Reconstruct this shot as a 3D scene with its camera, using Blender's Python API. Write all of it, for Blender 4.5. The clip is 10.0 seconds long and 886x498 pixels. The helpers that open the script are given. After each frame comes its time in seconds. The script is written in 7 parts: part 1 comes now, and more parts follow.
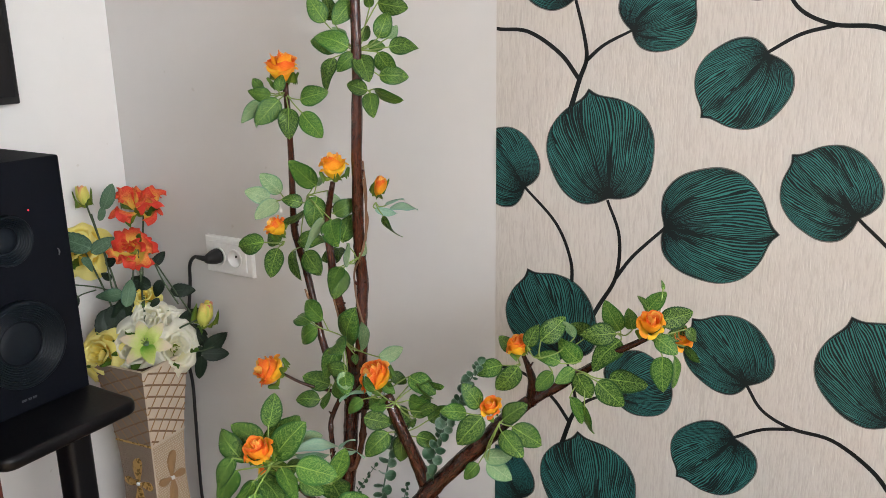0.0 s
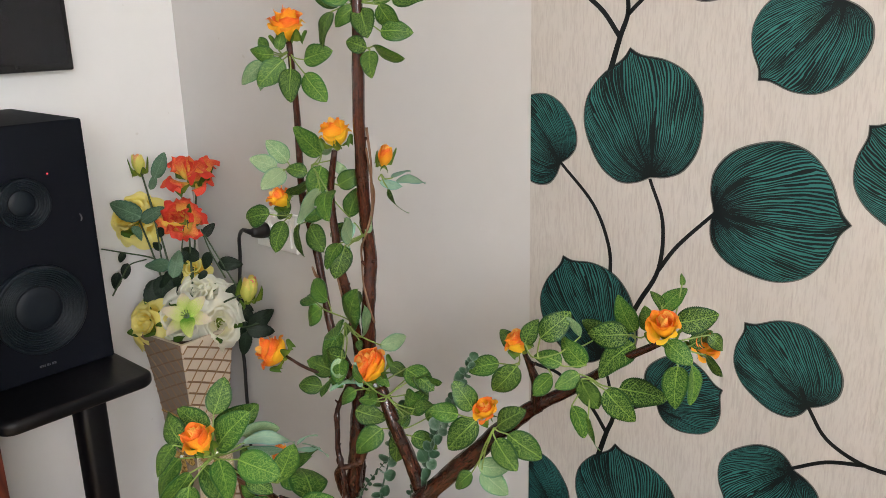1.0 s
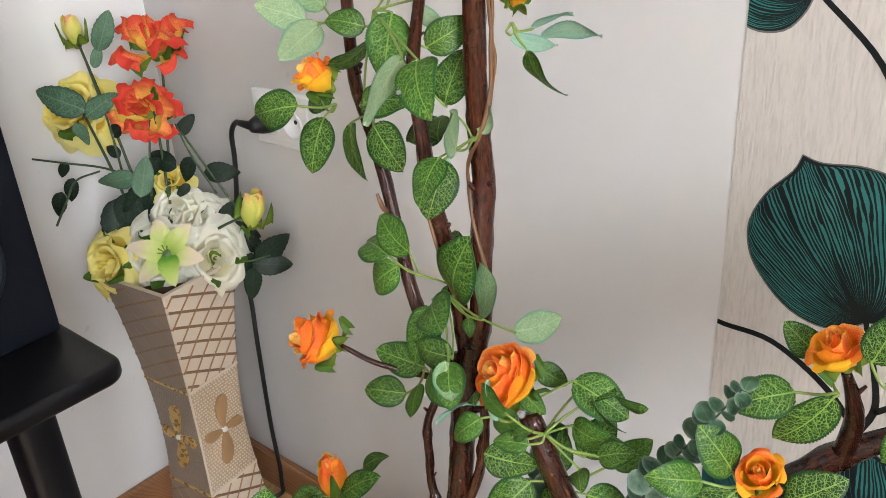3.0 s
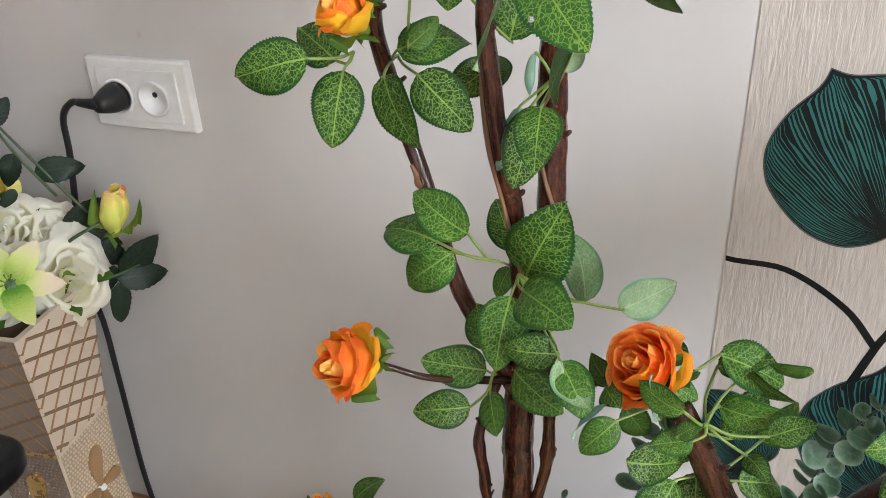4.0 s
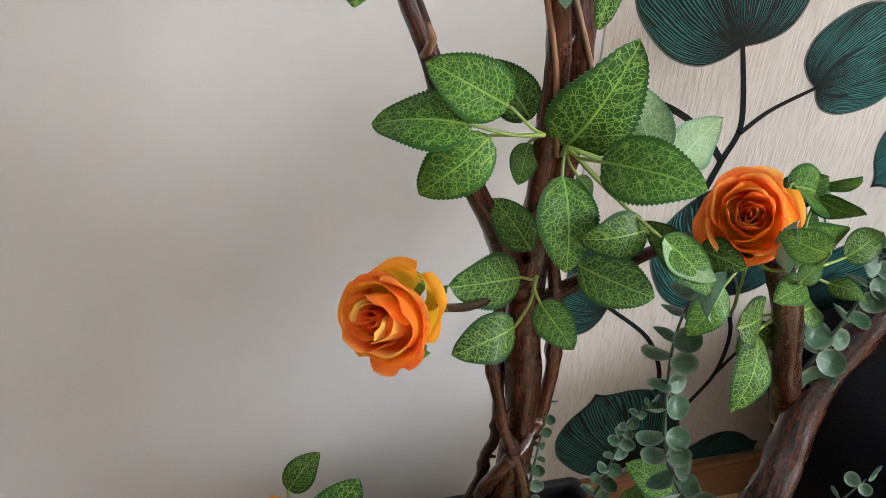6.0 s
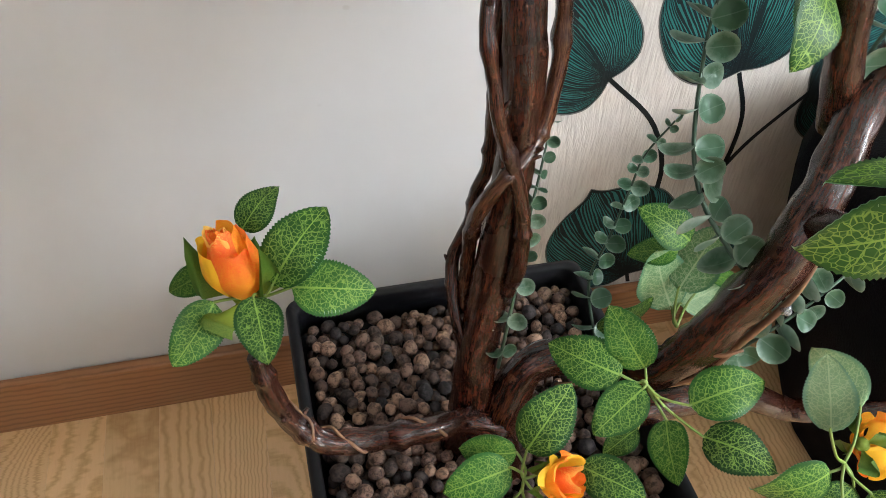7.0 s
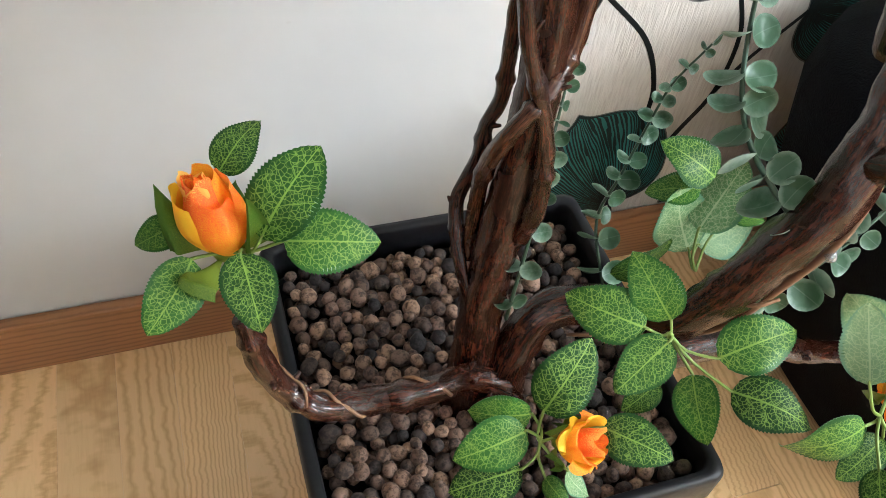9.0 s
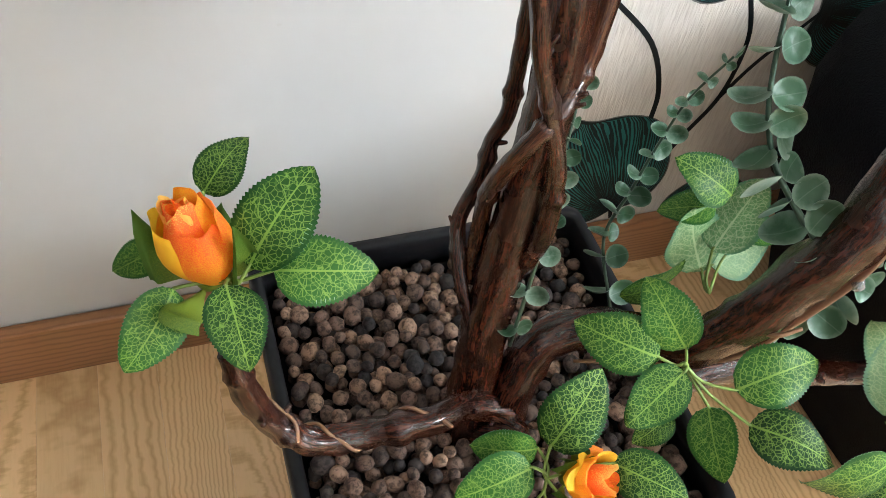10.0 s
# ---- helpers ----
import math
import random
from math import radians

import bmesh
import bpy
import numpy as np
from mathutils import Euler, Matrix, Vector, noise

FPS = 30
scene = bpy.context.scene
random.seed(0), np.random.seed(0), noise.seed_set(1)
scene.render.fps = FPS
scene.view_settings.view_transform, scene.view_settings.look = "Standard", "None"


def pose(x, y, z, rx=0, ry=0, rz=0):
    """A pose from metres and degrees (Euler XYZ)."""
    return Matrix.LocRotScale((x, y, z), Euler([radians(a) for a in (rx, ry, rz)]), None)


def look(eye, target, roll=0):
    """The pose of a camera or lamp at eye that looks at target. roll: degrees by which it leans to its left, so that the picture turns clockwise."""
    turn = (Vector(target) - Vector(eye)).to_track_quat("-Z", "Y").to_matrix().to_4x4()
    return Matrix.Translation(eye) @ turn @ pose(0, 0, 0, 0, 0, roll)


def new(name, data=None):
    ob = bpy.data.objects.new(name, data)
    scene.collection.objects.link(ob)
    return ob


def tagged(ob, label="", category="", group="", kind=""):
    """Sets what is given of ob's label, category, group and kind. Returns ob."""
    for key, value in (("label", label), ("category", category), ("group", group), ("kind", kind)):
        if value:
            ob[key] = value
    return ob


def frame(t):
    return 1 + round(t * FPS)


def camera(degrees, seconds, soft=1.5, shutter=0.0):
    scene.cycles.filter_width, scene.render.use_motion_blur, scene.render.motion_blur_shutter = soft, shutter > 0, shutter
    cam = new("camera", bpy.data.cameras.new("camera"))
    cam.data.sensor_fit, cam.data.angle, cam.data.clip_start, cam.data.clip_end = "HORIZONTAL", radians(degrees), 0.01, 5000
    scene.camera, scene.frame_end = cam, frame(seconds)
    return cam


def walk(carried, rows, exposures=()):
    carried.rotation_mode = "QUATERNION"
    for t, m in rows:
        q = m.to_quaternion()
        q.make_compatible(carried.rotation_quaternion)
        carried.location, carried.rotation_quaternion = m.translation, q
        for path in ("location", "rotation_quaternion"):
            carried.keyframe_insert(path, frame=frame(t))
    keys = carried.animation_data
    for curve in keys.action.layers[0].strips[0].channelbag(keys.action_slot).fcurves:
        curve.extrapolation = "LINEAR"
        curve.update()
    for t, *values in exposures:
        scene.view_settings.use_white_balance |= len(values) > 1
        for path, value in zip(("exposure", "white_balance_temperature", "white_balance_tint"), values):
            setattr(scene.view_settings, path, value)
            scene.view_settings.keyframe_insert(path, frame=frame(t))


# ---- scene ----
cam = camera(56.8, 10.0, soft=0.8)
PATH = [
    (0, (0.715, -1.39, 1.391), (-0.281, 0.264, 0.865), -0.8),
    (0.5, (0.792, -1.228, 1.365), (-0.407, 0.286, 0.845), -0.7),
    (1, (0.815, -1.136, 1.335), (-0.471, 0.293, 0.785), -1.4),
    (1.5, (0.706, -1.046, 1.293), (-0.607, 0.301, 0.615), -3.2),
    (2, (0.586, -0.985, 1.256), (-0.728, 0.271, 0.423), -4.4),
    (2.5, (0.477, -0.861, 1.236), (-0.861, 0.365, 0.396), -4.6),
    (3, (0.299, -0.824, 1.222), (-0.885, 0.541, 0.364), -3.6),
    (3.2, (0.209, -0.856, 1.211), (-0.868, 0.588, 0.341), -3.3),
    (4.3, (-0.063, -0.801, 1.174), (-0.509, 0.873, 0.176), -2.6),
    (4.5, (-0.092, -0.779, 1.179), (-0.423, 0.922, 0.181), -2.4),
    (5, (-0.207, -0.73, 1.145), (-0.148, 0.98, 0.111), -0.5),
    (5.2, (-0.26, -0.703, 1.14), (-0.06, 0.973, 0.066), 0.5),
    (6.3, (-0.328, -0.72, 1.048), (0.06, 0.786, -0.209), 2.7),
    (6.5, (-0.326, -0.733, 1.003), (0.07, 0.735, -0.297), 3.0),
    (7, (-0.326, -0.71, 0.913), (0.082, 0.672, -0.474), 3.6),
    (7.5, (-0.334, -0.675, 0.877), (0.114, 0.625, -0.575), 4.8),
    (8, (-0.336, -0.65, 0.858), (0.157, 0.591, -0.631), 6.5),
    (8.5, (-0.344, -0.647, 0.88), (0.161, 0.568, -0.626), 7.5),
    (9, (-0.35, -0.64, 0.873), (0.164, 0.562, -0.641), 7.8),
    (9.5, (-0.35, -0.627, 0.875), (0.172, 0.568, -0.641), 8.3),
    (10, (-0.344, -0.602, 0.859), (0.189, 0.578, -0.666), 8.9),
]
walk(cam, [(t, look(eye, target, roll)) for t, eye, target, roll in PATH],
     exposures=[(0, -0.42, 6220, 10), (1, -0.46, 6380, 10), (2, -0.20, 6150, 10), (3, -0.05, 6100, 10), (4.5, -0.09, 6000, 10), (5.2, -0.04, 6000, 10), (6.3, 0.16, 6060, 8), (7, 0.50, 5960, 7), (7.5, 0.68, 5880, 5), (8.5, 0.77, 5860, 4), (10, 0.75, 5860, 4)])

# ---- light: one daylight window in the east wall, sky outside ----
ROOM_W, ROOM_E, ROOM_S, ROOM_H = -1.09, 2.6, -3.4, 2.6
WIN_Y0, WIN_Y1, WIN_Z0, WIN_Z1 = -2.85, -1.45, 1.2, 2.42

world = bpy.data.worlds.new("sky")
scene.world = world
world.use_nodes = True
sky = world.node_tree.nodes.new("ShaderNodeTexSky")
sky.sky_type, sky.sun_disc = "NISHITA", False
sky.sun_elevation, sky.sun_rotation = radians(40), radians(200)
world.node_tree.links.new(sky.outputs[0], world.node_tree.nodes["Background"].inputs[0])
world.node_tree.nodes["Background"].inputs[1].default_value = 0.12

WIN_YM, WIN_ZM = (WIN_Y0 + WIN_Y1) / 2, (WIN_Z0 + WIN_Z1) / 2
lamp = bpy.data.lights.new("window_light", "AREA")
lamp.shape, lamp.size, lamp.size_y = "RECTANGLE", WIN_Y1 - WIN_Y0, WIN_Z1 - WIN_Z0
lamp.energy, lamp.color = 134, (0.965, 0.97, 0.975)
new("window_light", lamp).matrix_world = look((ROOM_E + 0.1, WIN_YM, WIN_ZM), (-1, WIN_YM, 1.2))


# ---- materials ----
def nodes_of(name, rough=0.5, metal=0.0):
    m = bpy.data.materials.new(name)
    m.use_nodes = True
    t = m.node_tree
    b = t.nodes["Principled BSDF"]
    b.inputs["Roughness"].default_value, b.inputs["Metallic"].default_value = rough, metal
    return m, t, b


def add(t, kind, **values):
    n = t.nodes.new(kind)
    for key, v in values.items():
        if key in n.inputs:
            n.inputs[key].default_value = v
    return n


def ramp(t, source, stops):
    n = t.nodes.new("ShaderNodeValToRGB")
    while len(n.color_ramp.elements) < len(stops):
        n.color_ramp.elements.new(0.5)
    for e, (p, c) in zip(n.color_ramp.elements, stops):
        e.position, e.color = p, (*c, 1)
    t.links.new(source, n.inputs[0])
    return n.outputs[0]


def coords(t, what="Object", scale=(1, 1, 1)):
    c = t.nodes.new("ShaderNodeTexCoord")
    m = t.nodes.new("ShaderNodeMapping")
    m.inputs["Scale"].default_value = scale
    t.links.new(c.outputs[what], m.inputs[0])
    return m.outputs[0]


def mixed(t, a, b, fac, blend="MIX"):
    n = t.nodes.new("ShaderNodeMix")
    n.data_type, n.blend_type = "RGBA", blend
    for socket, v in ((n.inputs[0], fac), (n.inputs[6], a), (n.inputs[7], b)):
        if hasattr(v, "links"):
            t.links.new(v, socket)
        else:
            socket.default_value = v if isinstance(v, (int, float)) else (*v, 1)
    return n.outputs[2]


def maths(t, op, a, b=0.0):
    n = t.nodes.new("ShaderNodeMath")
    n.operation = op
    for socket, v in zip(n.inputs, (a, b)):
        if hasattr(v, "links"):
            t.links.new(v, socket)
        else:
            socket.default_value = v
    return n.outputs[0]


def bumped(t, b, height, strength=0.3, distance=0.002):
    n = add(t, "ShaderNodeBump", Strength=strength, Distance=distance)
    t.links.new(height, n.inputs["Height"])
    t.links.new(n.outputs[0], b.inputs["Normal"])


def noise_of(t, vector, scale, detail=4.0, rough=0.55, out=0):
    n = add(t, "ShaderNodeTexNoise", Scale=scale, Detail=detail, Roughness=rough)
    t.links.new(vector, n.inputs["Vector"])
    return n.outputs[out]


def painted(name, colour, rough=0.6, vary=0.06, grain=60.0, coarse=3.0, bump=0.05, metal=0.0, distance=0.001, scale=(1, 1, 1), gloss=0.5):
    """A plain surface with stains at a coarse scale and fine grain."""
    m, t, b = nodes_of(name, rough, metal)
    b.inputs["Specular IOR Level"].default_value = gloss
    v = coords(t, "Object", scale)
    big, fine = noise_of(t, v, coarse, 3), noise_of(t, v, grain, 5)
    lo, hi = [c * (1 - vary) for c in colour], [min(1, c * (1 + vary)) for c in colour]
    base = ramp(t, big, [(0.3, lo), (0.7, hi)])
    col = mixed(t, base, ramp(t, fine, [(0.3, [c * 0.9 for c in colour]), (0.7, [min(1, c * 1.06) for c in colour])]), 0.35)
    t.links.new(col, b.inputs["Base Color"])
    t.links.new(maths(t, "ADD", maths(t, "MULTIPLY", fine, 0.16), rough - 0.08), b.inputs["Roughness"])
    if bump:
        bumped(t, b, fine, bump, distance)
    return m


def wooden(name, dark, light, scale=(6, 60, 60), rough=0.45, rings=7.0, curl=0.0):
    """Wood with long grain along local x."""
    m, t, b = nodes_of(name, rough)
    info = t.nodes.new("ShaderNodeObjectInfo")
    c = t.nodes.new("ShaderNodeTexCoord")
    off = t.nodes.new("ShaderNodeVectorMath")
    off.operation = "ADD"
    seed = t.nodes.new("ShaderNodeCombineXYZ")
    for i in range(3):
        t.links.new(maths(t, "MULTIPLY", info.outputs["Random"], 3.1 + 2.7 * i), seed.inputs[i])
    t.links.new(c.outputs["Object"], off.inputs[0])
    t.links.new(seed.outputs[0], off.inputs[1])
    mp = add(t, "ShaderNodeMapping")
    mp.inputs["Scale"].default_value = scale
    t.links.new(off.outputs[0], mp.inputs[0])
    figure = noise_of(t, mp.outputs[0], 0.16, 1.5, 0.45)
    axes = t.nodes.new("ShaderNodeSeparateXYZ")
    t.links.new(mp.outputs[0], axes.inputs[0])
    lines = maths(t, "MULTIPLY", maths(t, "ADD", axes.outputs[1], axes.outputs[2]), 1.9)
    if curl:
        # short waves in the grain
        wave = add(t, "ShaderNodeMapping")
        wave.inputs["Scale"].default_value = (7.0, 0.35, 0.35)
        t.links.new(mp.outputs[0], wave.inputs[0])
        lines = maths(t, "ADD", lines, maths(t, "MULTIPLY", noise_of(t, wave.outputs[0], 2.0, 2), curl))
    ring = maths(t, "ABSOLUTE", maths(t, "SUBTRACT", maths(t, "FRACT", maths(t, "ADD", lines, maths(t, "MULTIPLY", figure, rings * 2.0))), 0.5))
    fine = noise_of(t, mp.outputs[0], 7.0, 5, 0.65)
    late = ramp(t, ring, [(0.02, (0, 0, 0)), (0.30, (1, 1, 1))])
    g = maths(t, "ADD", maths(t, "MULTIPLY", late, 0.42), maths(t, "MULTIPLY", fine, 0.5))
    col = ramp(t, g, [(0.18, dark), (0.68, light)])
    tone = maths(t, "ADD", maths(t, "MULTIPLY", info.outputs["Random"], 0.24), 0.87)
    hue = add(t, "ShaderNodeHueSaturation")
    t.links.new(col, hue.inputs["Color"])
    t.links.new(tone, hue.inputs["Value"])
    t.links.new(hue.outputs[0], b.inputs["Base Color"])
    t.links.new(maths(t, "ADD", maths(t, "MULTIPLY", fine, 0.25), rough - 0.12), b.inputs["Roughness"])
    bumped(t, b, g, 0.12, 0.0006)
    return m


def plaster(name, colour):
    m, t, b = nodes_of(name, 0.82)
    v = coords(t)
    big, fine, mid = noise_of(t, v, 1.6, 3), noise_of(t, v, 420, 3), noise_of(t, v, 24, 5)
    col = mixed(t, ramp(t, big, [(0.3, [c * 0.965 for c in colour]), (0.7, colour)]), ramp(t, mid, [(0.35, [c * 0.97 for c in colour]), (0.62, colour)]), 0.4)
    speck = ramp(t, noise_of(t, v, 33, 1), [(0.775, (1, 1, 1)), (0.80, (0.80, 0.77, 0.72))])
    t.links.new(mixed(t, col, speck, 0.5, "MULTIPLY"), b.inputs["Base Color"])
    bumped(t, b, maths(t, "ADD", maths(t, "MULTIPLY", fine, 0.3), mid), 0.18, 0.0012)
    return m


PLASTER_GREY = plaster("grey_plaster_paint", (0.60, 0.585, 0.57))
PLASTER_WHITE = plaster("white_plaster_paint", (0.80, 0.79, 0.77))
FLOOR_WOOD = wooden("ash_floor_board", (0.50, 0.295, 0.125), (0.70, 0.465, 0.235), (3.0, 40, 40), 0.34, 16, 1.1)
SKIRT_WOOD = wooden("brown_skirting_wood", (0.225, 0.100, 0.041), (0.35, 0.165, 0.072), (4, 50, 50), 0.38, 8, 0.6)
MAHOGANY = wooden("mahogany_veneer", (0.035, 0.006, 0.004), (0.085, 0.017, 0.009), (22, 22, 5), 0.35, 3)
GAP_DARK = painted("dark_gap", (0.05, 0.03, 0.02), 0.9)


def wallpaper_paper():
    m, t, b = nodes_of("embossed_cream_paper", 0.55)
    v = coords(t)
    vs = coords(t, "Object", (1, 1, 0.12))
    thread = noise_of(t, vs, 330, 2, 0.6)
    thick = noise_of(t, vs, 110, 3, 0.6)
    big = noise_of(t, v, 2.2, 3)
    col = ramp(t, thread, [(0.34, (0.470, 0.433, 0.395)), (0.56, (0.535, 0.496, 0.456))])
    col = mixed(t, col, ramp(t, big, [(0.3, (0.88, 0.87, 0.85)), (0.7, (1, 1, 1))]), 0.35, "MULTIPLY")
    t.links.new(col, b.inputs["Base Color"])
    bumped(t, b, maths(t, "ADD", thread, maths(t, "MULTIPLY", thick, 0.35)), 0.6, 0.0020)
    return m


PAPER = wallpaper_paper()


# ---- mesh helpers ----
def part(name, bm, material, parent=None, label="", smooth=True):
    """One mesh object from a bmesh, under a thing or a part."""
    me = bpy.data.meshes.new(name)
    bm.to_mesh(me)
    bm.free()
    for p in me.polygons:
        p.use_smooth = smooth
    if material:
        me.materials.append(material)
    ob = new(name, me)
    ob.parent = parent
    return tagged(ob, label)


def shared(name, me, m, parent, label=""):
    ob = new(name, me)
    ob.parent = parent
    ob.matrix_basis = m
    return tagged(ob, label)


def thing(name, place, label, category, group=""):
    """An Empty at the thing's base."""
    ob = new(name)
    ob.empty_display_size = 0.05
    ob.location = place
    return tagged(ob, label, category, group)


def box_into(bm, x0, x1, y0, y1, z0, z1):
    r = bmesh.ops.create_cube(bm, size=1)
    bmesh.ops.transform(bm, matrix=Matrix.Translation(((x0 + x1) / 2, (y0 + y1) / 2, (z0 + z1) / 2)) @ Matrix.Diagonal((x1 - x0, y1 - y0, z1 - z0, 1)), verts=r["verts"])
    return r["verts"]


def box(x0, x1, y0, y1, z0, z1, bevel=0.0, segments=2):
    bm = bmesh.new()
    box_into(bm, x0, x1, y0, y1, z0, z1)
    if bevel:
        bmesh.ops.bevel(bm, geom=bm.edges[:], offset=bevel, segments=segments, profile=0.5, affect="EDGES")
    return bm


def spline(points, steps):
    """Points on a smooth line through the given ones (Catmull-Rom)."""
    pts = [Vector(p) for p in points]
    pts = [2 * pts[0] - pts[1]] + pts + [2 * pts[-1] - pts[-2]]
    out = []
    for i in range(1, len(pts) - 2):
        a, b, c, d = pts[i - 1:i + 3]
        for k in range(steps):
            u = k / steps
            out.append(0.5 * (2 * b + (c - a) * u + (2 * a - 5 * b + 4 * c - d) * u * u + (3 * b - 3 * c + d - a) * u ** 3))
    out.append(pts[-2])
    return out


def tube(points, radii, sides=10, steps=5, rough=0.0, seed=0, flat=1.0, grooves=0.0, nodes=0):
    """A bmesh tube along a smooth line; radii are spread along it, rough gives bark-like unevenness."""
    line = spline(points, steps) if steps > 1 else [Vector(p) for p in points]
    bm = bmesh.new()
    uv = bm.loops.layers.uv.new("UVMap")
    n = len(line)
    rings, side, run = [], None, 0.0
    runs = []
    for i, p in enumerate(line):
        way = (line[min(i + 1, n - 1)] - line[max(i - 1, 0)]).normalized()
        if side is None:
            side = way.orthogonal().normalized()
        side = (side - way * side.dot(way)).normalized()
        other = way.cross(side)
        f = i / (n - 1) * (len(radii) - 1)
        k = min(int(f), len(radii) - 2) if len(radii) > 1 else 0
        r = radii[k] + (radii[min(k + 1, len(radii) - 1)] - radii[k]) * (f - k)
        if i:
            run += (p - line[i - 1]).length
        runs.append(run)
        ring = []
        for s in range(sides):
            a = 2 * math.pi * s / sides
            d = side * math.cos(a) + other * math.sin(a) * flat
            g = 1 + rough * (noise.noise(Vector((p.x * 45 + seed, p.y * 45 + 3 * math.cos(a), p.z * 22 + 3 * math.sin(a)))) + 0.6 * noise.noise(Vector((p.z * 90 + seed, 5 * math.cos(a), 5 * math.sin(a) + p.x * 60))))
            if grooves:
                turn = a + 0.5 * math.sin(runs[-1] * 14 + seed)
                g += grooves * (noise.noise(Vector((4.2 * math.cos(turn), 4.2 * math.sin(turn), runs[-1] * 9 + seed))) - 0.5 * abs(noise.noise(Vector((8 * math.cos(turn), 8 * math.sin(turn), runs[-1] * 16 - seed)))))
            if nodes:
                g += 0.30 * max(0.0, math.sin(math.pi * nodes * i / n + 1.3 * math.sin(seed + 5.0 * i / n))) ** 14
            ring.append(bm.verts.new(p + d * r * g))
        rings.append(ring)
    for i in range(n - 1):
        for s in range(sides):
            e = (s + 1) % sides
            f = bm.faces.new((rings[i][s], rings[i][e], rings[i + 1][e], rings[i + 1][s]))
            for loop, (u, w) in zip(f.loops, ((s, i), (s + 1, i), (s + 1, i + 1), (s, i + 1))):
                loop[uv].uv = (u / sides, runs[w])
    bm.faces.new(rings[0][::-1])
    bm.faces.new(rings[-1])
    return bm


def lathe(profile, sides=24):
    """A bmesh turned about z from (radius, height) pairs."""
    bm = bmesh.new()
    rings = [[bm.verts.new((r * math.cos(2 * math.pi * s / sides), r * math.sin(2 * math.pi * s / sides), z)) for s in range(sides)] for r, z in profile]
    for a, b in zip(rings, rings[1:]):
        for s in range(sides):
            e = (s + 1) % sides
            bm.faces.new((a[s], a[e], b[e], b[s]))
    bm.faces.new(rings[0][::-1])
    bm.faces.new(rings[-1])
    return bm


# ---- room ----
T = 0.15


def structure(name, bm, material, label, category, smooth=False):
    return tagged(part(name, bm, material, None, "", smooth), label, category, "", "structure")


structure("wall_north", box(ROOM_W - T, ROOM_E + T, 0, T, -0.05, ROOM_H), PLASTER_GREY, "plain light grey painted plaster wall behind the rose tree", "wall")
structure("wall_west", box(ROOM_W - T, ROOM_W, ROOM_S - T, 0, -0.05, ROOM_H), PLASTER_WHITE, "white painted plaster wall behind the loudspeaker", "wall")
structure("wall_south", box(ROOM_W, ROOM_E, ROOM_S - T, ROOM_S, -0.05, ROOM_H), PLASTER_WHITE, "plain white painted wall closing the room", "wall")
bm = bmesh.new()
box_into(bm, ROOM_E, ROOM_E + T, ROOM_S - T, 0, -0.05, WIN_Z0)
box_into(bm, ROOM_E, ROOM_E + T, ROOM_S - T, 0, WIN_Z1, ROOM_H)
box_into(bm, ROOM_E, ROOM_E + T, ROOM_S - T, WIN_Y0, WIN_Z0, WIN_Z1)
box_into(bm, ROOM_E, ROOM_E + T, WIN_Y1, 0, WIN_Z0, WIN_Z1)
structure("wall_east", bm, PLASTER_WHITE, "white painted wall with a wide window opening", "wall")
structure("ceiling", box(ROOM_W - T, ROOM_E + T, ROOM_S - T, T, ROOM_H, ROOM_H + 0.1), PLASTER_WHITE, "flat white painted ceiling", "ceiling")
floor = structure("floor", box(ROOM_W - T, ROOM_E + T, ROOM_S - T, T, -0.15, -0.012), GAP_DARK, "pale ash wood floor of long straight boards", "floor")


def skirting(name, x0, x1, y0, y1, h, label):
    bm = box(x0, x1, y0, y1, 0, h)
    top = [e for e in bm.edges if min(v.co.z for v in e.verts) > h - 1e-5]
    bmesh.ops.bevel(bm, geom=top, offset=0.006, segments=3, profile=0.6, affect="EDGES")
    return structure(name, bm, SKIRT_WOOD, label, "baseboard")


skirting("baseboard_north", ROOM_W + 0.016, ROOM_E, -0.017, 0, 0.085, "brown wooden baseboard along the grey and papered wall")
skirting("baseboard_west", ROOM_W, ROOM_W + 0.016, ROOM_S, 0, 0.085, "brown wooden baseboard along the white wall")

# ---- wallpaper with a repeating print of veined leaves ----
PAPER_Y, PRINT_Y = -0.0012, -0.0018
REPEAT_X, REPEAT_Z = 0.568, 0.665
paper = structure("wallpaper", box(0.0, ROOM_E, PAPER_Y, 0.0, 0.085, ROOM_H), PAPER, "cream embossed wallpaper printed with large teal leaves", "wallpaper")


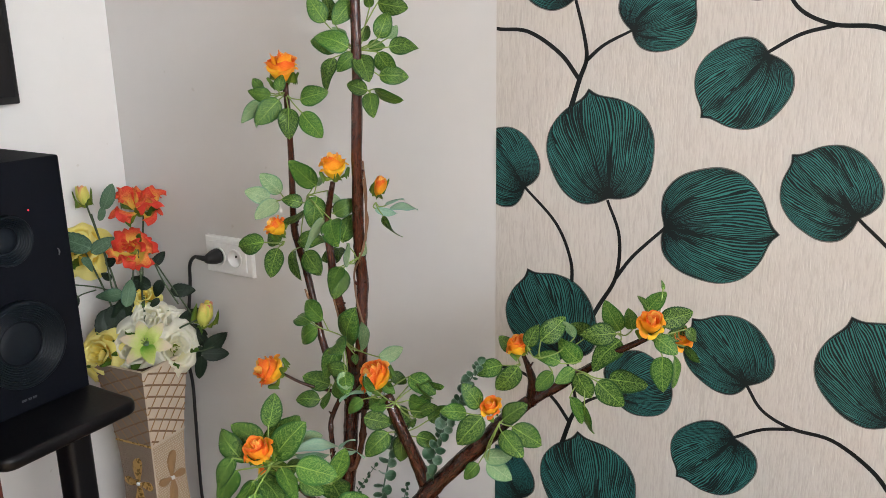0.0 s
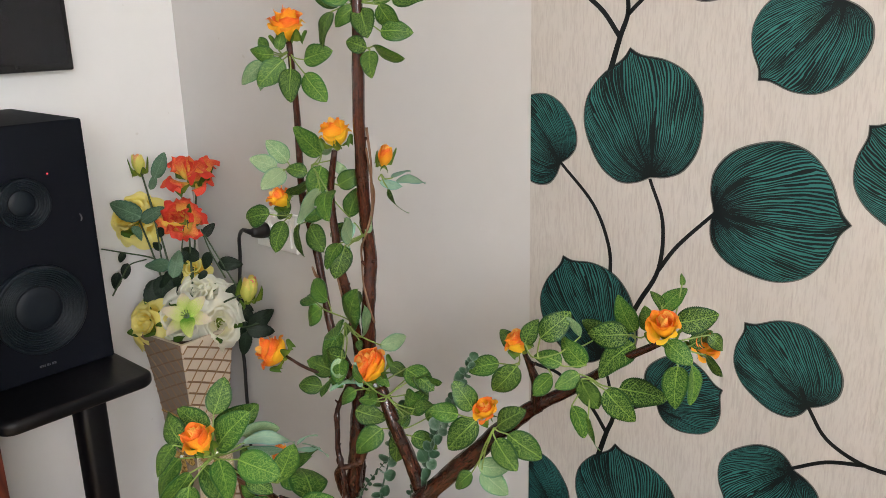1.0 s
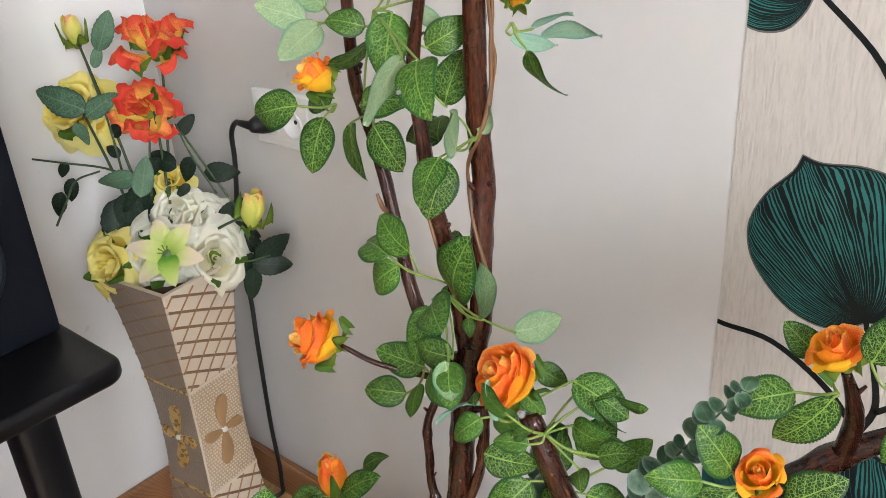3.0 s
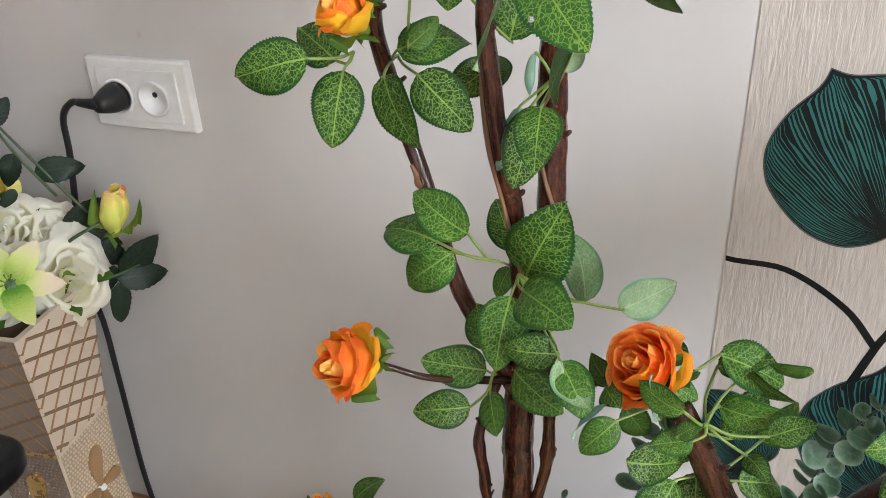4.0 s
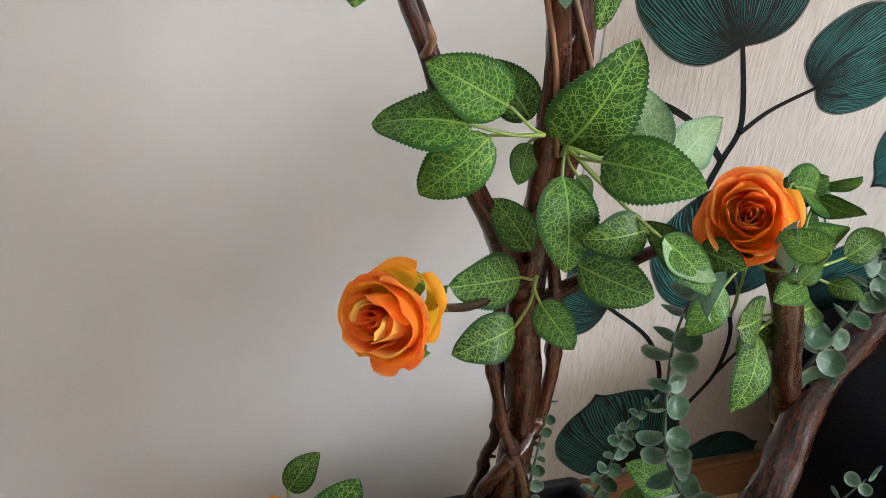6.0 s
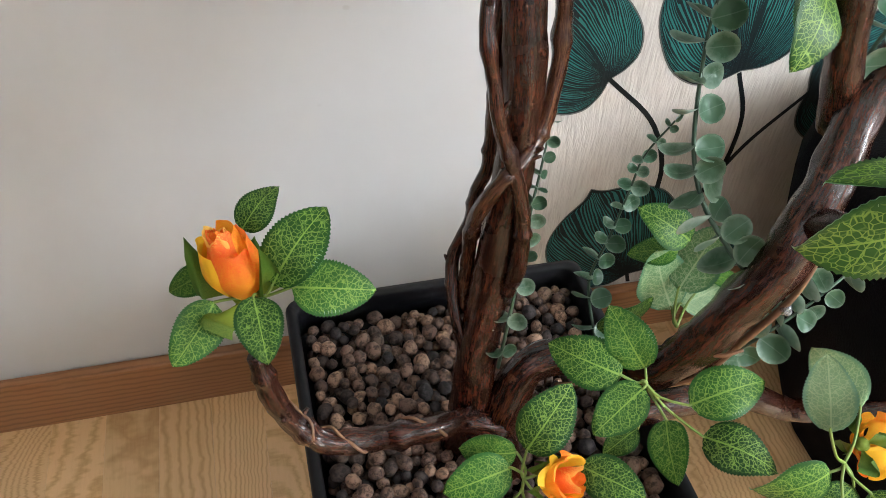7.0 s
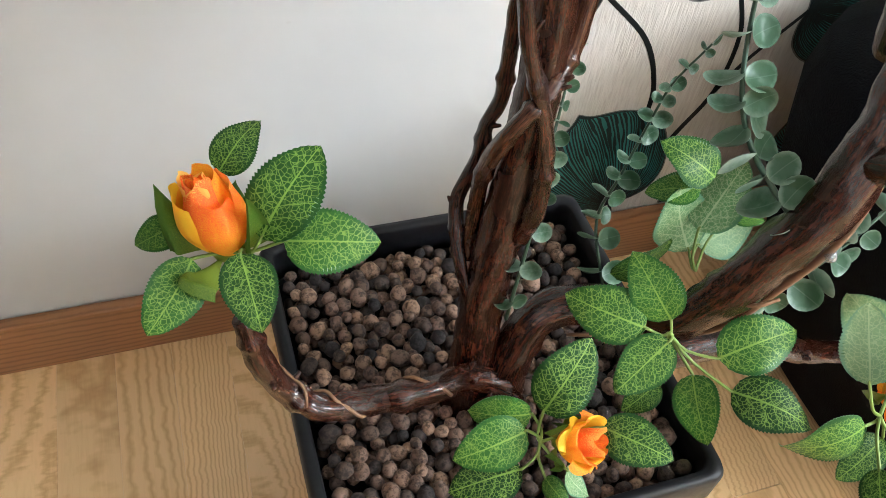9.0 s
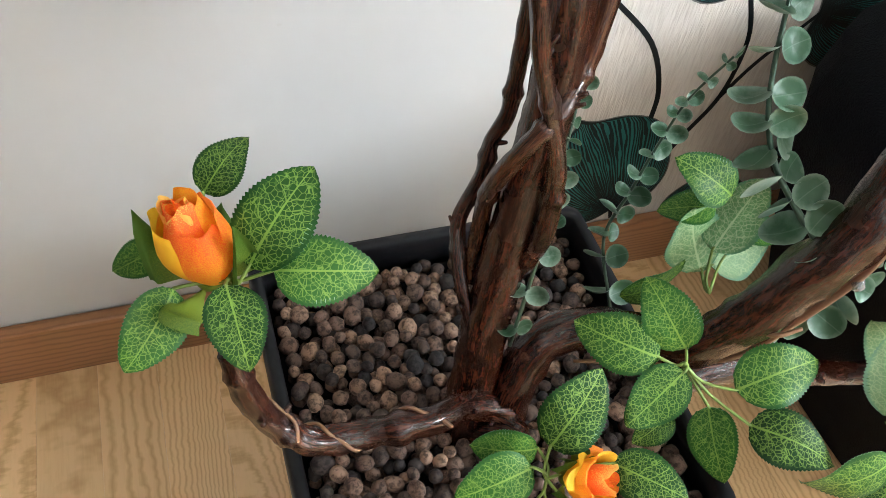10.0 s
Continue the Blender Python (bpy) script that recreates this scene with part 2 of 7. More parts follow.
def print_leaf_ink():
    """Teal leaf with fine dark lines that fan out from its base."""
    m, t, b = nodes_of("teal_leaf_print", 0.5)
    b.inputs["Specular IOR Level"].default_value = 0.25
    c = t.nodes.new("ShaderNodeUVMap")
    c.uv_map = "UVMap"
    sp = t.nodes.new("ShaderNodeSeparateXYZ")
    t.links.new(c.outputs[0], sp.inputs[0])
    u, v = sp.outputs[0], sp.outputs[1]
    warp = add(t, "ShaderNodeMapping")
    warp.inputs["Scale"].default_value = (5.0, 0.7, 1)
    t.links.new(c.outputs[0], warp.inputs[0])
    w1 = noise_of(t, warp.outputs[0], 2.4, 2)
    warp2 = add(t, "ShaderNodeMapping")
    warp2.inputs["Scale"].default_value = (26.0, 2.6, 1)
    t.links.new(c.outputs[0], warp2.inputs[0])
    w2 = noise_of(t, warp2.outputs[0], 1.6, 2)
    phase = maths(t, "ADD", maths(t, "MULTIPLY", u, 60.0), maths(t, "ADD", maths(t, "MULTIPLY", w1, 3.2), maths(t, "MULTIPLY", w2, 1.1)))
    saw = maths(t, "ABSOLUTE", maths(t, "SUBTRACT", maths(t, "FRACT", phase), 0.5))
    # ink lines are thicker near the base and in a few streaks
    streak = ramp(t, w1, [(0.52, (0, 0, 0)), (0.66, (1, 1, 1))])
    near = ramp(t, v, [(0.05, (1, 1, 1)), (0.5, (0, 0, 0))])
    width = maths(t, "ADD", maths(t, "ADD", maths(t, "MULTIPLY", near, 0.26), maths(t, "MULTIPLY", streak, 0.20)), 0.27)
    line = maths(t, "LESS_THAN", saw, width)
    rim_map = t.nodes.new("ShaderNodeUVMap")
    rim_map.uv_map = "Rim"
    rs = t.nodes.new("ShaderNodeSeparateXYZ")
    t.links.new(rim_map.outputs[0], rs.inputs[0])
    rim = maths(t, "GREATER_THAN", rs.outputs[0], 0.972)
    ink = maths(t, "MAXIMUM", line, rim)
    teal = ramp(t, noise_of(t, coords(t), 14, 3), [(0.3, (0.020, 0.118, 0.113)), (0.7, (0.034, 0.160, 0.150))])
    t.links.new(mixed(t, teal, (0.0022, 0.0050, 0.0065), ink), b.inputs["Base Color"])
    vs = coords(t, "Object", (1, 1, 0.07))
    bumped(t, b, noise_of(t, vs, 310, 4, 0.65), 0.35, 0.0015)
    return m


LEAF_INK = print_leaf_ink()
STEM_INK = painted("black_green_stem_print", (0.004, 0.006, 0.007), 0.5, 0.2, 90, gloss=0.25)
OUTLINE = [(0, 0), (0.30, -0.055), (0.62, -0.045), (0.89, 0.09), (1.0, 0.31), (1.0, 0.51), (0.86, 0.70), (0.55, 0.845), (0.17, 0.925), (0, 1)]


CUT_OUTLINE = [(0, 0), (0.24, 0.015), (0.50, 0.07), (0.76, 0.20), (0.94, 0.38), (1.0, 0.55), (0.87, 0.72), (0.55, 0.85), (0.17, 0.93), (0, 1)]


def clip_left(bm, x):
    bmesh.ops.bisect_plane(bm, geom=bm.verts[:] + bm.edges[:] + bm.faces[:], plane_co=(x, 0, 0), plane_no=(-1, 0, 0), clear_outer=True)


def clip_low(bm, z):
    bmesh.ops.bisect_plane(bm, geom=bm.verts[:] + bm.edges[:] + bm.faces[:], plane_co=(0, 0, z), plane_no=(0, 0, -1), clear_outer=True)


def print_leaf(base, tip, width, halves=((1.0, 1.0), (1.0, 1.0))):
    """A flat leaf whose lines leave the base, follow its shape and end along the upper rim; each half has its own width and lobe."""
    (bx, bz), (tx, tz) = base, tip
    along = Vector((tx - bx, 0, tz - bz))
    across = Vector((along.z, 0, -along.x)).normalized() * width / 2
    bm = bmesh.new()
    uv, rim = bm.loops.layers.uv.new("UVMap"), bm.loops.layers.uv.new("Rim")
    lines, rows = 18, 18

    def on_edge(edge, g):
        f = g * (len(edge) - 1)
        k = min(int(f), len(edge) - 2)
        return edge[k].lerp(edge[k + 1], f - k)

    for side, (broad, lobe) in zip((-1, 1), halves):
        edge = spline([((x * lobe + u * (1 - lobe)) * broad, y * lobe + v * (1 - lobe), 0) for (x, y), (u, v) in zip(OUTLINE, CUT_OUTLINE)], 8)
        grid = []
        for i in range(lines + 1):
            s = (i / lines) ** 1.3
            col = []
            for k in range(rows + 1):
                r = k / rows
                g = r * (1 - 0.42 * s ** 0.8)
                e, q = on_edge(edge, g), 1 - (1 - s) ** (1 / (1 - r ** 3)) if r < 1 else float(s > 0)
                x, y = e.x * q, (1 - q) * g + q * e.y
                p = Vector((bx, PRINT_Y, bz)) + along * y + across * x * side
                col.append((bm.verts.new(p), (side * s * 0.5 + 0.5 + 7.3 * bx, r), (max(s, r), 0)))
            grid.append(col)
        for a, b in zip(grid, grid[1:]):
            for k in range(rows):
                quad = [a[k], b[k], b[k + 1], a[k + 1]]
                if side > 0:
                    quad = quad[::-1]
                f = bm.faces.new([q[0] for q in quad])
                for loop, q in zip(f.loops, quad):
                    loop[uv].uv, loop[rim].uv = q[1], q[2]
    bmesh.ops.remove_doubles(bm, verts=bm.verts[:], dist=1e-6)
    bmesh.ops.recalc_face_normals(bm, faces=bm.faces[:])
    return bm


def print_stem(points, w0, w1):
    line = spline([(x, PRINT_Y + 0.0002, z) for x, z in points], 6)
    bm = bmesh.new()
    prev = None
    for i, p in enumerate(line):
        d = line[min(i + 1, len(line) - 1)] - line[max(i - 1, 0)]
        s = Vector((d.z, 0, -d.x)).normalized() * (w0 + (w1 - w0) * i / (len(line) - 1)) / 2
        pair = (bm.verts.new(p - s), bm.verts.new(p + s))
        if prev:
            bm.faces.new((prev[0], prev[1], pair[1], pair[0]))
        prev = pair
    return bm


PRESSED_SHADE = painted("pressed_edge_shade", (0.11, 0.10, 0.09), 0.6, 0.15, 120, 8, 0.2)
PRINT_HALVES = [((0.98, 0.6), (0.97, 0.45)), ((0.97, 1.0), (0.94, 0.7)), ((0.97, 0.9), (0.83, 0.5)), ((1.10, 0.6), (0.97, 0.55)), ((0.96, 0.4), (1.0, 0.8)), ((0.80, 0.5), (1.0, 0.9)), ((1.0, 0.9), (0.86, 0.4))]
PRINT_LEAVES = [((0.226, 1.088), (0.183, 1.280), 0.204), ((0.630, 1.094), (0.526, 1.187), 0.150), ((0.478, 1.342), (0.380, 1.239), 0.158),
                ((0.330, 1.049), (0.518, 1.055), 0.190), ((0.153, 0.768), (0.070, 0.934), 0.186), ((0.489, 0.782), (0.389, 0.888), 0.158),
                ((0.256, 0.714), (0.363, 0.771), 0.140)]
PRINT_STEMS = [([(0.225, 1.085), (0.250, 1.020), (0.247, 0.944), (0.217, 0.884), (0.19, 0.83)], 0.006, 0.010),
               ([(0.331, 1.045), (0.277, 0.987), (0.247, 0.942)], 0.006, 0.008),
               ([(0.630, 1.094), (0.695, 1.031), (0.726, 0.964), (0.730, 0.91)], 0.006, 0.008),
               ([(0.153, 0.770), (0.171, 0.708), (0.177, 0.667), (0.165, 0.631), (0.150, 0.58)], 0.006, 0.011),
               ([(0.177, 0.664), (0.209, 0.691), (0.258, 0.715)], 0.008, 0.005),
               ([(0.489, 0.783), (0.518, 0.742), (0.567, 0.720), (0.632, 0.714), (0.695, 0.676), (0.733, 0.631)], 0.006, 0.009),
               ([(0.474, 0.678), (0.521, 0.706), (0.569, 0.719)], 0.006, 0.007)]
for col in range(-1, 4):
    for row in range(-2, 3):
        dx, dz = col * REPEAT_X, row * REPEAT_Z
        for k, (base, tip, width) in enumerate(PRINT_LEAVES + PRINT_STEMS):
            if k < len(PRINT_LEAVES):
                bm = print_leaf((base[0] + dx, base[1] + dz), (tip[0] + dx, tip[1] + dz), width, PRINT_HALVES[k])
            else:
                bm = print_stem([(x + dx, z + dz) for x, z in base], tip * 0.9, width * 0.9)
            lo = min(v.co.x for v in bm.verts), min(v.co.z for v in bm.verts)
            hi = max(v.co.x for v in bm.verts), max(v.co.z for v in bm.verts)
            if hi[0] < 0.01 or lo[0] > ROOM_E - 0.2 or hi[1] < 0.1 or lo[1] > ROOM_H - 0.3:
                bm.free()
                continue
            if lo[0] < 0:
                clip_left(bm, 0.0005)
            if lo[1] < 0.086:
                clip_low(bm, 0.0865)
            if k < len(PRINT_LEAVES):
                part("printed_leaf", bm, LEAF_INK, paper, "teal leaf print with dark fanning lines", False)
                # a thin pressed contour runs round each leaf; its shadow line is painted dark
                a, e = Vector((base[0] + dx, base[1] + dz)), Vector((tip[0] + dx, tip[1] + dz))
                out = (e - a).normalized() * 0.0016
                bm = print_leaf(tuple(a - out), tuple(e + out), width + 0.0036, PRINT_HALVES[k])
                bmesh.ops.translate(bm, verts=bm.verts[:], vec=(0, 0.0003, 0))
                clip_left(bm, 0.0005)
                clip_low(bm, 0.0865)
                part("pressed_contour", bm, PRESSED_SHADE, paper, "thin dark line round a leaf print, painted shadow of its pressed edge", False)
            else:
                part("printed_stem", bm, STEM_INK, paper, "thin black stem print", False)

# ---- planter with clay pebbles ----
PLASTIC = painted("matt_black_plastic", (0.008, 0.008, 0.010), 0.45, 0.15, 180, 6, 0.04, gloss=0.25)
POT_X, POT_Y, POT_H, POT_S = -0.170, -0.313, 0.325, 0.150
planter = thing("planter", (POT_X, POT_Y, 0), "square black plastic planter on the wood floor", "planter")


def square_ring(bm, half, z, corner=0.012, n=4):
    ring = []
    for q in range(4):
        for k in range(n + 1):
            a = math.pi / 2 * q + math.pi / 2 * k / n
            cx, cy = (half - corner) * (1 if q in (0, 3) else -1), (half - corner) * (1 if q in (0, 1) else -1)
            ring.append(bm.verts.new((cx + corner * math.cos(a), cy + corner * math.sin(a), z)))
    return ring


bm = bmesh.new()
prof = [(0.122, 0.0), (0.126, 0.004), (0.1425, 0.285), (0.1425, 0.300), (0.1405, 0.300), (0.138, 0.24)]
rings = [square_ring(bm, r, z) for r, z in prof]
for a, b in zip(rings, rings[1:]):
    for s in range(len(a)):
        e = (s + 1) % len(a)
        bm.faces.new((a[s], a[e], b[e], b[s]))
bm.faces.new(rings[0][::-1])
bm.faces.new(rings[-1])
part("pot", bm, PLASTIC, planter)
bm = bmesh.new()
rings = [square_ring(bm, r, z) for r, z in ((0.1432, 0.286), (0.148, 0.287), (0.1505, 0.291), (0.1505, 0.320), (0.1485, POT_H), (0.1415, POT_H), (0.1398, 0.321), (0.1398, 0.286))]
for a, b in zip(rings, rings[1:] + rings[:1]):
    for s in range(len(a)):
        e = (s + 1) % len(a)
        bm.faces.new((a[s], a[e], b[e], b[s]))
part("rim", bm, PLASTIC, planter)


def clay():
    m, t, b = nodes_of("expanded_clay", 0.85)
    g = t.nodes.new("ShaderNodeNewGeometry")
    rnd = g.outputs["Random Per Island"]
    tone = ramp(t, rnd, [(0.0, (0.030, 0.025, 0.025)), (0.30, (0.088, 0.056, 0.042)), (0.70, (0.180, 0.110, 0.078)), (1.0, (0.33, 0.205, 0.135))])
    v = coords(t)
    spots = noise_of(t, v, 190, 5, 0.7)
    col = mixed(t, tone, ramp(t, spots, [(0.40, (0.16, 0.15, 0.15)), (0.54, (1, 1, 1))]), 0.85, "MULTIPLY")
    t.links.new(col, b.inputs["Base Color"])
    bumped(t, b, spots, 0.5, 0.002)
    return m


CLAY = clay()


def pebbles():
    rnd = random.Random(4)
    unit = bmesh.new()
    bmesh.ops.create_icosphere(unit, subdivisions=2, radius=1)
    base = [v.co.copy() for v in unit.verts]
    tris = [[v.index for v in f.verts] for f in unit.faces]
    unit.free()
    verts, faces, placed = [], [], []
    for layer, z, count in ((0, 0.284, 1500), (1, 0.297, 5200)):
        for _ in range(count):
            r = rnd.uniform(0.0052, 0.0086)
            x, y = rnd.uniform(-0.132, 0.132), rnd.uniform(-0.132, 0.132)
            zz = z + rnd.uniform(-0.004, 0.006)
            if any((x - a) ** 2 + (y - b) ** 2 + (zz - c) ** 2 < (0.75 * (r + d)) ** 2 for a, b, c, d in placed):
                continue
            placed.append((x, y, zz, r))
            turn = Euler((rnd.uniform(0, 6), rnd.uniform(0, 6), rnd.uniform(0, 6))).to_matrix()
            s = Vector((rnd.uniform(0.85, 1.15), rnd.uniform(0.85, 1.1), rnd.uniform(0.8, 1.0)))
            seed, k = rnd.uniform(0, 90), len(verts)
            for p in base:
                q = p * (1 + 0.20 * noise.noise(p * 1.6 + Vector((seed, 0, 0))) + 0.08 * noise.noise(p * 4.5 + Vector((0, seed, 0))))
                verts.append(turn @ Vector((q.x * s.x, q.y * s.y, q.z * s.z)) * r + Vector((x + POT_X, y + POT_Y, zz)))
            faces += [[i + k for i in f] for f in tris]
    me = bpy.data.meshes.new("clay_pebbles")
    me.from_pydata(verts, [], faces)
    for p in me.polygons:
        p.use_smooth = True
    me.materials.append(CLAY)
    return tagged(new("clay_pebbles", me), "brown and grey expanded clay pebbles filling the planter", "pebbles", "", "stuff")


pebbles()

# ---- loudspeaker on its stand, cabinet, television ----
SPEAKER_BLACK = painted("black_speaker_vinyl", (0.0045, 0.0055, 0.0085), 0.55, 0.12, 240, 5, 0.10, gloss=0.09)
CONE_BLACK = painted("black_rubber_cone", (0.006, 0.009, 0.013), 0.45, 0.1, 120, 5, 0.03, gloss=0.20)
STEEL_BLACK = painted("black_coated_steel", (0.004, 0.004, 0.005), 0.38, 0.15, 150, 5, 0.03, gloss=0.25)
GREY_PRINT = painted("grey_print", (0.085, 0.085, 0.095), 0.4, 0.05)
SP_X, SP_Y, SP_Z0, SP_Z1, SP_HALF, SP_DEEP = -0.692, -0.576, 0.697, 1.168, 0.128, 0.31
speaker = thing("loudspeaker", (SP_X - SP_DEEP / 2, SP_Y, SP_Z0), "tall black loudspeaker with two round drivers on a stand", "loudspeaker")


def wpart(name, bm, material, parent, label="", smooth=True, root=None):
    ob = part(name, bm, material, parent, label, smooth)
    if root is None or parent is root:
        ob.matrix_parent_inverse = Matrix.Translation(parent.location).inverted()
    return ob


wpart("cabinet", box(SP_X - SP_DEEP, SP_X, SP_Y - SP_HALF, SP_Y + SP_HALF, SP_Z0, SP_Z1, 0.004, 3), SPEAKER_BLACK, speaker, "", False)


def speaker_cone(z, radius, rings):
    prof = [(radius, -0.0125), (radius, 0.004), (radius * 0.97, 0.006)]
    steps = rings * 4
    for k in range(steps):
        f = 1 - k / steps
        prof.append((radius * (0.50 + 0.45 * f), 0.004 - 0.016 * (1 - f) + 0.0026 * math.sin(k * math.pi / 2)))
    prof += [(radius * 0.48, -0.012), (radius * 0.3, -0.010), (radius * 0.12, -0.009), (0.0005, -0.009)]
    bm = lathe(prof, 48)
    bmesh.ops.transform(bm, matrix=pose(SP_X + 0.012, SP_Y, z, 0, 90, 0), verts=bm.verts[:])
    return bm


wpart("woofer", speaker_cone(0.832, 0.083, 9), CONE_BLACK, speaker)
wpart("tweeter", speaker_cone(1.03, 0.046, 6), CONE_BLACK, speaker)
bm = bmesh.new()
for k, w in enumerate((0.006, 0.006, 0.002, 0.006, 0.002, 0.006, 0.006)):
    y = SP_Y - 0.016 + k * 0.0045
    box_into(bm, SP_X + 0.0005, SP_X + 0.002, y, y + w * 0.5, 0.7195, 0.7235)
wpart("maker_mark", bm, GREY_PRINT, speaker, "small grey bars of a maker's mark", False)
m, t, b = nodes_of("red_standby_light")
b.inputs["Base Color"].default_value = (0.6, 0.01, 0.02, 1)
b.inputs["Emission Color"].default_value = (1, 0.03, 0.06, 1)
b.inputs["Emission Strength"].default_value = 1.2
bm = bmesh.new()
bmesh.ops.create_icosphere(bm, subdivisions=2, radius=0.0016)
bmesh.ops.translate(bm, verts=bm.verts[:], vec=(SP_X + 0.001, -0.524, 1.076))
wpart("standby_light", bm, m, speaker, "tiny red standby light")
bm = tube([(SP_X + 0.001, -0.486 + 0.012 * math.sin(a), 0.985 + 0.012 * math.cos(a)) for a in (0.9, 1.3, 1.7, 2.1)], [0.0012, 0.0015, 0.0012], 6, 3)
wpart("trim_mark", bm, GREY_PRINT, speaker, "short curved grey trim")

stand = thing("speaker_stand", (-0.70, -0.575, 0), "black steel loudspeaker stand with a rounded top plate", "stand")
bm = box(-1.02, -0.556, -0.72, -0.435, 0.668, 0.694)
bmesh.ops.bevel(bm, geom=[e for e in bm.edges if abs(e.verts[0].co.z - e.verts[1].co.z) > 0.01], offset=0.03, segments=6, profile=0.5, affect="EDGES")
bmesh.ops.bevel(bm, geom=[e for e in bm.edges if abs(e.verts[0].co.z - e.verts[1].co.z) < 1e-4 and len(e.link_faces) == 2 and abs(e.link_faces[0].normal.z) + abs(e.link_faces[1].normal.z) < 1.5 and abs(e.link_faces[0].normal.z) + abs(e.link_faces[1].normal.z) > 0.5], offset=0.009, segments=4, profile=0.5, affect="EDGES")
wpart("top_plate", bm, STEEL_BLACK, stand)
wpart("post", box(-0.66, -0.606, -0.565, -0.513, 0.012, 0.668, 0.012, 3), STEEL_BLACK, stand)
wpart("base_plate", box(-1.0, -0.58, -0.715, -0.44, 0.0, 0.014, 0.004, 2), STEEL_BLACK, stand)

cabinet = thing("sideboard", (-0.8, -1.2, 0), "dark red mahogany sideboard with narrow seams", "cabinet")
CX = -0.562
for k, (z0, z1) in enumerate(((0.06, 0.3), (0.3, 0.497), (0.497, 0.681), (0.681, 0.865))):
    wpart("drawer", box(-1.05, CX, -1.9, -0.722, z0 + 0.001, z1 - 0.001, 0.0015, 2), MAHOGANY, cabinet, "", False)
wpart("plinth", box(-1.04, CX - 0.02, -1.88, -0.74, 0.0, 0.061), MAHOGANY, cabinet, "", False)
wpart("top", box(-1.055, CX + 0.004, -1.91, -0.72, 0.865, 0.885, 0.003, 2), MAHOGANY, cabinet, "", False)

TV_BLACK = painted("black_screen_glass", (0.006, 0.006, 0.008), 0.12, 0.05, 50, 2, 0)
TV_TRIM = painted("black_glossy_trim", (0.008, 0.008, 0.009), 0.3, 0.1)
tv = thing("television", (ROOM_W + 0.03, -0.85, 1.235), "black flat television hung on the white wall", "television")
wpart("body", box(ROOM_W + 0.012, ROOM_W + 0.045, -1.45, -0.285, 1.236, 1.9, 0.004, 2), TV_TRIM, tv, "", False)
wpart("screen", box(ROOM_W + 0.045, ROOM_W + 0.047, -1.438, -0.297, 1.252, 1.888), TV_BLACK, tv, "", False)
wpart("wall_mount", box(ROOM_W, ROOM_W + 0.012, -1.0, -0.7, 1.45, 1.7), STEEL_BLACK, tv, "", False)

# ---- wall socket, plug and cable ----
WHITE_PLASTIC = painted("white_plastic", (0.78, 0.78, 0.77), 0.32, 0.02, 100, 3, 0)
BRASS_PIN = painted("steel_contact", (0.5, 0.48, 0.45), 0.3, 0.1, 80, 3, 0, 1.0)
RUBBER = painted("black_rubber", (0.010, 0.010, 0.011), 0.5, 0.1, 200, 5, 0.05)
SO_X, SO_Z = -0.725, 0.856
socket = thing("wall_socket", (SO_X, 0, SO_Z), "white double wall socket with one plug in it", "socket")

def holed_plate(x0, x1, z0, z1, back, front, radius, soft):
    """A plate on the wall with two round holes through it."""
    bm = bmesh.new()
    cuts = [x0, SO_X - 0.003, x1]
    for k, sx in enumerate((-0.030, 0.024)):
        cx, cz, lo, hi = SO_X + sx, SO_Z - 0.002, cuts[k], cuts[k + 1]
        ring, edge, deep = [], [], []
        corners = [math.atan2(z - cz, x - cx) % (2 * math.pi) for x in (lo, hi) for z in (z0, z1)]
        for a in sorted([2 * math.pi * (s + 0.37) / 48 for s in range(48)] + corners):
            c, d = math.cos(a), math.sin(a)
            reach = min((hi - cx) / c if c > 1e-6 else (lo - cx) / c if c < -1e-6 else 9, (z1 - cz) / d if d > 1e-6 else (z0 - cz) / d if d < -1e-6 else 9)
            ring.append(bm.verts.new((cx + radius * c, front, cz + radius * d)))
            deep.append(bm.verts.new((cx + radius * c, back, cz + radius * d)))
            edge.append(bm.verts.new((cx + reach * c, front, cz + reach * d)))
        for s in range(52):
            e = (s + 1) % 52
            bm.faces.new((ring[s], edge[s], edge[e], ring[e]))
            bm.faces.new((deep[s], ring[s], ring[e], deep[e]))
    # sides, set back a little at the front rim
    for p, q in (((x0, z0), (x1, z0)), ((x1, z0), (x1, z1)), ((x1, z1), (x0, z1)), ((x0, z1), (x0, z0))):
        out = Vector((q[1] - p[1], 0, p[0] - q[0])).normalized() * soft
        far = Vector((q[0] - p[0], 0, q[1] - p[1])).normalized() * soft
        rows = [[bm.verts.new(Vector((x, y, z)) + (out + far * w) * g) for (x, z), w in ((p, -1), (q, 1))] for y, g in ((front, 0.0), (front + soft * 0.4, 0.7), (front + soft, 1.0), (back, 1.0))]
        for a, b in zip(rows, rows[1:]):
            bm.faces.new((a[0], a[1], b[1], b[0]))
    bmesh.ops.recalc_face_normals(bm, faces=bm.faces[:])
    return bm


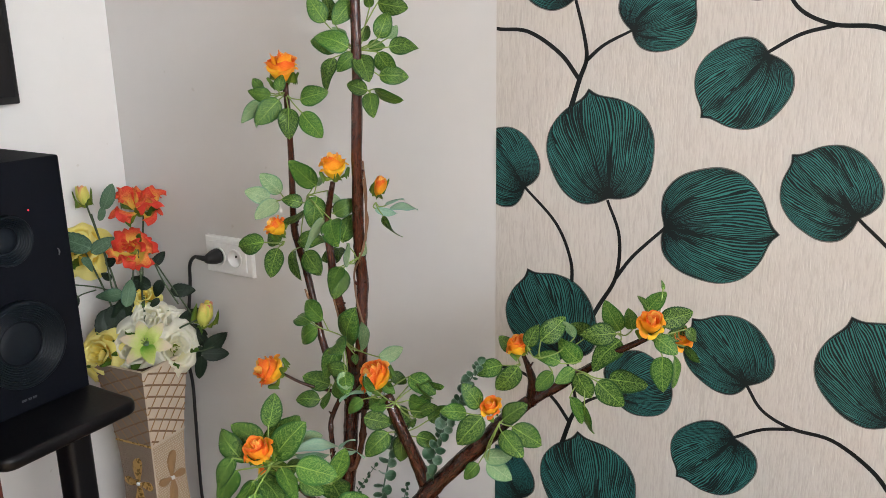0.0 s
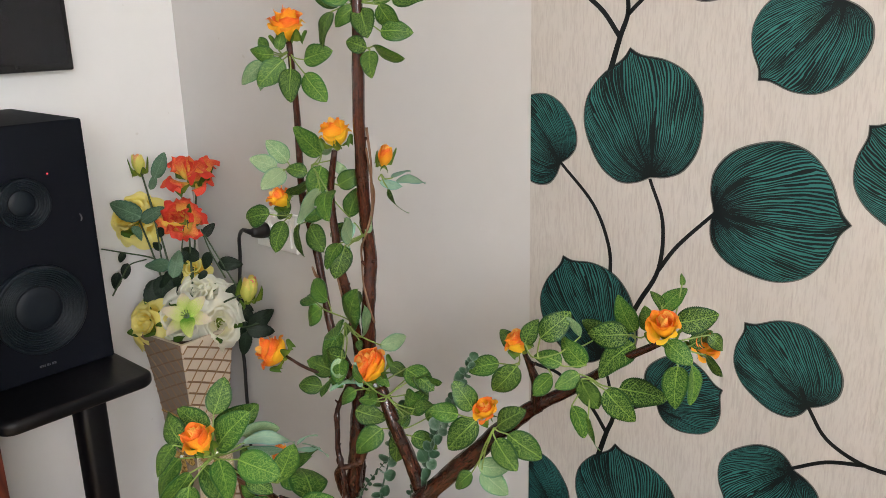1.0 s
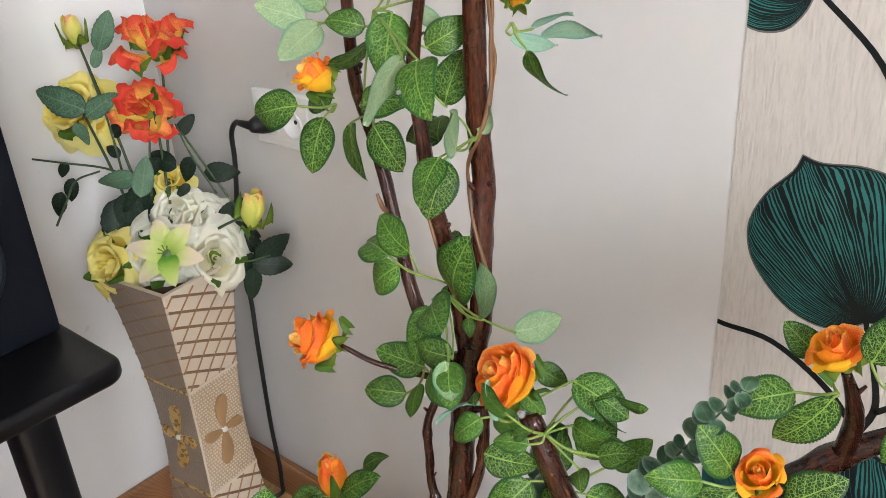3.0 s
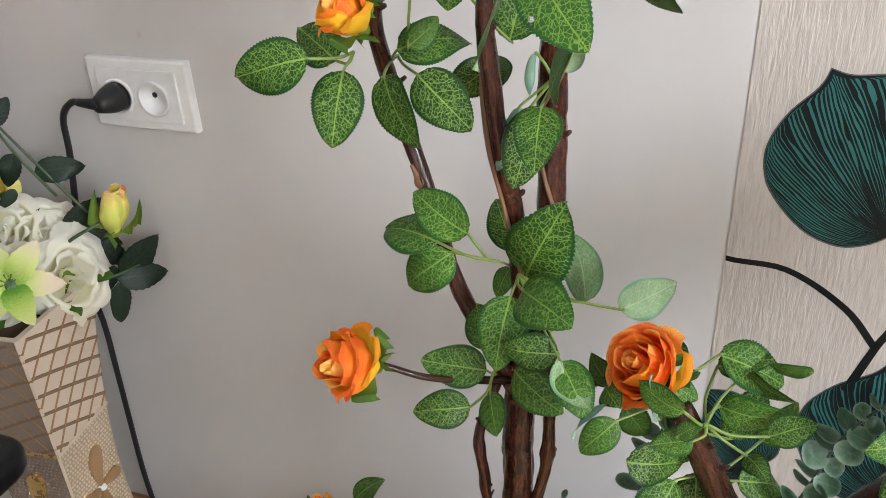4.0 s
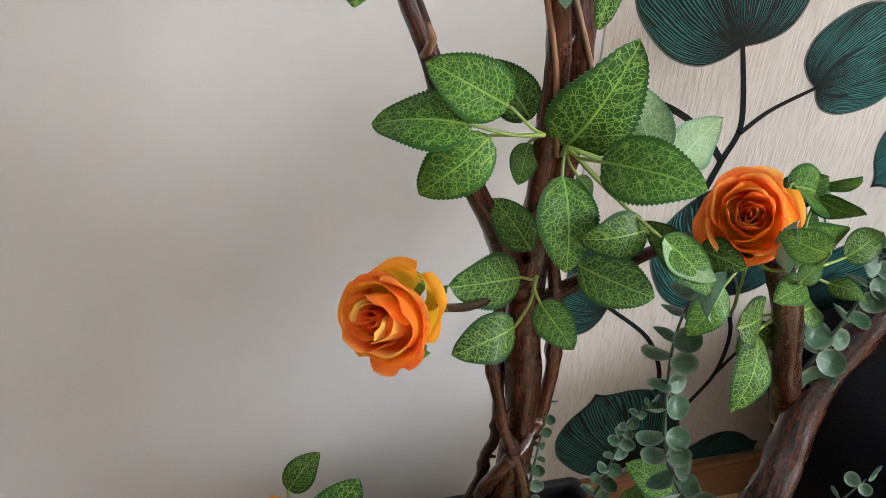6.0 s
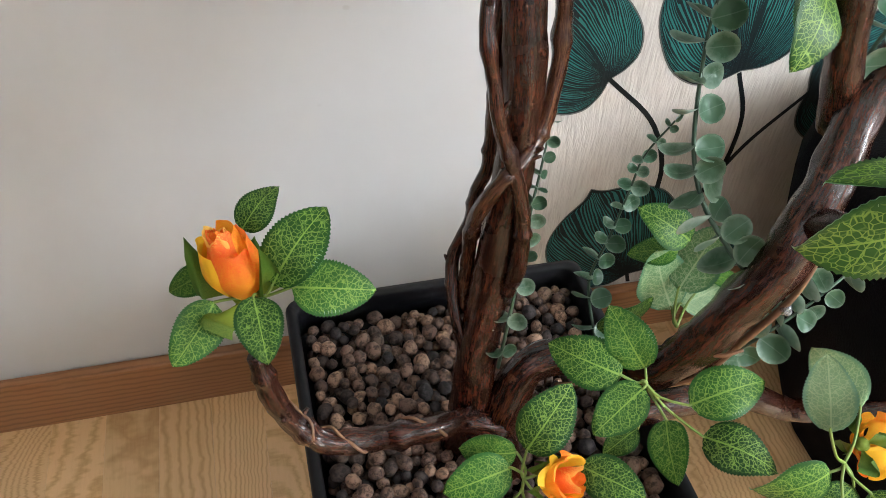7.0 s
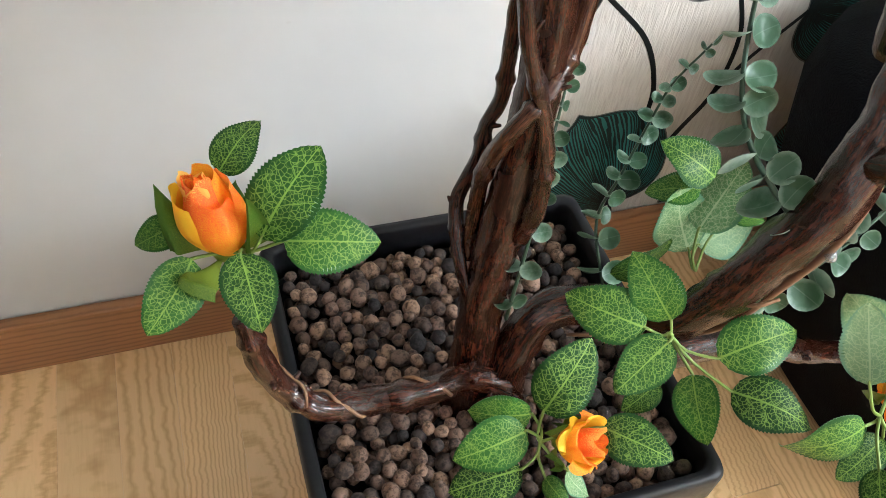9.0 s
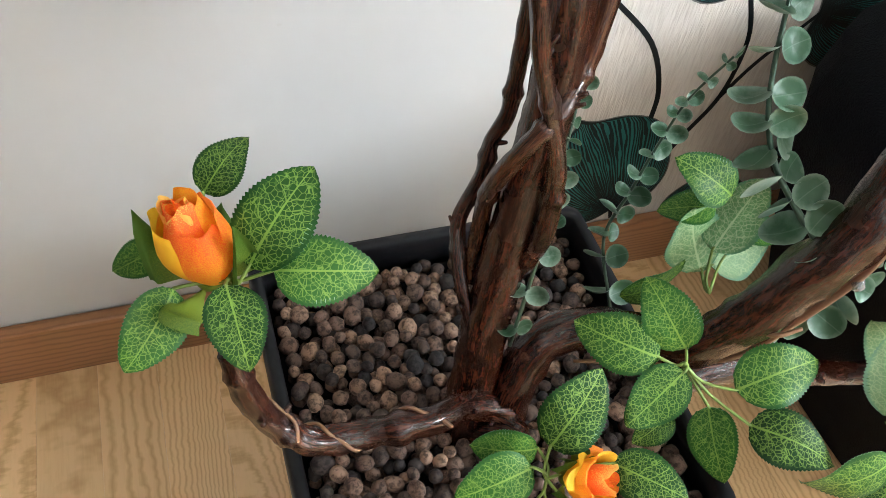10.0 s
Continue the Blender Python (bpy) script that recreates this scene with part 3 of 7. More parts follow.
wpart("plate", holed_plate(SO_X - 0.073, SO_X + 0.073, SO_Z - 0.043, SO_Z + 0.043, 0.0, -0.012, 0.0212, 0.003), WHITE_PLASTIC, socket, "", False)
wpart("raised_field", holed_plate(SO_X - 0.059, SO_X + 0.059, SO_Z - 0.033, SO_Z + 0.033, -0.0115, -0.0155, 0.0212, 0.001), WHITE_PLASTIC, socket, "", False)
for sx in (-0.030, 0.024):
    bm = lathe([(0.0208, -0.0143), (0.0208, 0.0), (0.0235, 0.0005), (0.0235, 0.003), (0.0215, 0.004), (0.0195, 0.003), (0.019, -0.0140), (0.0005, -0.0140)], 32)
    bmesh.ops.transform(bm, matrix=pose(SO_X + sx, -0.0150, SO_Z - 0.002, 90, 0, 0), verts=bm.verts[:])
    well = wpart("outlet_well", bm, WHITE_PLASTIC, socket)
    for s in (-1, 1):
        bm = box(SO_X + sx - 0.003, SO_X + sx + 0.003, -0.016, -0.002, SO_Z - 0.002 + s * 0.018 - 0.0015, SO_Z - 0.002 + s * 0.018 + 0.0015)
        ob = part("earth_contact", bm, BRASS_PIN, well, "steel earth contact", False)
        ob.matrix_parent_inverse = Matrix.Translation(socket.location).inverted()
# no holes are cut: black discs on the well floor give the pin holes' darkness
for s in (-1, 1):
    bm = lathe([(0.0036, 0.0), (0.0036, 0.0010), (0.0005, 0.0010)], 12)
    bmesh.ops.transform(bm, matrix=pose(SO_X + 0.024 + s * 0.0095, -0.0012, SO_Z - 0.002, 90, 0, 0), verts=bm.verts[:])
    wpart("pin_hole", bm, RUBBER, socket, "black disc painted for the darkness of a pin hole", False)
plug_cable = thing("plug_cable", (SO_X - 0.03, -0.02, SO_Z), "black power plug with a cable hanging down the wall", "cable")
px = SO_X - 0.030
bm = lathe([(0.0185, 0.0), (0.0185, 0.010), (0.0165, 0.020), (0.013, 0.030), (0.010, 0.038), (0.004, 0.041)], 24)
bmesh.ops.transform(bm, matrix=pose(px, -0.018, SO_Z - 0.001, 90, 0, 0), verts=bm.verts[:])
wpart("plug", bm, RUBBER, plug_cable)
bm = tube([(px, -0.054, SO_Z - 0.002), (px - 0.018, -0.058, SO_Z + 0.001), (px - 0.045, -0.052, SO_Z - 0.002), (px - 0.072, -0.045, SO_Z - 0.028), (px - 0.084, -0.04, 0.77), (-0.864, -0.04, 0.65), (-0.880, -0.038, 0.585), (-0.870, -0.036, 0.50), (-0.868, -0.04, 0.40), (-0.880, -0.035, 0.20), (-0.885, -0.03, 0.05), (-0.90, -0.05, 0.006), (-0.99, -0.22, 0.006), (-1.02, -0.45, 0.006), (-0.93, -0.62, 0.006)], [0.0045], 8, 6)
wpart("cable", bm, RUBBER, plug_cable)
bm = tube([(px - 0.001, -0.052, SO_Z - 0.001), (px - 0.012, -0.057, SO_Z + 0.001), (px - 0.03, -0.056, SO_Z + 0.001)], [0.008, 0.0065, 0.005], 12, 4)
wpart("strain_relief", bm, RUBBER, plug_cable)

# ---- hourglass floor vase ----
VA_X, VA_Y, VA_TOP, VA_TURN = -0.860, -0.190, 0.632, math.atan2(-0.07, 0.088)
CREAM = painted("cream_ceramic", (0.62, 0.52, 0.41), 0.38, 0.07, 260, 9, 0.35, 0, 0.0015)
# taupe of the alternate faces: glaze tone with the face's shade painted in
SHADED_TAUPE = painted("shaded_taupe_ceramic", (0.24, 0.18, 0.135), 0.4, 0.08, 260, 9, 0.35, 0, 0.0015)
BROWN_GLAZE = painted("brown_bronze_glaze", (0.20, 0.115, 0.055), 0.35, 0.2, 120, 6, 0.2)
GOLD_GLAZE = painted("gold_glaze", (0.62, 0.40, 0.13), 0.28, 0.12, 90, 6, 0.1, 0.6)
TAN_GLAZE = painted("tan_glaze", (0.34, 0.20, 0.090), 0.5, 0.2, 320, 8, 0.5, 0, 0.002)
PANEL_GLAZE = painted("sand_glaze", (0.44, 0.33, 0.22), 0.45, 0.12, 320, 8, 0.4, 0, 0.0015)
vase = thing("floor_vase", (VA_X, VA_Y, 0), "tall square hourglass vase in cream ceramic with brown lattice", "vase")


def vase_half(z):
    """Half the diagonal of the square at height z."""
    f = z / VA_TOP
    return 0.074 + 0.036 * abs((f - 0.50) / 0.50) ** 1.7


def vase_at(face, u, z, lift=0.0):
    """A point of the vase's side: u from -1 to 1 along the face."""
    h = vase_half(z) / math.sqrt(2)
    a = VA_TURN + math.pi / 4 + face * math.pi / 2
    n, s = Vector((math.cos(a), math.sin(a), 0)), Vector((-math.sin(a), math.cos(a), 0))
    return Vector((VA_X, VA_Y, z)) + n * (h + lift) + s * (u * h)


bm = bmesh.new()
levels = [VA_TOP * k / 28 for k in range(29)]
rings = [[bm.verts.new(vase_at(f, u, z)) for f in range(4) for u in (-0.97, -0.5, 0, 0.5, 0.97)] for z in levels]
inner = [[bm.verts.new(Vector((VA_X, VA_Y, z)) + (vase_at(f, u, VA_TOP) - Vector((VA_X, VA_Y, VA_TOP))) * k) for f in range(4) for u in (-0.97, -0.5, 0, 0.5, 0.97)] for z, k in ((VA_TOP, 0.90), (VA_TOP - 0.05, 0.86))]
for a, b in zip(rings + inner, (rings + inner)[1:]):
    for s in range(20):
        e = (s + 1) % 20
        bm.faces.new((a[s], a[e], b[e], b[s]))
bm.faces.new(rings[0][::-1])
bm.faces.new(inner[-1])
wpart("body", bm, CREAM, vase, "", False)


def bar_on(bm, face, a, b, w, lift=0.0012, steps=6):
    """A raised bar on a vase face between two (u, z) points."""
    prev = None
    pa, pb = vase_at(face, *a), vase_at(face, *b)
    way = (pb - pa).normalized()
    nrm = (vase_at(face, 0, 0.3, 1) - vase_at(face, 0, 0.3)).normalized()
    s = way.cross(nrm) * w / 2
    for k in range(steps + 1):
        u, z = a[0] + (b[0] - a[0]) * k / steps, a[1] + (b[1] - a[1]) * k / steps
        p = vase_at(face, u, z, lift)
        q = [bm.verts.new(p + s), bm.verts.new(p - s), bm.verts.new(p - s * 1.3 - nrm * lift * 1.6), bm.verts.new(p + s * 1.3 - nrm * lift * 1.6)]
        if prev:
            for i in range(4):
                bm.faces.new((prev[i], prev[(i + 1) % 4], q[(i + 1) % 4], q[i]))
        prev = q


def petal_on(bm, face, cu, cz, angle, length, width, lift=0.003):
    """A flat raised petal on a vase face."""
    ring = []
    for k in range(14):
        a = 2 * math.pi * k / 14
        x, y = length * (0.5 + 0.5 * math.cos(a)), width / 2 * math.sin(a) * (0.6 + 0.4 * math.cos(a - 0.5))
        du, dz = x * math.cos(angle) - y * math.sin(angle), x * math.sin(angle) + y * math.cos(angle)
        h = vase_half(cz + dz) / math.sqrt(2)
        ring.append((cu + du / h, cz + dz))
    top = [bm.verts.new(vase_at(face, u, z, lift)) for u, z in ring]
    low = [bm.verts.new(vase_at(face, u, z, -0.0005)) for u, z in ring]
    mid = bm.verts.new(sum((v.co for v in top), Vector()) / 14 + (vase_at(face, 0, 0.3, 1) - vase_at(face, 0, 0.3)).normalized() * 0.0012)
    for k in range(14):
        e = (k + 1) % 14
        bm.faces.new((top[k], top[e], mid))
        bm.faces.new((low[k], low[e], top[e], top[k]))


for f in range(4):
    for z0, z1 in ((0.432, 0.625), (0.006, 0.205)):
        for s in (1, -1):
            bm = bmesh.new()
            # the lines that slope away from the front edge are the bolder ones
            bold = (s == 1) == bool(f % 2)
            drop, gap = (0.060, 0.031) if bold else (0.165, 0.046)
            c = z0 - drop / 2 + gap * 0.4
            while c < z1 + drop / 2:
                # each line runs across the face and is clipped to the panel
                ends = sorted(((g - c) / (s * drop / 2) for g in (z0, z1)))
                u0, u1 = max(-0.98, ends[0]), min(0.98, ends[1])
                if u1 - u0 > 0.08:
                    bar_on(bm, f, (u0, c + s * u0 * drop / 2), (u1, c + s * u1 * drop / 2), 0.0042 if bold else 0.0024)
                c += gap
            wpart("lattice", bm, BROWN_GLAZE if bold else TAN_GLAZE, vase, "raised brown lattice lines", False)
    for z in (0.205, 0.429):
        bm = bmesh.new()
        bar_on(bm, f, (-0.99, z), (0.99, z), 0.005, 0.0016)
        wpart("band", bm, GOLD_GLAZE if f % 2 else CREAM, vase, "narrow band", False)
    bm = bmesh.new()
    for k in range(4):
        petal_on(bm, f, 0.0, 0.318, math.pi / 2 * k + 1.45, 0.072 if k % 2 == 0 else 0.044, 0.040 if k % 2 == 0 else 0.030, 0.0052)
    wpart("flower_relief", bm, GOLD_GLAZE if f % 2 else TAN_GLAZE, vase, "raised flower relief", False)
    bm = bmesh.new()
    bmesh.ops.create_icosphere(bm, subdivisions=2, radius=0.006)
    bmesh.ops.translate(bm, verts=bm.verts[:], vec=vase_at(f, 0, 0.318, 0.004))
    wpart("bead", bm, WHITE_PLASTIC, vase, "small pearly bead")
    bm = bmesh.new()
    rnd = random.Random(f)
    for i in range(34):
        for k in range(17):
            u, z = -0.93 + 1.86 * (k + 0.5 * (i % 2)) / 17, 0.211 + 0.212 * i / 33
            p = vase_at(f, u + rnd.uniform(-0.02, 0.02), z, 0.0003)
            r = bmesh.ops.create_icosphere(bm, subdivisions=1, radius=0.0021)
            bmesh.ops.translate(bm, verts=r["verts"], vec=p)
    wpart("pebbled_panel", bm, SHADED_TAUPE if f % 2 else CREAM, vase, "stippled panel")
    if f % 2 == 0:
        bm = bmesh.new()
        span = [0.209 + 0.216 * k / 8 for k in range(9)]
        cols = [[bm.verts.new(vase_at(f, u, z, 0.0005)) for z in span] for u in (-0.95, -0.4, 0.4, 0.95)]
        for a, b in zip(cols, cols[1:]):
            for k in range(8):
                bm.faces.new((a[k], b[k], b[k + 1], a[k + 1]))
        wpart("panel_ground", bm, PANEL_GLAZE, vase, "tan glazed ground of the stippled panel", False)
    # the alternate faces get a sheet in the darker taupe that holds their shade
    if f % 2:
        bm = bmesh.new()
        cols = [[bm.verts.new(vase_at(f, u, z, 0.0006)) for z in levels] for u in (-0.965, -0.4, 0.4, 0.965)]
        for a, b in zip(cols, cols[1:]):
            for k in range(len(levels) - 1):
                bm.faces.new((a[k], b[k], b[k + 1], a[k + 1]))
        wpart("glazed_face", bm, SHADED_TAUPE, vase, "taupe glazed face with shade painted into its colour", False)

# ---- artificial rose tree ----
def bark(name, dark, mid, light, worn):
    """Varnished bark: fine long fibres, dark cracks, and worn paler patches."""
    m, t, b = nodes_of(name, 0.3)
    b.inputs["Specular IOR Level"].default_value = 0.2
    b.inputs["Coat Weight"].default_value, b.inputs["Coat Roughness"].default_value = 0.55, 0.16
    fibre = noise_of(t, coords(t, "UV", (9, 26, 1)), 2.4, 5, 0.65)
    fine = noise_of(t, coords(t, "UV", (34, 40, 1)), 2.6, 5, 0.7)
    crack = noise_of(t, coords(t, "UV", (16, 9, 1)), 2.2, 3, 0.6)
    o = coords(t)
    patch, scuff = noise_of(t, o, 26, 4, 0.6), noise_of(t, o, 75, 5, 0.7)
    grain = maths(t, "ADD", maths(t, "MULTIPLY", fibre, 0.6), maths(t, "MULTIPLY", fine, 0.4))
    col = ramp(t, grain, [(0.30, dark), (0.48, mid), (0.72, light)])
    col = mixed(t, col, ramp(t, patch, [(0.35, (0.34, 0.31, 0.30)), (0.6, (1, 1, 1))]), 0.75, "MULTIPLY")
    col = mixed(t, col, ramp(t, crack, [(0.33, (0.22, 0.20, 0.20)), (0.42, (1, 1, 1))]), 0.8, "MULTIPLY")
    col = mixed(t, col, worn, maths(t, "MULTIPLY", ramp(t, scuff, [(0.62, (0, 0, 0)), (0.74, (1, 1, 1))]), 0.5))
    t.links.new(col, b.inputs["Base Color"])
    t.links.new(ramp(t, patch, [(0.3, (0.32, 0.32, 0.32)), (0.7, (0.13, 0.13, 0.13))]), b.inputs["Roughness"])
    bumped(t, b, maths(t, "ADD", maths(t, "ADD", grain, maths(t, "MULTIPLY", crack, 0.8)), maths(t, "MULTIPLY", patch, 0.5)), 0.5, 0.0020)
    return m


BARK = bark("varnished_brown_bark", (0.007, 0.0021, 0.0014), (0.031, 0.0080, 0.0042), (0.130, 0.037, 0.0165), (0.20, 0.085, 0.043))
BARK_WORN = bark("worn_tan_bark", (0.010, 0.0036, 0.0022), (0.055, 0.018, 0.0085), (0.18, 0.070, 0.030), (0.27, 0.135, 0.065))
BARK_RED = bark("red_varnished_bark", (0.011, 0.0031, 0.0019), (0.050, 0.0125, 0.0066), (0.15, 0.042, 0.019), (0.22, 0.10, 0.05))
VINE = painted("pale_brown_vine", (0.17, 0.085, 0.04), 0.5, 0.25, 200, 30, 0.3)
tree = thing("artificial_rose_tree", (POT_X, POT_Y, 0.30), "artificial rose tree of varnished branches with orange silk roses", "plant")


def limb(name, points, radii, label="", rough=0.16, sides=18, seed=0, steps=8, material=None, knobs=0, grooves=0.07, nodes=0):
    """A branch with long grooves in its bark, swollen nodes and cut-off stubs."""
    rnd = random.Random(seed)
    if nodes:
        # slight kinks where shoots once stood
        points = [Vector(p) + Vector((rnd.uniform(-1, 1), rnd.uniform(-1, 1), 0)) * 0.0012 for p in points]
    bm = tube(points, radii, sides, steps, rough, seed, 1.0, grooves, nodes)
    line = spline(points, steps)
    for _ in range(knobs):
        # small cut-off twig stubs
        i = rnd.randrange(2, len(line) - 2)
        d = Vector((rnd.uniform(-1, 1), rnd.uniform(-1, 0.4), rnd.uniform(-0.1, 1))).normalized()
        r = max(0.0016, radii[0] * 0.2) * rnd.uniform(0.7, 1.2)
        wide = radii[min(len(radii) - 1, int(i / len(line) * len(radii)))]
        s = tube([line[i], line[i] + d * wide, line[i] + d * (wide + rnd.uniform(0.002, 0.006)) + Vector((0, 0, 0.002))], [r * 1.9, r * 1.2, r * 0.7], 7, 3, 0.3, seed)
        me = bpy.data.meshes.new("stub")
        s.to_mesh(me)
        s.free()
        bm.from_mesh(me)
        bpy.data.meshes.remove(me)
    return wpart(name, bm, material or BARK, tree, label)


limb("trunk", [(-0.186, -0.340, 0.27), (-0.182, -0.333, 0.343), (-0.178, -0.322, 0.410), (-0.170, -0.312, 0.467), (-0.165, -0.306, 0.512), (-0.160, -0.301, 0.552), (-0.157, -0.297, 0.589), (-0.156, -0.291, 0.630), (-0.158, -0.283, 0.673), (-0.157, -0.274, 0.72), (-0.150, -0.270, 0.78)], [0.021, 0.0180, 0.0162, 0.0150, 0.0142, 0.0138, 0.0136, 0.0136, 0.0138, 0.0140, 0.013], seed=1, knobs=3, sides=28, steps=10, grooves=0.10, rough=0.12)
limb("branch", [(-0.152, -0.270, 0.75), (-0.141, -0.266, 0.804), (-0.138, -0.267, 0.868), (-0.140, -0.255, 0.94), (-0.141, -0.255, 0.972), (-0.138, -0.2625, 1.03), (-0.130, -0.2725, 1.09), (-0.117, -0.284, 1.21), (-0.111, -0.283, 1.35), (-0.108, -0.285, 1.62)], [0.0125, 0.0115, 0.011, 0.0112, 0.011, 0.0105, 0.010, 0.0095, 0.0085, 0.007], "straight varnished upright branch", seed=2, knobs=9, grooves=0.04, material=BARK_RED)
limb("branch", [(-0.160, -0.277, 0.715), (-0.190, -0.290, 0.785), (-0.212, -0.289, 0.834), (-0.234, -0.281, 0.904), (-0.249, -0.276, 0.946), (-0.260, -0.276, 0.985), (-0.266, -0.284, 1.03), (-0.262, -0.290, 1.08), (-0.256, -0.293, 1.185), (-0.250, -0.303, 1.30)], [0.011, 0.008, 0.007, 0.0065, 0.0065, 0.0065, 0.0065, 0.006, 0.006, 0.005], "thin upright side branch", seed=3, knobs=7, grooves=0.04, material=BARK_RED)
limb("branch", [(-0.156, -0.272, 0.755), (-0.157, -0.280, 0.829), (-0.160, -0.291, 0.895), (-0.166, -0.297, 0.935), (-0.174, -0.296, 0.986), (-0.178, -0.298, 1.06), (-0.160, -0.300, 1.135)], [0.009, 0.0085, 0.008, 0.0075, 0.007, 0.006, 0.0045], "thin middle branch", seed=4, knobs=4, grooves=0.04, material=BARK_RED)
limb("branch", [(-0.160, -0.352, 0.300), (-0.158, -0.347, 0.348), (-0.138, -0.334, 0.386), (-0.105, -0.336, 0.398), (-0.072, -0.356, 0.402), (-0.046, -0.376, 0.416), (-0.030, -0.386, 0.452), (-0.018, -0.392, 0.495), (-0.003, -0.396, 0.535), (0.018, -0.386, 0.576), (0.036, -0.369, 0.602), (0.062, -0.345, 0.640), (0.112, -0.325, 0.697), (0.155, -0.308, 0.747), (0.172, -0.282, 0.768), (0.200, -0.262, 0.796), (0.240, -0.248, 0.824), (0.285, -0.252, 0.862), (0.340, -0.262, 0.908), (0.388, -0.266, 0.942)], [0.017, 0.0155, 0.0150, 0.0152, 0.0158, 0.0162, 0.0165, 0.0162, 0.0160, 0.0152, 0.0140, 0.0135, 0.0125, 0.011, 0.009, 0.007, 0.0055, 0.004], "thick sweeping lower branch", seed=5, knobs=4, rough=0.2)
limb("branch", [(0.052, -0.338, 0.605), (0.030, -0.342, 0.665), (0.006, -0.352, 0.730), (-0.024, -0.354, 0.792)], [0.0135, 0.0115, 0.0105, 0.0095], "short cut-off branch with a shiny end", seed=6, knobs=2)
limb("branch", [(0.016, -0.388, 0.566), (0.008, -0.450, 0.612), (-0.004, -0.515, 0.668), (0.000, -0.571, 0.716)], [0.0125, 0.0095, 0.0075, 0.0055], "forward branch towards the room", seed=7, knobs=3)
limb("branch", [(-0.160, -0.352, 0.335), (-0.193, -0.352, 0.356), (-0.216, -0.362, 0.370), (-0.247, -0.366, 0.376), (-0.274, -0.363, 0.373), (-0.304, -0.364, 0.380), (-0.326, -0.358, 0.402), (-0.338, -0.353, 0.436), (-0.344, -0.346, 0.472)], [0.0125, 0.0105, 0.0098, 0.0095, 0.0095, 0.0095, 0.0085, 0.008, 0.0065], "low curved branch over the planter rim", seed=8, knobs=9, sides=22, steps=10, grooves=0.13, rough=0.26, nodes=7)
limb("branch", [(-0.05, -0.362, 0.340), (0.05, -0.362, 0.335), (0.110, -0.366, 0.302), (0.170, -0.372, 0.285), (0.215, -0.385, 0.300)], [0.013, 0.0125, 0.0115, 0.010, 0.007], "low side branch over the floor", seed=9, knobs=2)
limb("branch", [(-0.185, -0.345, 0.29), (-0.165, -0.368, 0.330), (-0.155, -0.372, 0.300), (-0.150, -0.380, 0.27)], [0.012, 0.012, 0.011, 0.009], "stub of root in the pebbles", seed=10)
limb("branch", [(0.200, -0.262, 0.790), (0.206, -0.270, 0.832), (0.203, -0.280, 0.862), (0.198, -0.288, 0.884)], [0.0095, 0.0072, 0.0052, 0.0034], "short upright spur", seed=11, knobs=1)
limb("branch", [(-0.155, -0.275, 0.695), (-0.120, -0.276, 0.716), (-0.098, -0.306, 0.756), (-0.070, -0.330, 0.792)], [0.0065, 0.006, 0.005, 0.003], "thin branch to the large bloom", seed=12, knobs=1)
limb("twig", [(-0.162, -0.322, 0.462), (-0.157, -0.327, 0.495), (-0.155, -0.325, 0.523), (-0.157, -0.323, 0.548), (-0.164, -0.321, 0.574), (-0.172, -0.319, 0.599), (-0.178, -0.317, 0.619), (-0.183, -0.313, 0.642), (-0.187, -0.304, 0.680), (-0.178, -0.289, 0.72), (-0.166, -0.276, 0.76)], [0.0048, 0.0066, 0.0060, 0.0058, 0.0052, 0.0048, 0.0046, 0.0046, 0.0044, 0.0042, 0.004], "", seed=13, knobs=4, sides=14, steps=10, grooves=0.16, rough=0.26, nodes=9)
limb("twig", [(-0.166, -0.332, 0.318), (-0.171, -0.333, 0.339), (-0.179, -0.333, 0.368), (-0.189, -0.326, 0.406), (-0.194, -0.312, 0.437), (-0.194, -0.295, 0.456), (-0.189, -0.279, 0.472), (-0.179, -0.275, 0.503), (-0.173, -0.272, 0.529), (-0.168, -0.272, 0.549), (-0.167, -0.272, 0.573), (-0.168, -0.274, 0.612), (-0.170, -0.274, 0.66), (-0.160, -0.266, 0.73)], [0.0050, 0.0046, 0.0044, 0.0042, 0.0046, 0.0052, 0.0056, 0.0050, 0.0048, 0.0050, 0.0046, 0.0044, 0.004], "", seed=14, knobs=8, sides=14, steps=10, grooves=0.16, rough=0.26, nodes=12)
limb("twig", [(-0.187, -0.303, 0.435), (-0.187, -0.299, 0.453), (-0.186, -0.297, 0.477), (-0.187, -0.302, 0.507), (-0.187, -0.312, 0.537), (-0.181, -0.320, 0.565), (-0.171, -0.320, 0.581), (-0.157, -0.312, 0.586), (-0.145, -0.301, 0.594), (-0.138, -0.293, 0.613), (-0.132, -0.285, 0.65), (-0.132, -0.276, 0.70), (-0.138, -0.266, 0.75)], [0.0044, 0.0048, 0.0052, 0.0054, 0.0055, 0.0052, 0.0050, 0.0050, 0.0054, 0.0058, 0.0058, 0.0056, 0.005], "", seed=15, knobs=6, sides=14, steps=10, grooves=0.16, rough=0.26, nodes=10, material=BARK_WORN)
limb("twig", [(-0.250, -0.358, 0.783), (-0.215, -0.338, 0.762), (-0.165, -0.290, 0.735)], [0.0025, 0.003, 0.004], "", seed=16, sides=7)
limb("twig", [(0.000, -0.571, 0.714), (0.000, -0.615, 0.765), (-0.004, -0.655, 0.815)], [0.0045, 0.0035, 0.002], "", seed=17, sides=7)


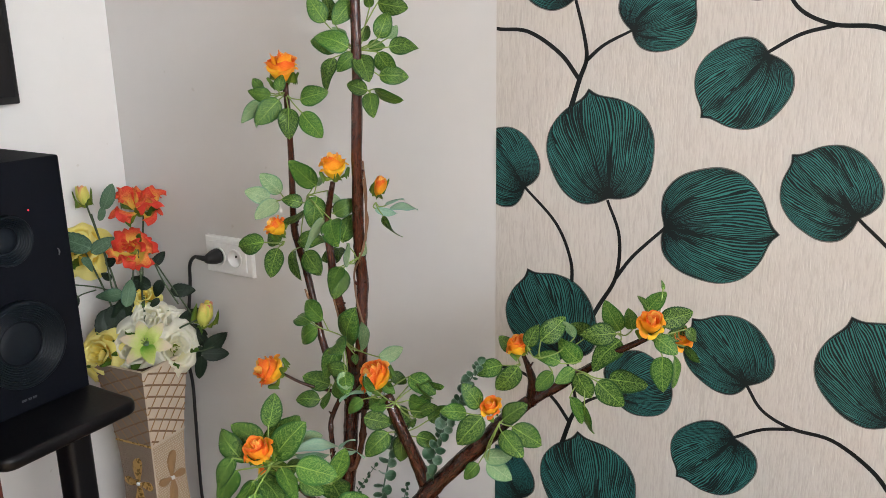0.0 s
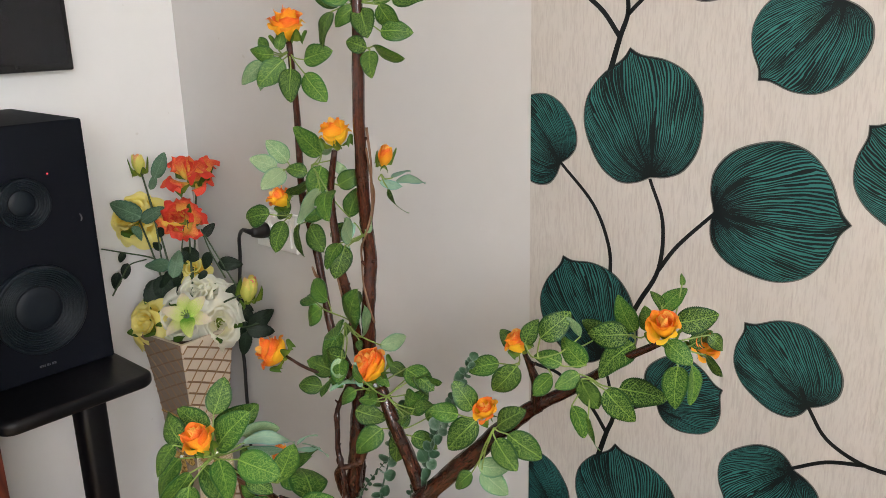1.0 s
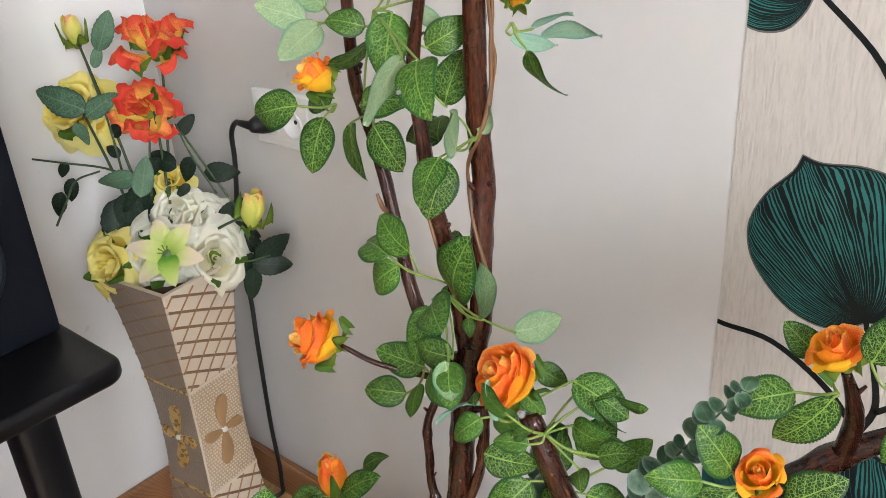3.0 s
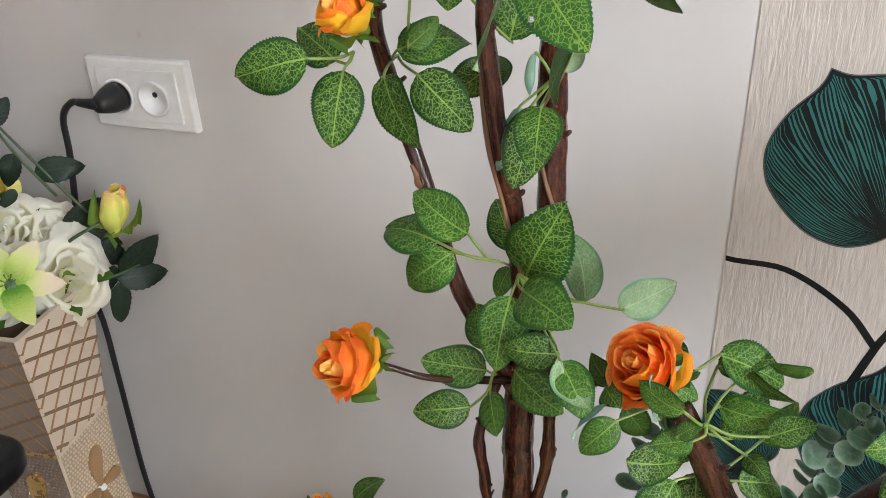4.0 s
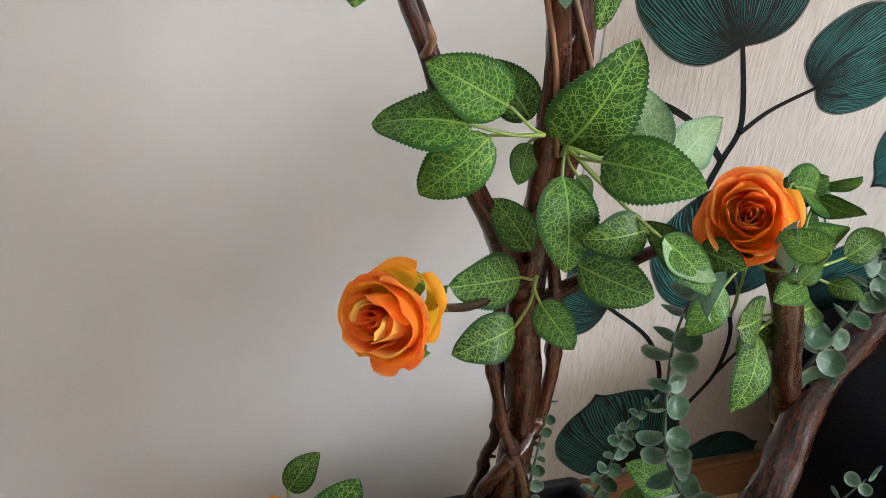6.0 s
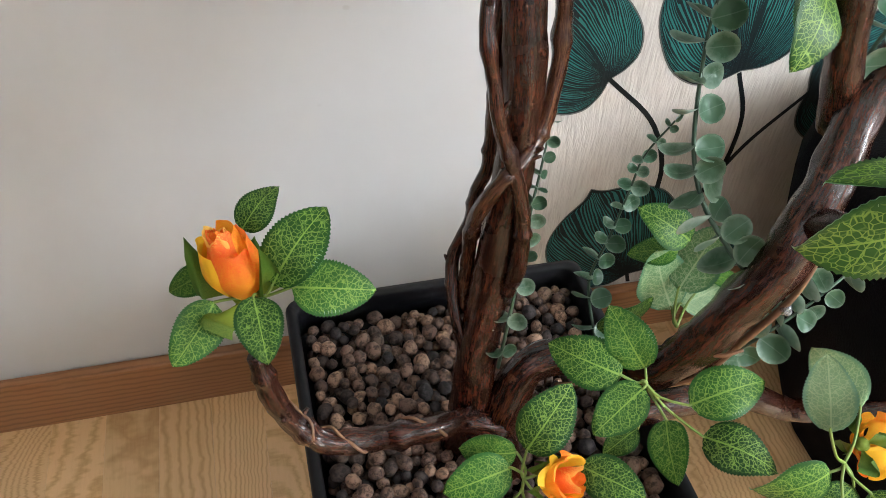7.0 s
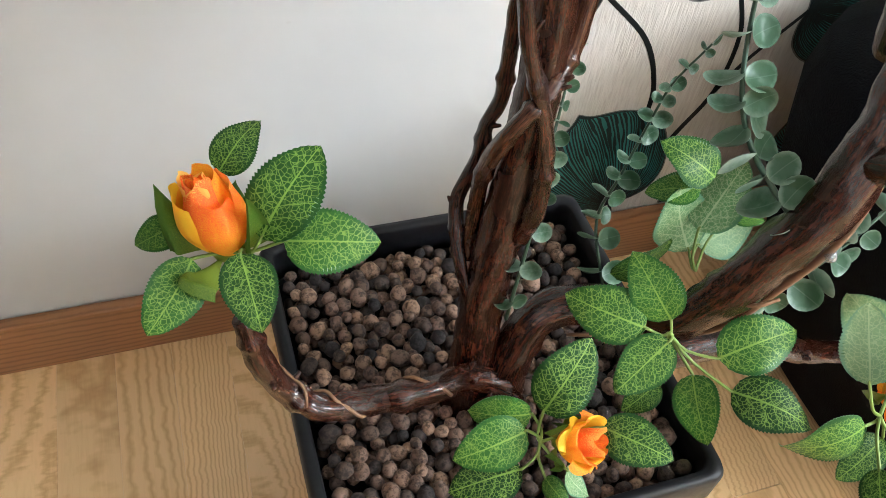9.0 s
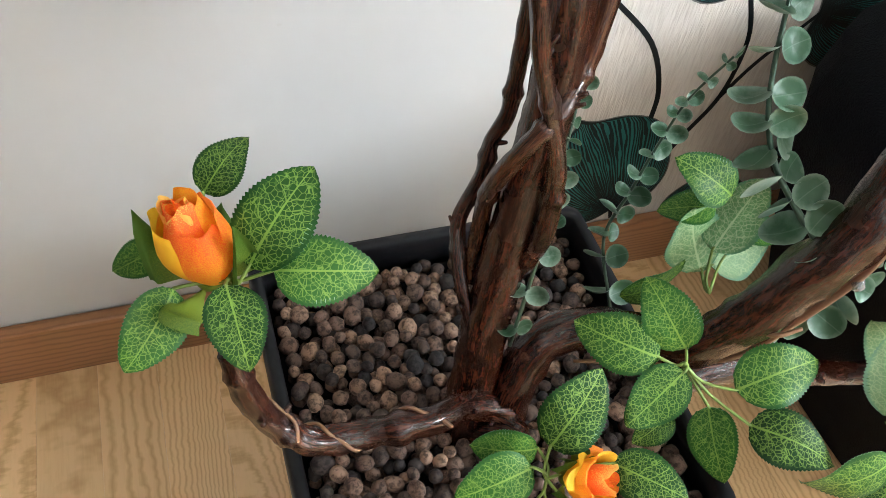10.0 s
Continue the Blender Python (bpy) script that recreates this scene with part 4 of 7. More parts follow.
def winding(points, radius, turns, thick, seed, phase=0.0):
    """A thin vine wound round a limb."""
    line = spline(points, 14)
    out = []
    for i, p in enumerate(line):
        way = (line[min(i + 1, len(line) - 1)] - line[max(i - 1, 0)]).normalized()
        a = phase + turns * 2 * math.pi * i / (len(line) - 1)
        s = way.orthogonal().normalized()
        out.append(p + (s * math.cos(a) + way.cross(s) * math.sin(a)) * (radius * (1 + 0.15 * math.sin(3.1 * a + seed))))
    return wpart("vine", tube(out, [thick, thick * 1.2, thick * 0.8, thick], 6, 1, 0.2, seed), VINE, tree, "thin dry vine wound round the branch")




def vine_along(axis, turns, thick, seed, label):
    """A vine that clings to a limb: height, angle about it in degrees, distance from its axis."""
    out = []
    for z, a, r in turns:
        k = next((i for i in range(len(axis) - 2) if z <= axis[i + 1][2]), len(axis) - 2)
        p, q = Vector(axis[k]), Vector(axis[k + 1])
        c = p.lerp(q, (z - p.z) / (q.z - p.z))
        out.append((c.x + r * math.cos(radians(a)), c.y + r * math.sin(radians(a)), z))
    return limb("vine", out, [thick * (1 - 0.25 * (k % 2)) for k in range(len(out))], label, seed=seed, sides=8, steps=6, rough=0.3, material=VINE)


UPRIGHT = ((-0.141, -0.266, 0.804), (-0.138, -0.267, 0.868), (-0.140, -0.255, 0.94), (-0.141, -0.255, 0.972), (-0.138, -0.2625, 1.03), (-0.130, -0.2725, 1.09), (-0.117, -0.284, 1.21))
MIDDLE = ((-0.157, -0.280, 0.829), (-0.160, -0.291, 0.895), (-0.166, -0.297, 0.935), (-0.174, -0.296, 0.986), (-0.178, -0.298, 1.06))
vine_along(UPRIGHT, ((1.17, 80, 0.0125), (1.115, 38, 0.0150), (1.083, 35, 0.0142), (1.041, 26, 0.0128), (1.017, -16, 0.0130), (0.993, -60, 0.0130), (0.977, -100, 0.0132), (0.961, -140, 0.0134), (0.943, -142, 0.0130), (0.915, -96, 0.0128), (0.873, -36, 0.0128), (0.845, 10, 0.0125)), 0.0023, 31, "dry brown vine wound round the upright branch")
vine_along(UPRIGHT, ((1.14, 0, 0.0122), (1.09, 38, 0.0140), (1.065, 42, 0.0170), (1.045, 38, 0.0150), (1.02, 0, 0.0125), (1.0, -45, 0.0124)), 0.0017, 32, "thin dry vine beside the thicker one")
vine_along(MIDDLE, ((1.02, 150, 0.0080), (0.995, 170, 0.0084), (0.95, 205, 0.0088), (0.905, 245, 0.0092), (0.86, 275, 0.0097), (0.835, 300, 0.0098)), 0.0022, 33, "tan dry vine along the middle branch")
winding([(-0.216, -0.362, 0.370), (-0.247, -0.366, 0.376), (-0.274, -0.363, 0.373), (-0.304, -0.364, 0.380), (-0.326, -0.358, 0.402), (-0.338, -0.353, 0.436)], 0.0098, 2.2, 0.0014, 4, 1.0)

limb("twig", [(-0.120, -0.352, 0.385), (-0.060, -0.378, 0.402), (-0.028, -0.395, 0.425), (-0.006, -0.404, 0.478), (0.014, -0.406, 0.520), (0.030, -0.396, 0.560)], [0.0014, 0.0022, 0.0028, 0.003, 0.0026, 0.0015], "orange strip of peeling bark", seed=18, sides=6, material=VINE)
limb("twig", [(-0.035, -0.375, 0.445), (-0.028, -0.405, 0.462), (-0.012, -0.410, 0.470)], [0.0014, 0.0018, 0.0012], "thin dry vine", seed=19, sides=6, material=VINE)
limb("twig", [(0.050, -0.345, 0.63), (0.028, -0.362, 0.607), (0.010, -0.38, 0.575), (-0.002, -0.39, 0.54)], [0.002, 0.0024, 0.002, 0.0014], "pale dry vine", seed=20, sides=6, material=VINE)
limb("twig", [(-0.238, -0.282, 0.905), (-0.2375, -0.291, 0.912), (-0.236, -0.296, 0.921), (-0.239, -0.297, 0.930)], [0.003, 0.0028, 0.0024, 0.0016], "broken dry stub", seed=23, sides=7, material=VINE)
GLUE = painted("clear_glue", (0.62, 0.64, 0.66), 0.15, 0.02, 60, 3, 0)
GLUE.node_tree.nodes["Principled BSDF"].inputs["Transmission Weight"].default_value = 0.75
for place, size in (((0.010, -0.407, 0.505), 0.0048), ((0.056, -0.350, 0.628), 0.0035), ((-0.026, -0.362, 0.797), 0.0035), ((0.001, -0.575, 0.719), 0.004), ((-0.066, -0.374, 0.396), 0.004), ((-0.129, -0.371, 1.062), 0.002)):
    bm = bmesh.new()
    bmesh.ops.create_icosphere(bm, subdivisions=3, radius=size)
    for v in bm.verts:
        v.co *= 1 + 0.25 * noise.noise(v.co * 300)
    bmesh.ops.translate(bm, verts=bm.verts[:], vec=place)
    wpart("glue_blob", bm, GLUE, tree, "dried blob of clear glue")

# ---- silk leaves and roses ----
def silk_leaf(name, greens, pale, gloss=0.24):
    """Printed silk leaf: a pale net of veins and a midrib on green."""
    m, t, b = nodes_of(name, 0.42)
    b.inputs["Specular IOR Level"].default_value = gloss
    c = t.nodes.new("ShaderNodeUVMap")
    info = t.nodes.new("ShaderNodeObjectInfo")
    rnd = info.outputs["Random"]
    sp = t.nodes.new("ShaderNodeSeparateXYZ")
    t.links.new(c.outputs[0], sp.inputs[0])
    mp = add(t, "ShaderNodeMapping")
    mp.inputs["Scale"].default_value = (1, 1.0, 1)
    t.links.new(c.outputs[0], mp.inputs[0])
    off = t.nodes.new("ShaderNodeCombineXYZ")
    t.links.new(maths(t, "MULTIPLY", rnd, 7.0), off.inputs[0])
    t.links.new(off.outputs[0], mp.inputs["Location"])
    # the cells of the net are bent a little, as printed veins are
    bend = add(t, "ShaderNodeTexNoise", Scale=14.0, Detail=2.0)
    t.links.new(mp.outputs[0], bend.inputs["Vector"])
    shift = t.nodes.new("ShaderNodeVectorMath")
    shift.operation = "MULTIPLY_ADD"
    t.links.new(bend.outputs["Color"], shift.inputs[0])
    shift.inputs[1].default_value = (0.007, 0.007, 0)
    t.links.new(mp.outputs[0], shift.inputs[2])
    vor = add(t, "ShaderNodeTexVoronoi", Scale=20.0)
    vor.feature = "DISTANCE_TO_EDGE"
    t.links.new(shift.outputs[0], vor.inputs["Vector"])
    big = add(t, "ShaderNodeTexVoronoi", Scale=7.0)
    big.feature = "DISTANCE_TO_EDGE"
    t.links.new(shift.outputs[0], big.inputs["Vector"])
    fade = noise_of(t, mp.outputs[0], 3.5, 3)
    net = ramp(t, vor.outputs["Distance"], [(0.0, (1, 1, 1)), (0.030, (0.95, 0.95, 0.95)), (0.068, (0, 0, 0))])
    coarse = ramp(t, big.outputs["Distance"], [(0.0, (1, 1, 1)), (0.020, (1, 1, 1)), (0.030, (0, 0, 0))])
    mid = maths(t, "LESS_THAN", maths(t, "ABSOLUTE", sp.outputs[0]), maths(t, "SUBTRACT", 0.014, maths(t, "MULTIPLY", sp.outputs[1], 0.010)))
    # side veins slope towards the tip
    sway = maths(t, "MULTIPLY", noise_of(t, mp.outputs[0], 9.0, 2), 0.10)
    slope = maths(t, "SUBTRACT", maths(t, "ADD", sp.outputs[1], sway), maths(t, "MULTIPLY", maths(t, "ABSOLUTE", sp.outputs[0]), 0.75))
    side = maths(t, "LESS_THAN", maths(t, "ABSOLUTE", maths(t, "SUBTRACT", maths(t, "FRACT", maths(t, "MULTIPLY", slope, 6.5)), 0.5)), 0.036)
    vein = maths(t, "MAXIMUM", maths(t, "MULTIPLY", net, 0.85), maths(t, "MAXIMUM", mid, maths(t, "MAXIMUM", maths(t, "MULTIPLY", side, 0.8), maths(t, "MULTIPLY", coarse, 0.25))))
    vein = maths(t, "MULTIPLY", vein, maths(t, "ADD", maths(t, "MULTIPLY", fade, 0.7), 0.45))
    # the printed net stops short of the rim
    rim = add(t, "ShaderNodeUVMap")
    rim.uv_map = "Rim"
    rs = t.nodes.new("ShaderNodeSeparateXYZ")
    t.links.new(rim.outputs[0], rs.inputs[0])
    vein = maths(t, "MULTIPLY", vein, ramp(t, rs.outputs[0], [(0.80, (1, 1, 1)), (0.90, (0.05, 0.05, 0.05))]))
    green = ramp(t, rnd, [(0.0, greens[0]), (0.45, greens[1]), (1.0, greens[2])])
    green = mixed(t, green, ramp(t, fade, [(0.3, (0.75, 0.78, 0.8)), (0.7, (1.1, 1.1, 1.0))]), 0.7, "MULTIPLY")
    # the rim is dyed a cooler, darker green
    green = mixed(t, green, (0.62, 0.80, 1.05), ramp(t, rs.outputs[0], [(0.78, (0, 0, 0)), (0.95, (0.8, 0.8, 0.8))]), "MULTIPLY")
    col = mixed(t, green, pale, vein)
    t.links.new(col, b.inputs["Base Color"])
    bumped(t, b, maths(t, "SUBTRACT", maths(t, "MULTIPLY", fade, 0.6), vein), 0.28, 0.0012)
    return through_light(m, t, b, col, 0.22)


def through_light(m, t, b, col, share):
    tr = t.nodes.new("ShaderNodeBsdfTranslucent")
    if hasattr(col, "links"):
        t.links.new(col, tr.inputs[0])
    else:
        tr.inputs[0].default_value = (*col, 1)
    mx = t.nodes.new("ShaderNodeMixShader")
    mx.inputs[0].default_value = share
    t.links.new(b.outputs[0], mx.inputs[1])
    t.links.new(tr.outputs[0], mx.inputs[2])
    t.links.new(mx.outputs[0], t.nodes["Material Output"].inputs[0])
    return m


def cloth(name, colours, rough=0.55, share=0.32, grain=240):
    """Thin dyed cloth whose colour runs from base to rim."""
    m, t, b = nodes_of(name, rough)
    b.inputs["Specular IOR Level"].default_value = 0.25
    c = t.nodes.new("ShaderNodeUVMap")
    sp = t.nodes.new("ShaderNodeSeparateXYZ")
    t.links.new(c.outputs[0], sp.inputs[0])
    info = t.nodes.new("ShaderNodeObjectInfo")
    v = coords(t)
    patch = noise_of(t, v, 48, 3)
    run = maths(t, "ADD", sp.outputs[1], maths(t, "MULTIPLY", maths(t, "SUBTRACT", patch, 0.5), 1.3))
    run = maths(t, "ADD", run, maths(t, "MULTIPLY", maths(t, "SUBTRACT", info.outputs["Random"], 0.5), 0.7))
    col = ramp(t, run, colours)
    t.links.new(col, b.inputs["Base Color"])
    wv = coords(t, "UV", (60, 4, 1))
    bumped(t, b, maths(t, "ADD", noise_of(t, v, grain, 4), noise_of(t, wv, 1.0, 2)), 0.25, 0.0012)
    return through_light(m, t, b, col, share)


LEAF_TOP = silk_leaf("green_silk_leaf", ((0.012, 0.050, 0.008), (0.023, 0.088, 0.012), (0.044, 0.148, 0.020)), (0.265, 0.415, 0.075))
LEAF_UNDER = silk_leaf("pale_leaf_underside", ((0.15, 0.29, 0.12), (0.21, 0.36, 0.17), (0.30, 0.44, 0.25)), (0.47, 0.58, 0.33), 0.25)
TWIG_GREEN = painted("green_plastic_twig", (0.18, 0.26, 0.05), 0.45, 0.2, 90, 20, 0.1)
SEPAL = cloth("yellow_green_sepal", [(0.1, (0.20, 0.27, 0.03)), (0.8, (0.065, 0.14, 0.015))], 0.5, 0.2)
PETAL = cloth("orange_silk_petal", [(0.12, (0.97, 0.64, 0.035)), (0.40, (0.97, 0.46, 0.030)), (0.60, (0.96, 0.31, 0.028)), (0.80, (0.91, 0.135, 0.034)), (0.95, (0.95, 0.30, 0.050)), (1.10, (0.98, 0.62, 0.140))], 0.45, 0.46)


def leaf_mesh(name, fold, droop, twist, seed, ratio=0.70, teeth=24, top=None, under=None):
    """A leaf of length 1 along y, lying flat with z up: two sheets, toothed rim, folded along the midrib."""
    rnd = random.Random(seed)
    rows, half = teeth * 2, 3
    bm = bmesh.new()
    uv, rim = bm.loops.layers.uv.new("UVMap"), bm.loops.layers.uv.new("Rim")
    w1, w2, arch = rnd.uniform(0, 6), rnd.uniform(0, 6), rnd.uniform(0.04, 0.13)
    for sheet in (1, 0):
        grid = []
        for i in range(rows + 1):
            v = i / rows
            wide = ratio / 2 * (math.sin(math.pi * v ** 0.82) ** 0.56 if 0 < v < 1 else 0.0) * (1.0 - 0.24 * v * v)
            if v > 0.9:
                wide *= 1 - 0.5 * ((v - 0.9) / 0.1) ** 2
            row = []
            for k in range(-half, half + 1):
                a = k / half
                edge = wide * (1 + (0.046 if i % 2 else -0.020) * (abs(k) == half))
                x = a * edge
                y = v + (0.02 * (abs(k) == half) if i % 2 else 0) * (1 - v)
                z = fold * abs(x) * (1 - 0.4 * abs(a)) - droop * v * v + arch * 4 * v * (1 - v) - 0.55 * arch * a * a * math.sin(math.pi * v) + 0.030 * math.sin(5 * v + w1) * a + 0.018 * math.sin(9 * v + 2 * a + w2) * abs(a)
                x2 = x * math.cos(twist * v) - z * math.sin(twist * v)
                z2 = x * math.sin(twist * v) + z * math.cos(twist * v)
                row.append((bm.verts.new((x2, y, z2 - 0.006 * (1 - sheet))), (x, v), (abs(a), 0)))
            grid.append(row)
        for p, q in zip(grid, grid[1:]):
            for k in range(2 * half):
                quad = [p[k], p[k + 1], q[k + 1], q[k]]
                if not sheet:
                    quad = quad[::-1]
                f = bm.faces.new([e[0] for e in quad])
                f.material_index = 1 - sheet
                for loop, e in zip(f.loops, quad):
                    loop[uv].uv, loop[rim].uv = e[1], e[2]
    me = bpy.data.meshes.new(name)
    bm.to_mesh(me)
    bm.free()
    for p in me.polygons:
        p.use_smooth = True
    me.materials.append(top or LEAF_TOP)
    me.materials.append(under or LEAF_UNDER)
    return me


MINT = silk_leaf("mint_silk_leaf", ((0.22, 0.40, 0.27), (0.27, 0.46, 0.33), (0.33, 0.51, 0.39)), (0.38, 0.53, 0.40), 0.3)
MINT_MESHES = [leaf_mesh("leaf", f, d, w, 60 + k, 0.40, 16, MINT, MINT) for k, (f, d, w) in enumerate(((0.35, 0.10, 0.3), (0.25, 0.05, -0.4), (0.40, 0.14, 0.1)))]
LEAF_MESHES = [leaf_mesh("leaf", f, d, w, k) for k, (f, d, w) in enumerate(((0.16, 0.05, 0.1), (0.28, 0.10, -0.2), (0.10, -0.03, 0.25), (0.22, 0.16, 0.0), (0.34, 0.04, -0.1), (0.14, 0.12, 0.35)))]
leaf_turn = random.Random(21)
TREE_BACK = Matrix.Translation(tree.location).inverted()


def leaf(base, tip, facing, node=None, parent=None, meshes=LEAF_MESHES, stem=TWIG_GREEN, name="leaf", back=TREE_BACK):
    """A leaf from its base to its tip, with a short stalk to its node."""
    b, e = Vector(base), Vector(tip)
    y = (e - b).normalized()
    n = Vector(facing)
    z = (n - y * n.dot(y)).normalized()
    x = y.cross(z)
    size = (e - b).length
    m = Matrix((x, y, z)).transposed().to_4x4()
    m = Matrix.Translation(b) @ m @ Matrix.Diagonal((size, size, size, 1))
    ob = new(name, meshes[leaf_turn.randrange(len(meshes))])
    ob.parent = parent or tree
    ob.matrix_parent_inverse = back
    ob.matrix_basis = m
    if node is not None and (Vector(node) - b).length < 0.12:
        c = Vector(node)
        mid = (b + c) / 2 - y * 0.004 + Vector((0, 0, -0.003))
        st = part("leaf_stalk", tube([c, mid, b, b + y * size * 0.06], [0.0013, 0.0011, 0.0011, 0.0006], 6, 3), stem, parent or tree)
        st.matrix_parent_inverse = back
    return ob


def petal_mesh(name, span, r0, r1, height, flare, seed, cols=8, rows=9, notch=0.12, material=None, close=0.0, ruffle=0.015, tint=1.0):
    """One cupped petal standing on the z axis: r0 to r1 wide, leaning in by close, its rim rolled out by flare."""
    rnd = random.Random(seed)
    w = rnd.uniform(0, 6)
    bm = bmesh.new()
    uv = bm.loops.layers.uv.new("UVMap")
    grid = []
    for i in range(rows + 1):
        v = i / rows
        row = []
        for k in range(cols + 1):
            a = -1 + 2 * k / cols
            z = height * (1 - notch * abs(a) ** 1.7 - 0.045 * math.sin(1.7 * a + w)) * v
            r = r0 + (r1 - r0) * math.sin(min(1.0, v * 1.5) * math.pi / 2) + 0.035 * math.sin(4 * a + w) * v
            if v > 0.45:
                r -= close * ((v - 0.45) / 0.55) ** 1.5
            if v > 0.66:
                g = (v - 0.66) / 0.34
                # the rim rolls back most at the shoulders, so that the middle stands as a point
                roll = flare * (0.55 + 0.45 * abs(math.sin(2.2 * a + 0.4 * math.sin(w))))
                r += roll * g * g
                z -= roll * 0.9 * g ** 3
            s = span * a * (0.30 + 0.70 * math.sin(min(1, v * 1.5) * math.pi / 2)) * (1 - 0.25 * max(0, v - 0.7) / 0.3)
            r *= 1 + 0.13 * a * (1 if seed % 2 else -1)
            r += ruffle * math.sin(7.5 * a + w) * v ** 3
            z += ruffle * math.cos(6.0 * a + 2 * w) * v ** 3
            row.append((bm.verts.new((r * math.cos(s), r * math.sin(s), z)), (k / cols, v * tint)))
        grid.append(row)
    for p, q in zip(grid, grid[1:]):
        for k in range(cols):
            quad = [p[k], p[k + 1], q[k + 1], q[k]]
            f = bm.faces.new([e[0] for e in quad])
            for loop, e in zip(f.loops, quad):
                loop[uv].uv = e[1]
    me = bpy.data.meshes.new(name)
    bm.to_mesh(me)
    bm.free()
    for p in me.polygons:
        p.use_smooth = True
    me.materials.append(material or PETAL)
    return me


def spiral_mesh(name, turns, radius, height, material):
    """The rolled heart of a rose."""
    bm = bmesh.new()
    uv = bm.loops.layers.uv.new("UVMap")
    n, rows, grid = int(turns * 16), 4, []
    for i in range(n + 1):
        a = 2 * math.pi * turns * i / n
        r = radius * (0.05 + 0.95 * i / n)
        col = []
        for k in range(rows + 1):
            v = k / rows
            h = height * (1 - 0.10 * i / n + 0.05 * math.sin(a * 1.7))
            g = r * (0.55 + 0.45 * math.sin(v * math.pi / 2)) + 0.03 * v * math.sin(2.3 * a)
            col.append((bm.verts.new((g * math.cos(a), g * math.sin(a), h * v)), (i / n, 0.35 + 0.65 * v)))
        grid.append(col)
    for p, q in zip(grid, grid[1:]):
        for k in range(rows):
            quad = [p[k], q[k], q[k + 1], p[k + 1]]
            f = bm.faces.new([e[0] for e in quad])
            for loop, e in zip(f.loops, quad):
                loop[uv].uv = e[1]
    me = bpy.data.meshes.new(name)
    bm.to_mesh(me)
    bm.free()
    for p in me.polygons:
        p.use_smooth = True
    me.materials.append(material)
    return me


def open_kit(material, pointed=False):
    """A wide open flower: pointed ruffled petals, or broad smooth ones."""
    layers = [(3, 1.1, 0.12, 0.36, 0.84, 0.08, 0.08), (4, 1.0, 0.16, 0.62, 0.82, 0.18, 0.0), (5, 0.92, 0.20, 0.88, 0.66, 0.34, 0.0), (5, 0.88, 0.22, 1.06, 0.44, 0.50, 0.0)]
    if pointed:
        layers = [(3, 1.2, 0.10, 0.30, 1.10, 0.08, 0.04), (3, 0.85, 0.14, 0.58, 1.15, 0.30, 0.0), (4, 0.66, 0.16, 0.92, 1.00, 0.46, 0.0), (4, 0.60, 0.16, 1.08, 0.80, 0.34, 0.0)]
    heart = spiral_mesh("rose", 1.4, 0.24, 0.95 if pointed else 0.78, material)
    return heart, [[petal_mesh("petal", span, r0, r1, h, flare, 10 * li + s, 14, 10, 0.26 if pointed else 0.14, material, close, 0.075 if pointed else 0.032) for s in range(2)] + [n] for li, (n, span, r0, r1, h, flare, close) in enumerate(layers)]


def rose_kit(material, bloom):
    if bloom == "half":
        layers = [(3, 1.35, 0.14, 0.36, 1.60, 0.03, 0.06), (3, 1.25, 0.20, 0.56, 1.66, 0.10, 0.08), (4, 1.05, 0.24, 0.74, 1.52, 0.22, 0.03), (4, 0.92, 0.27, 0.86, 1.22, 0.36, 0.0)]
        heart = spiral_mesh("rose", 2.2, 0.28, 1.52, material)
    elif bloom:
        layers = [(3, 1.30, 0.12, 0.36, 1.60, 0.02, 0.06), (3, 1.35, 0.18, 0.50, 1.64, 0.05, 0.10), (4, 1.20, 0.22, 0.64, 1.62, 0.08, 0.10), (4, 1.15, 0.25, 0.78, 1.52, 0.14, 0.06), (5, 1.05, 0.27, 0.90, 1.34, 0.22, 0.0), (4, 0.98, 0.28, 0.98, 1.08, 0.28, 0.0)]
        heart = spiral_mesh("rose", 2.3, 0.30, 1.56, material)
    else:
        layers = [(3, 1.45, 0.14, 0.32, 1.92, 0.02, 0.12), (3, 1.50, 0.20, 0.48, 1.98, 0.05, 0.24), (4, 1.25, 0.26, 0.63, 1.84, 0.09, 0.28)]
        heart = spiral_mesh("rose", 2.4, 0.22, 1.86, material)
    tints = [1.04 - (0.30 if bloom is True else 0.56) * k / (len(layers) - 1) for k in range(len(layers))]
    return heart, [[petal_mesh("petal", span, r0, r1, h * (1.0 - 0.05 * s), flare, 10 * li + s, 16, 12, 0.10 if bloom else 0.07, material, close, 0.010, tints[li]) for s in range(2)] + [n] for li, (n, span, r0, r1, h, flare, close) in enumerate(layers)]


def calyx_mesh(material):
    bm = lathe([(0.05, -0.28), (0.16, -0.24), (0.27, -0.10), (0.30, 0.04), (0.24, 0.12), (0.05, 0.14)], 12)
    me = bpy.data.meshes.new("calyx")
    bm.to_mesh(me)
    bm.free()
    for p in me.polygons:
        p.use_smooth = True
    me.materials.append(material)
    return me


ROSE_KITS = {kind: rose_kit(PETAL, kind) for kind in (True, False, "half")}
CALYX = calyx_mesh(SEPAL)
SEPAL_MESH = petal_mesh("sepal", 0.42, 0.20, 0.78, 1.05, 0.25, 3, 8, 8, 0.75, SEPAL)
LONG_SEPAL = petal_mesh("sepal", 0.46, 0.24, 0.76, 1.70, 0.10, 5, 8, 10, 0.85, SEPAL)


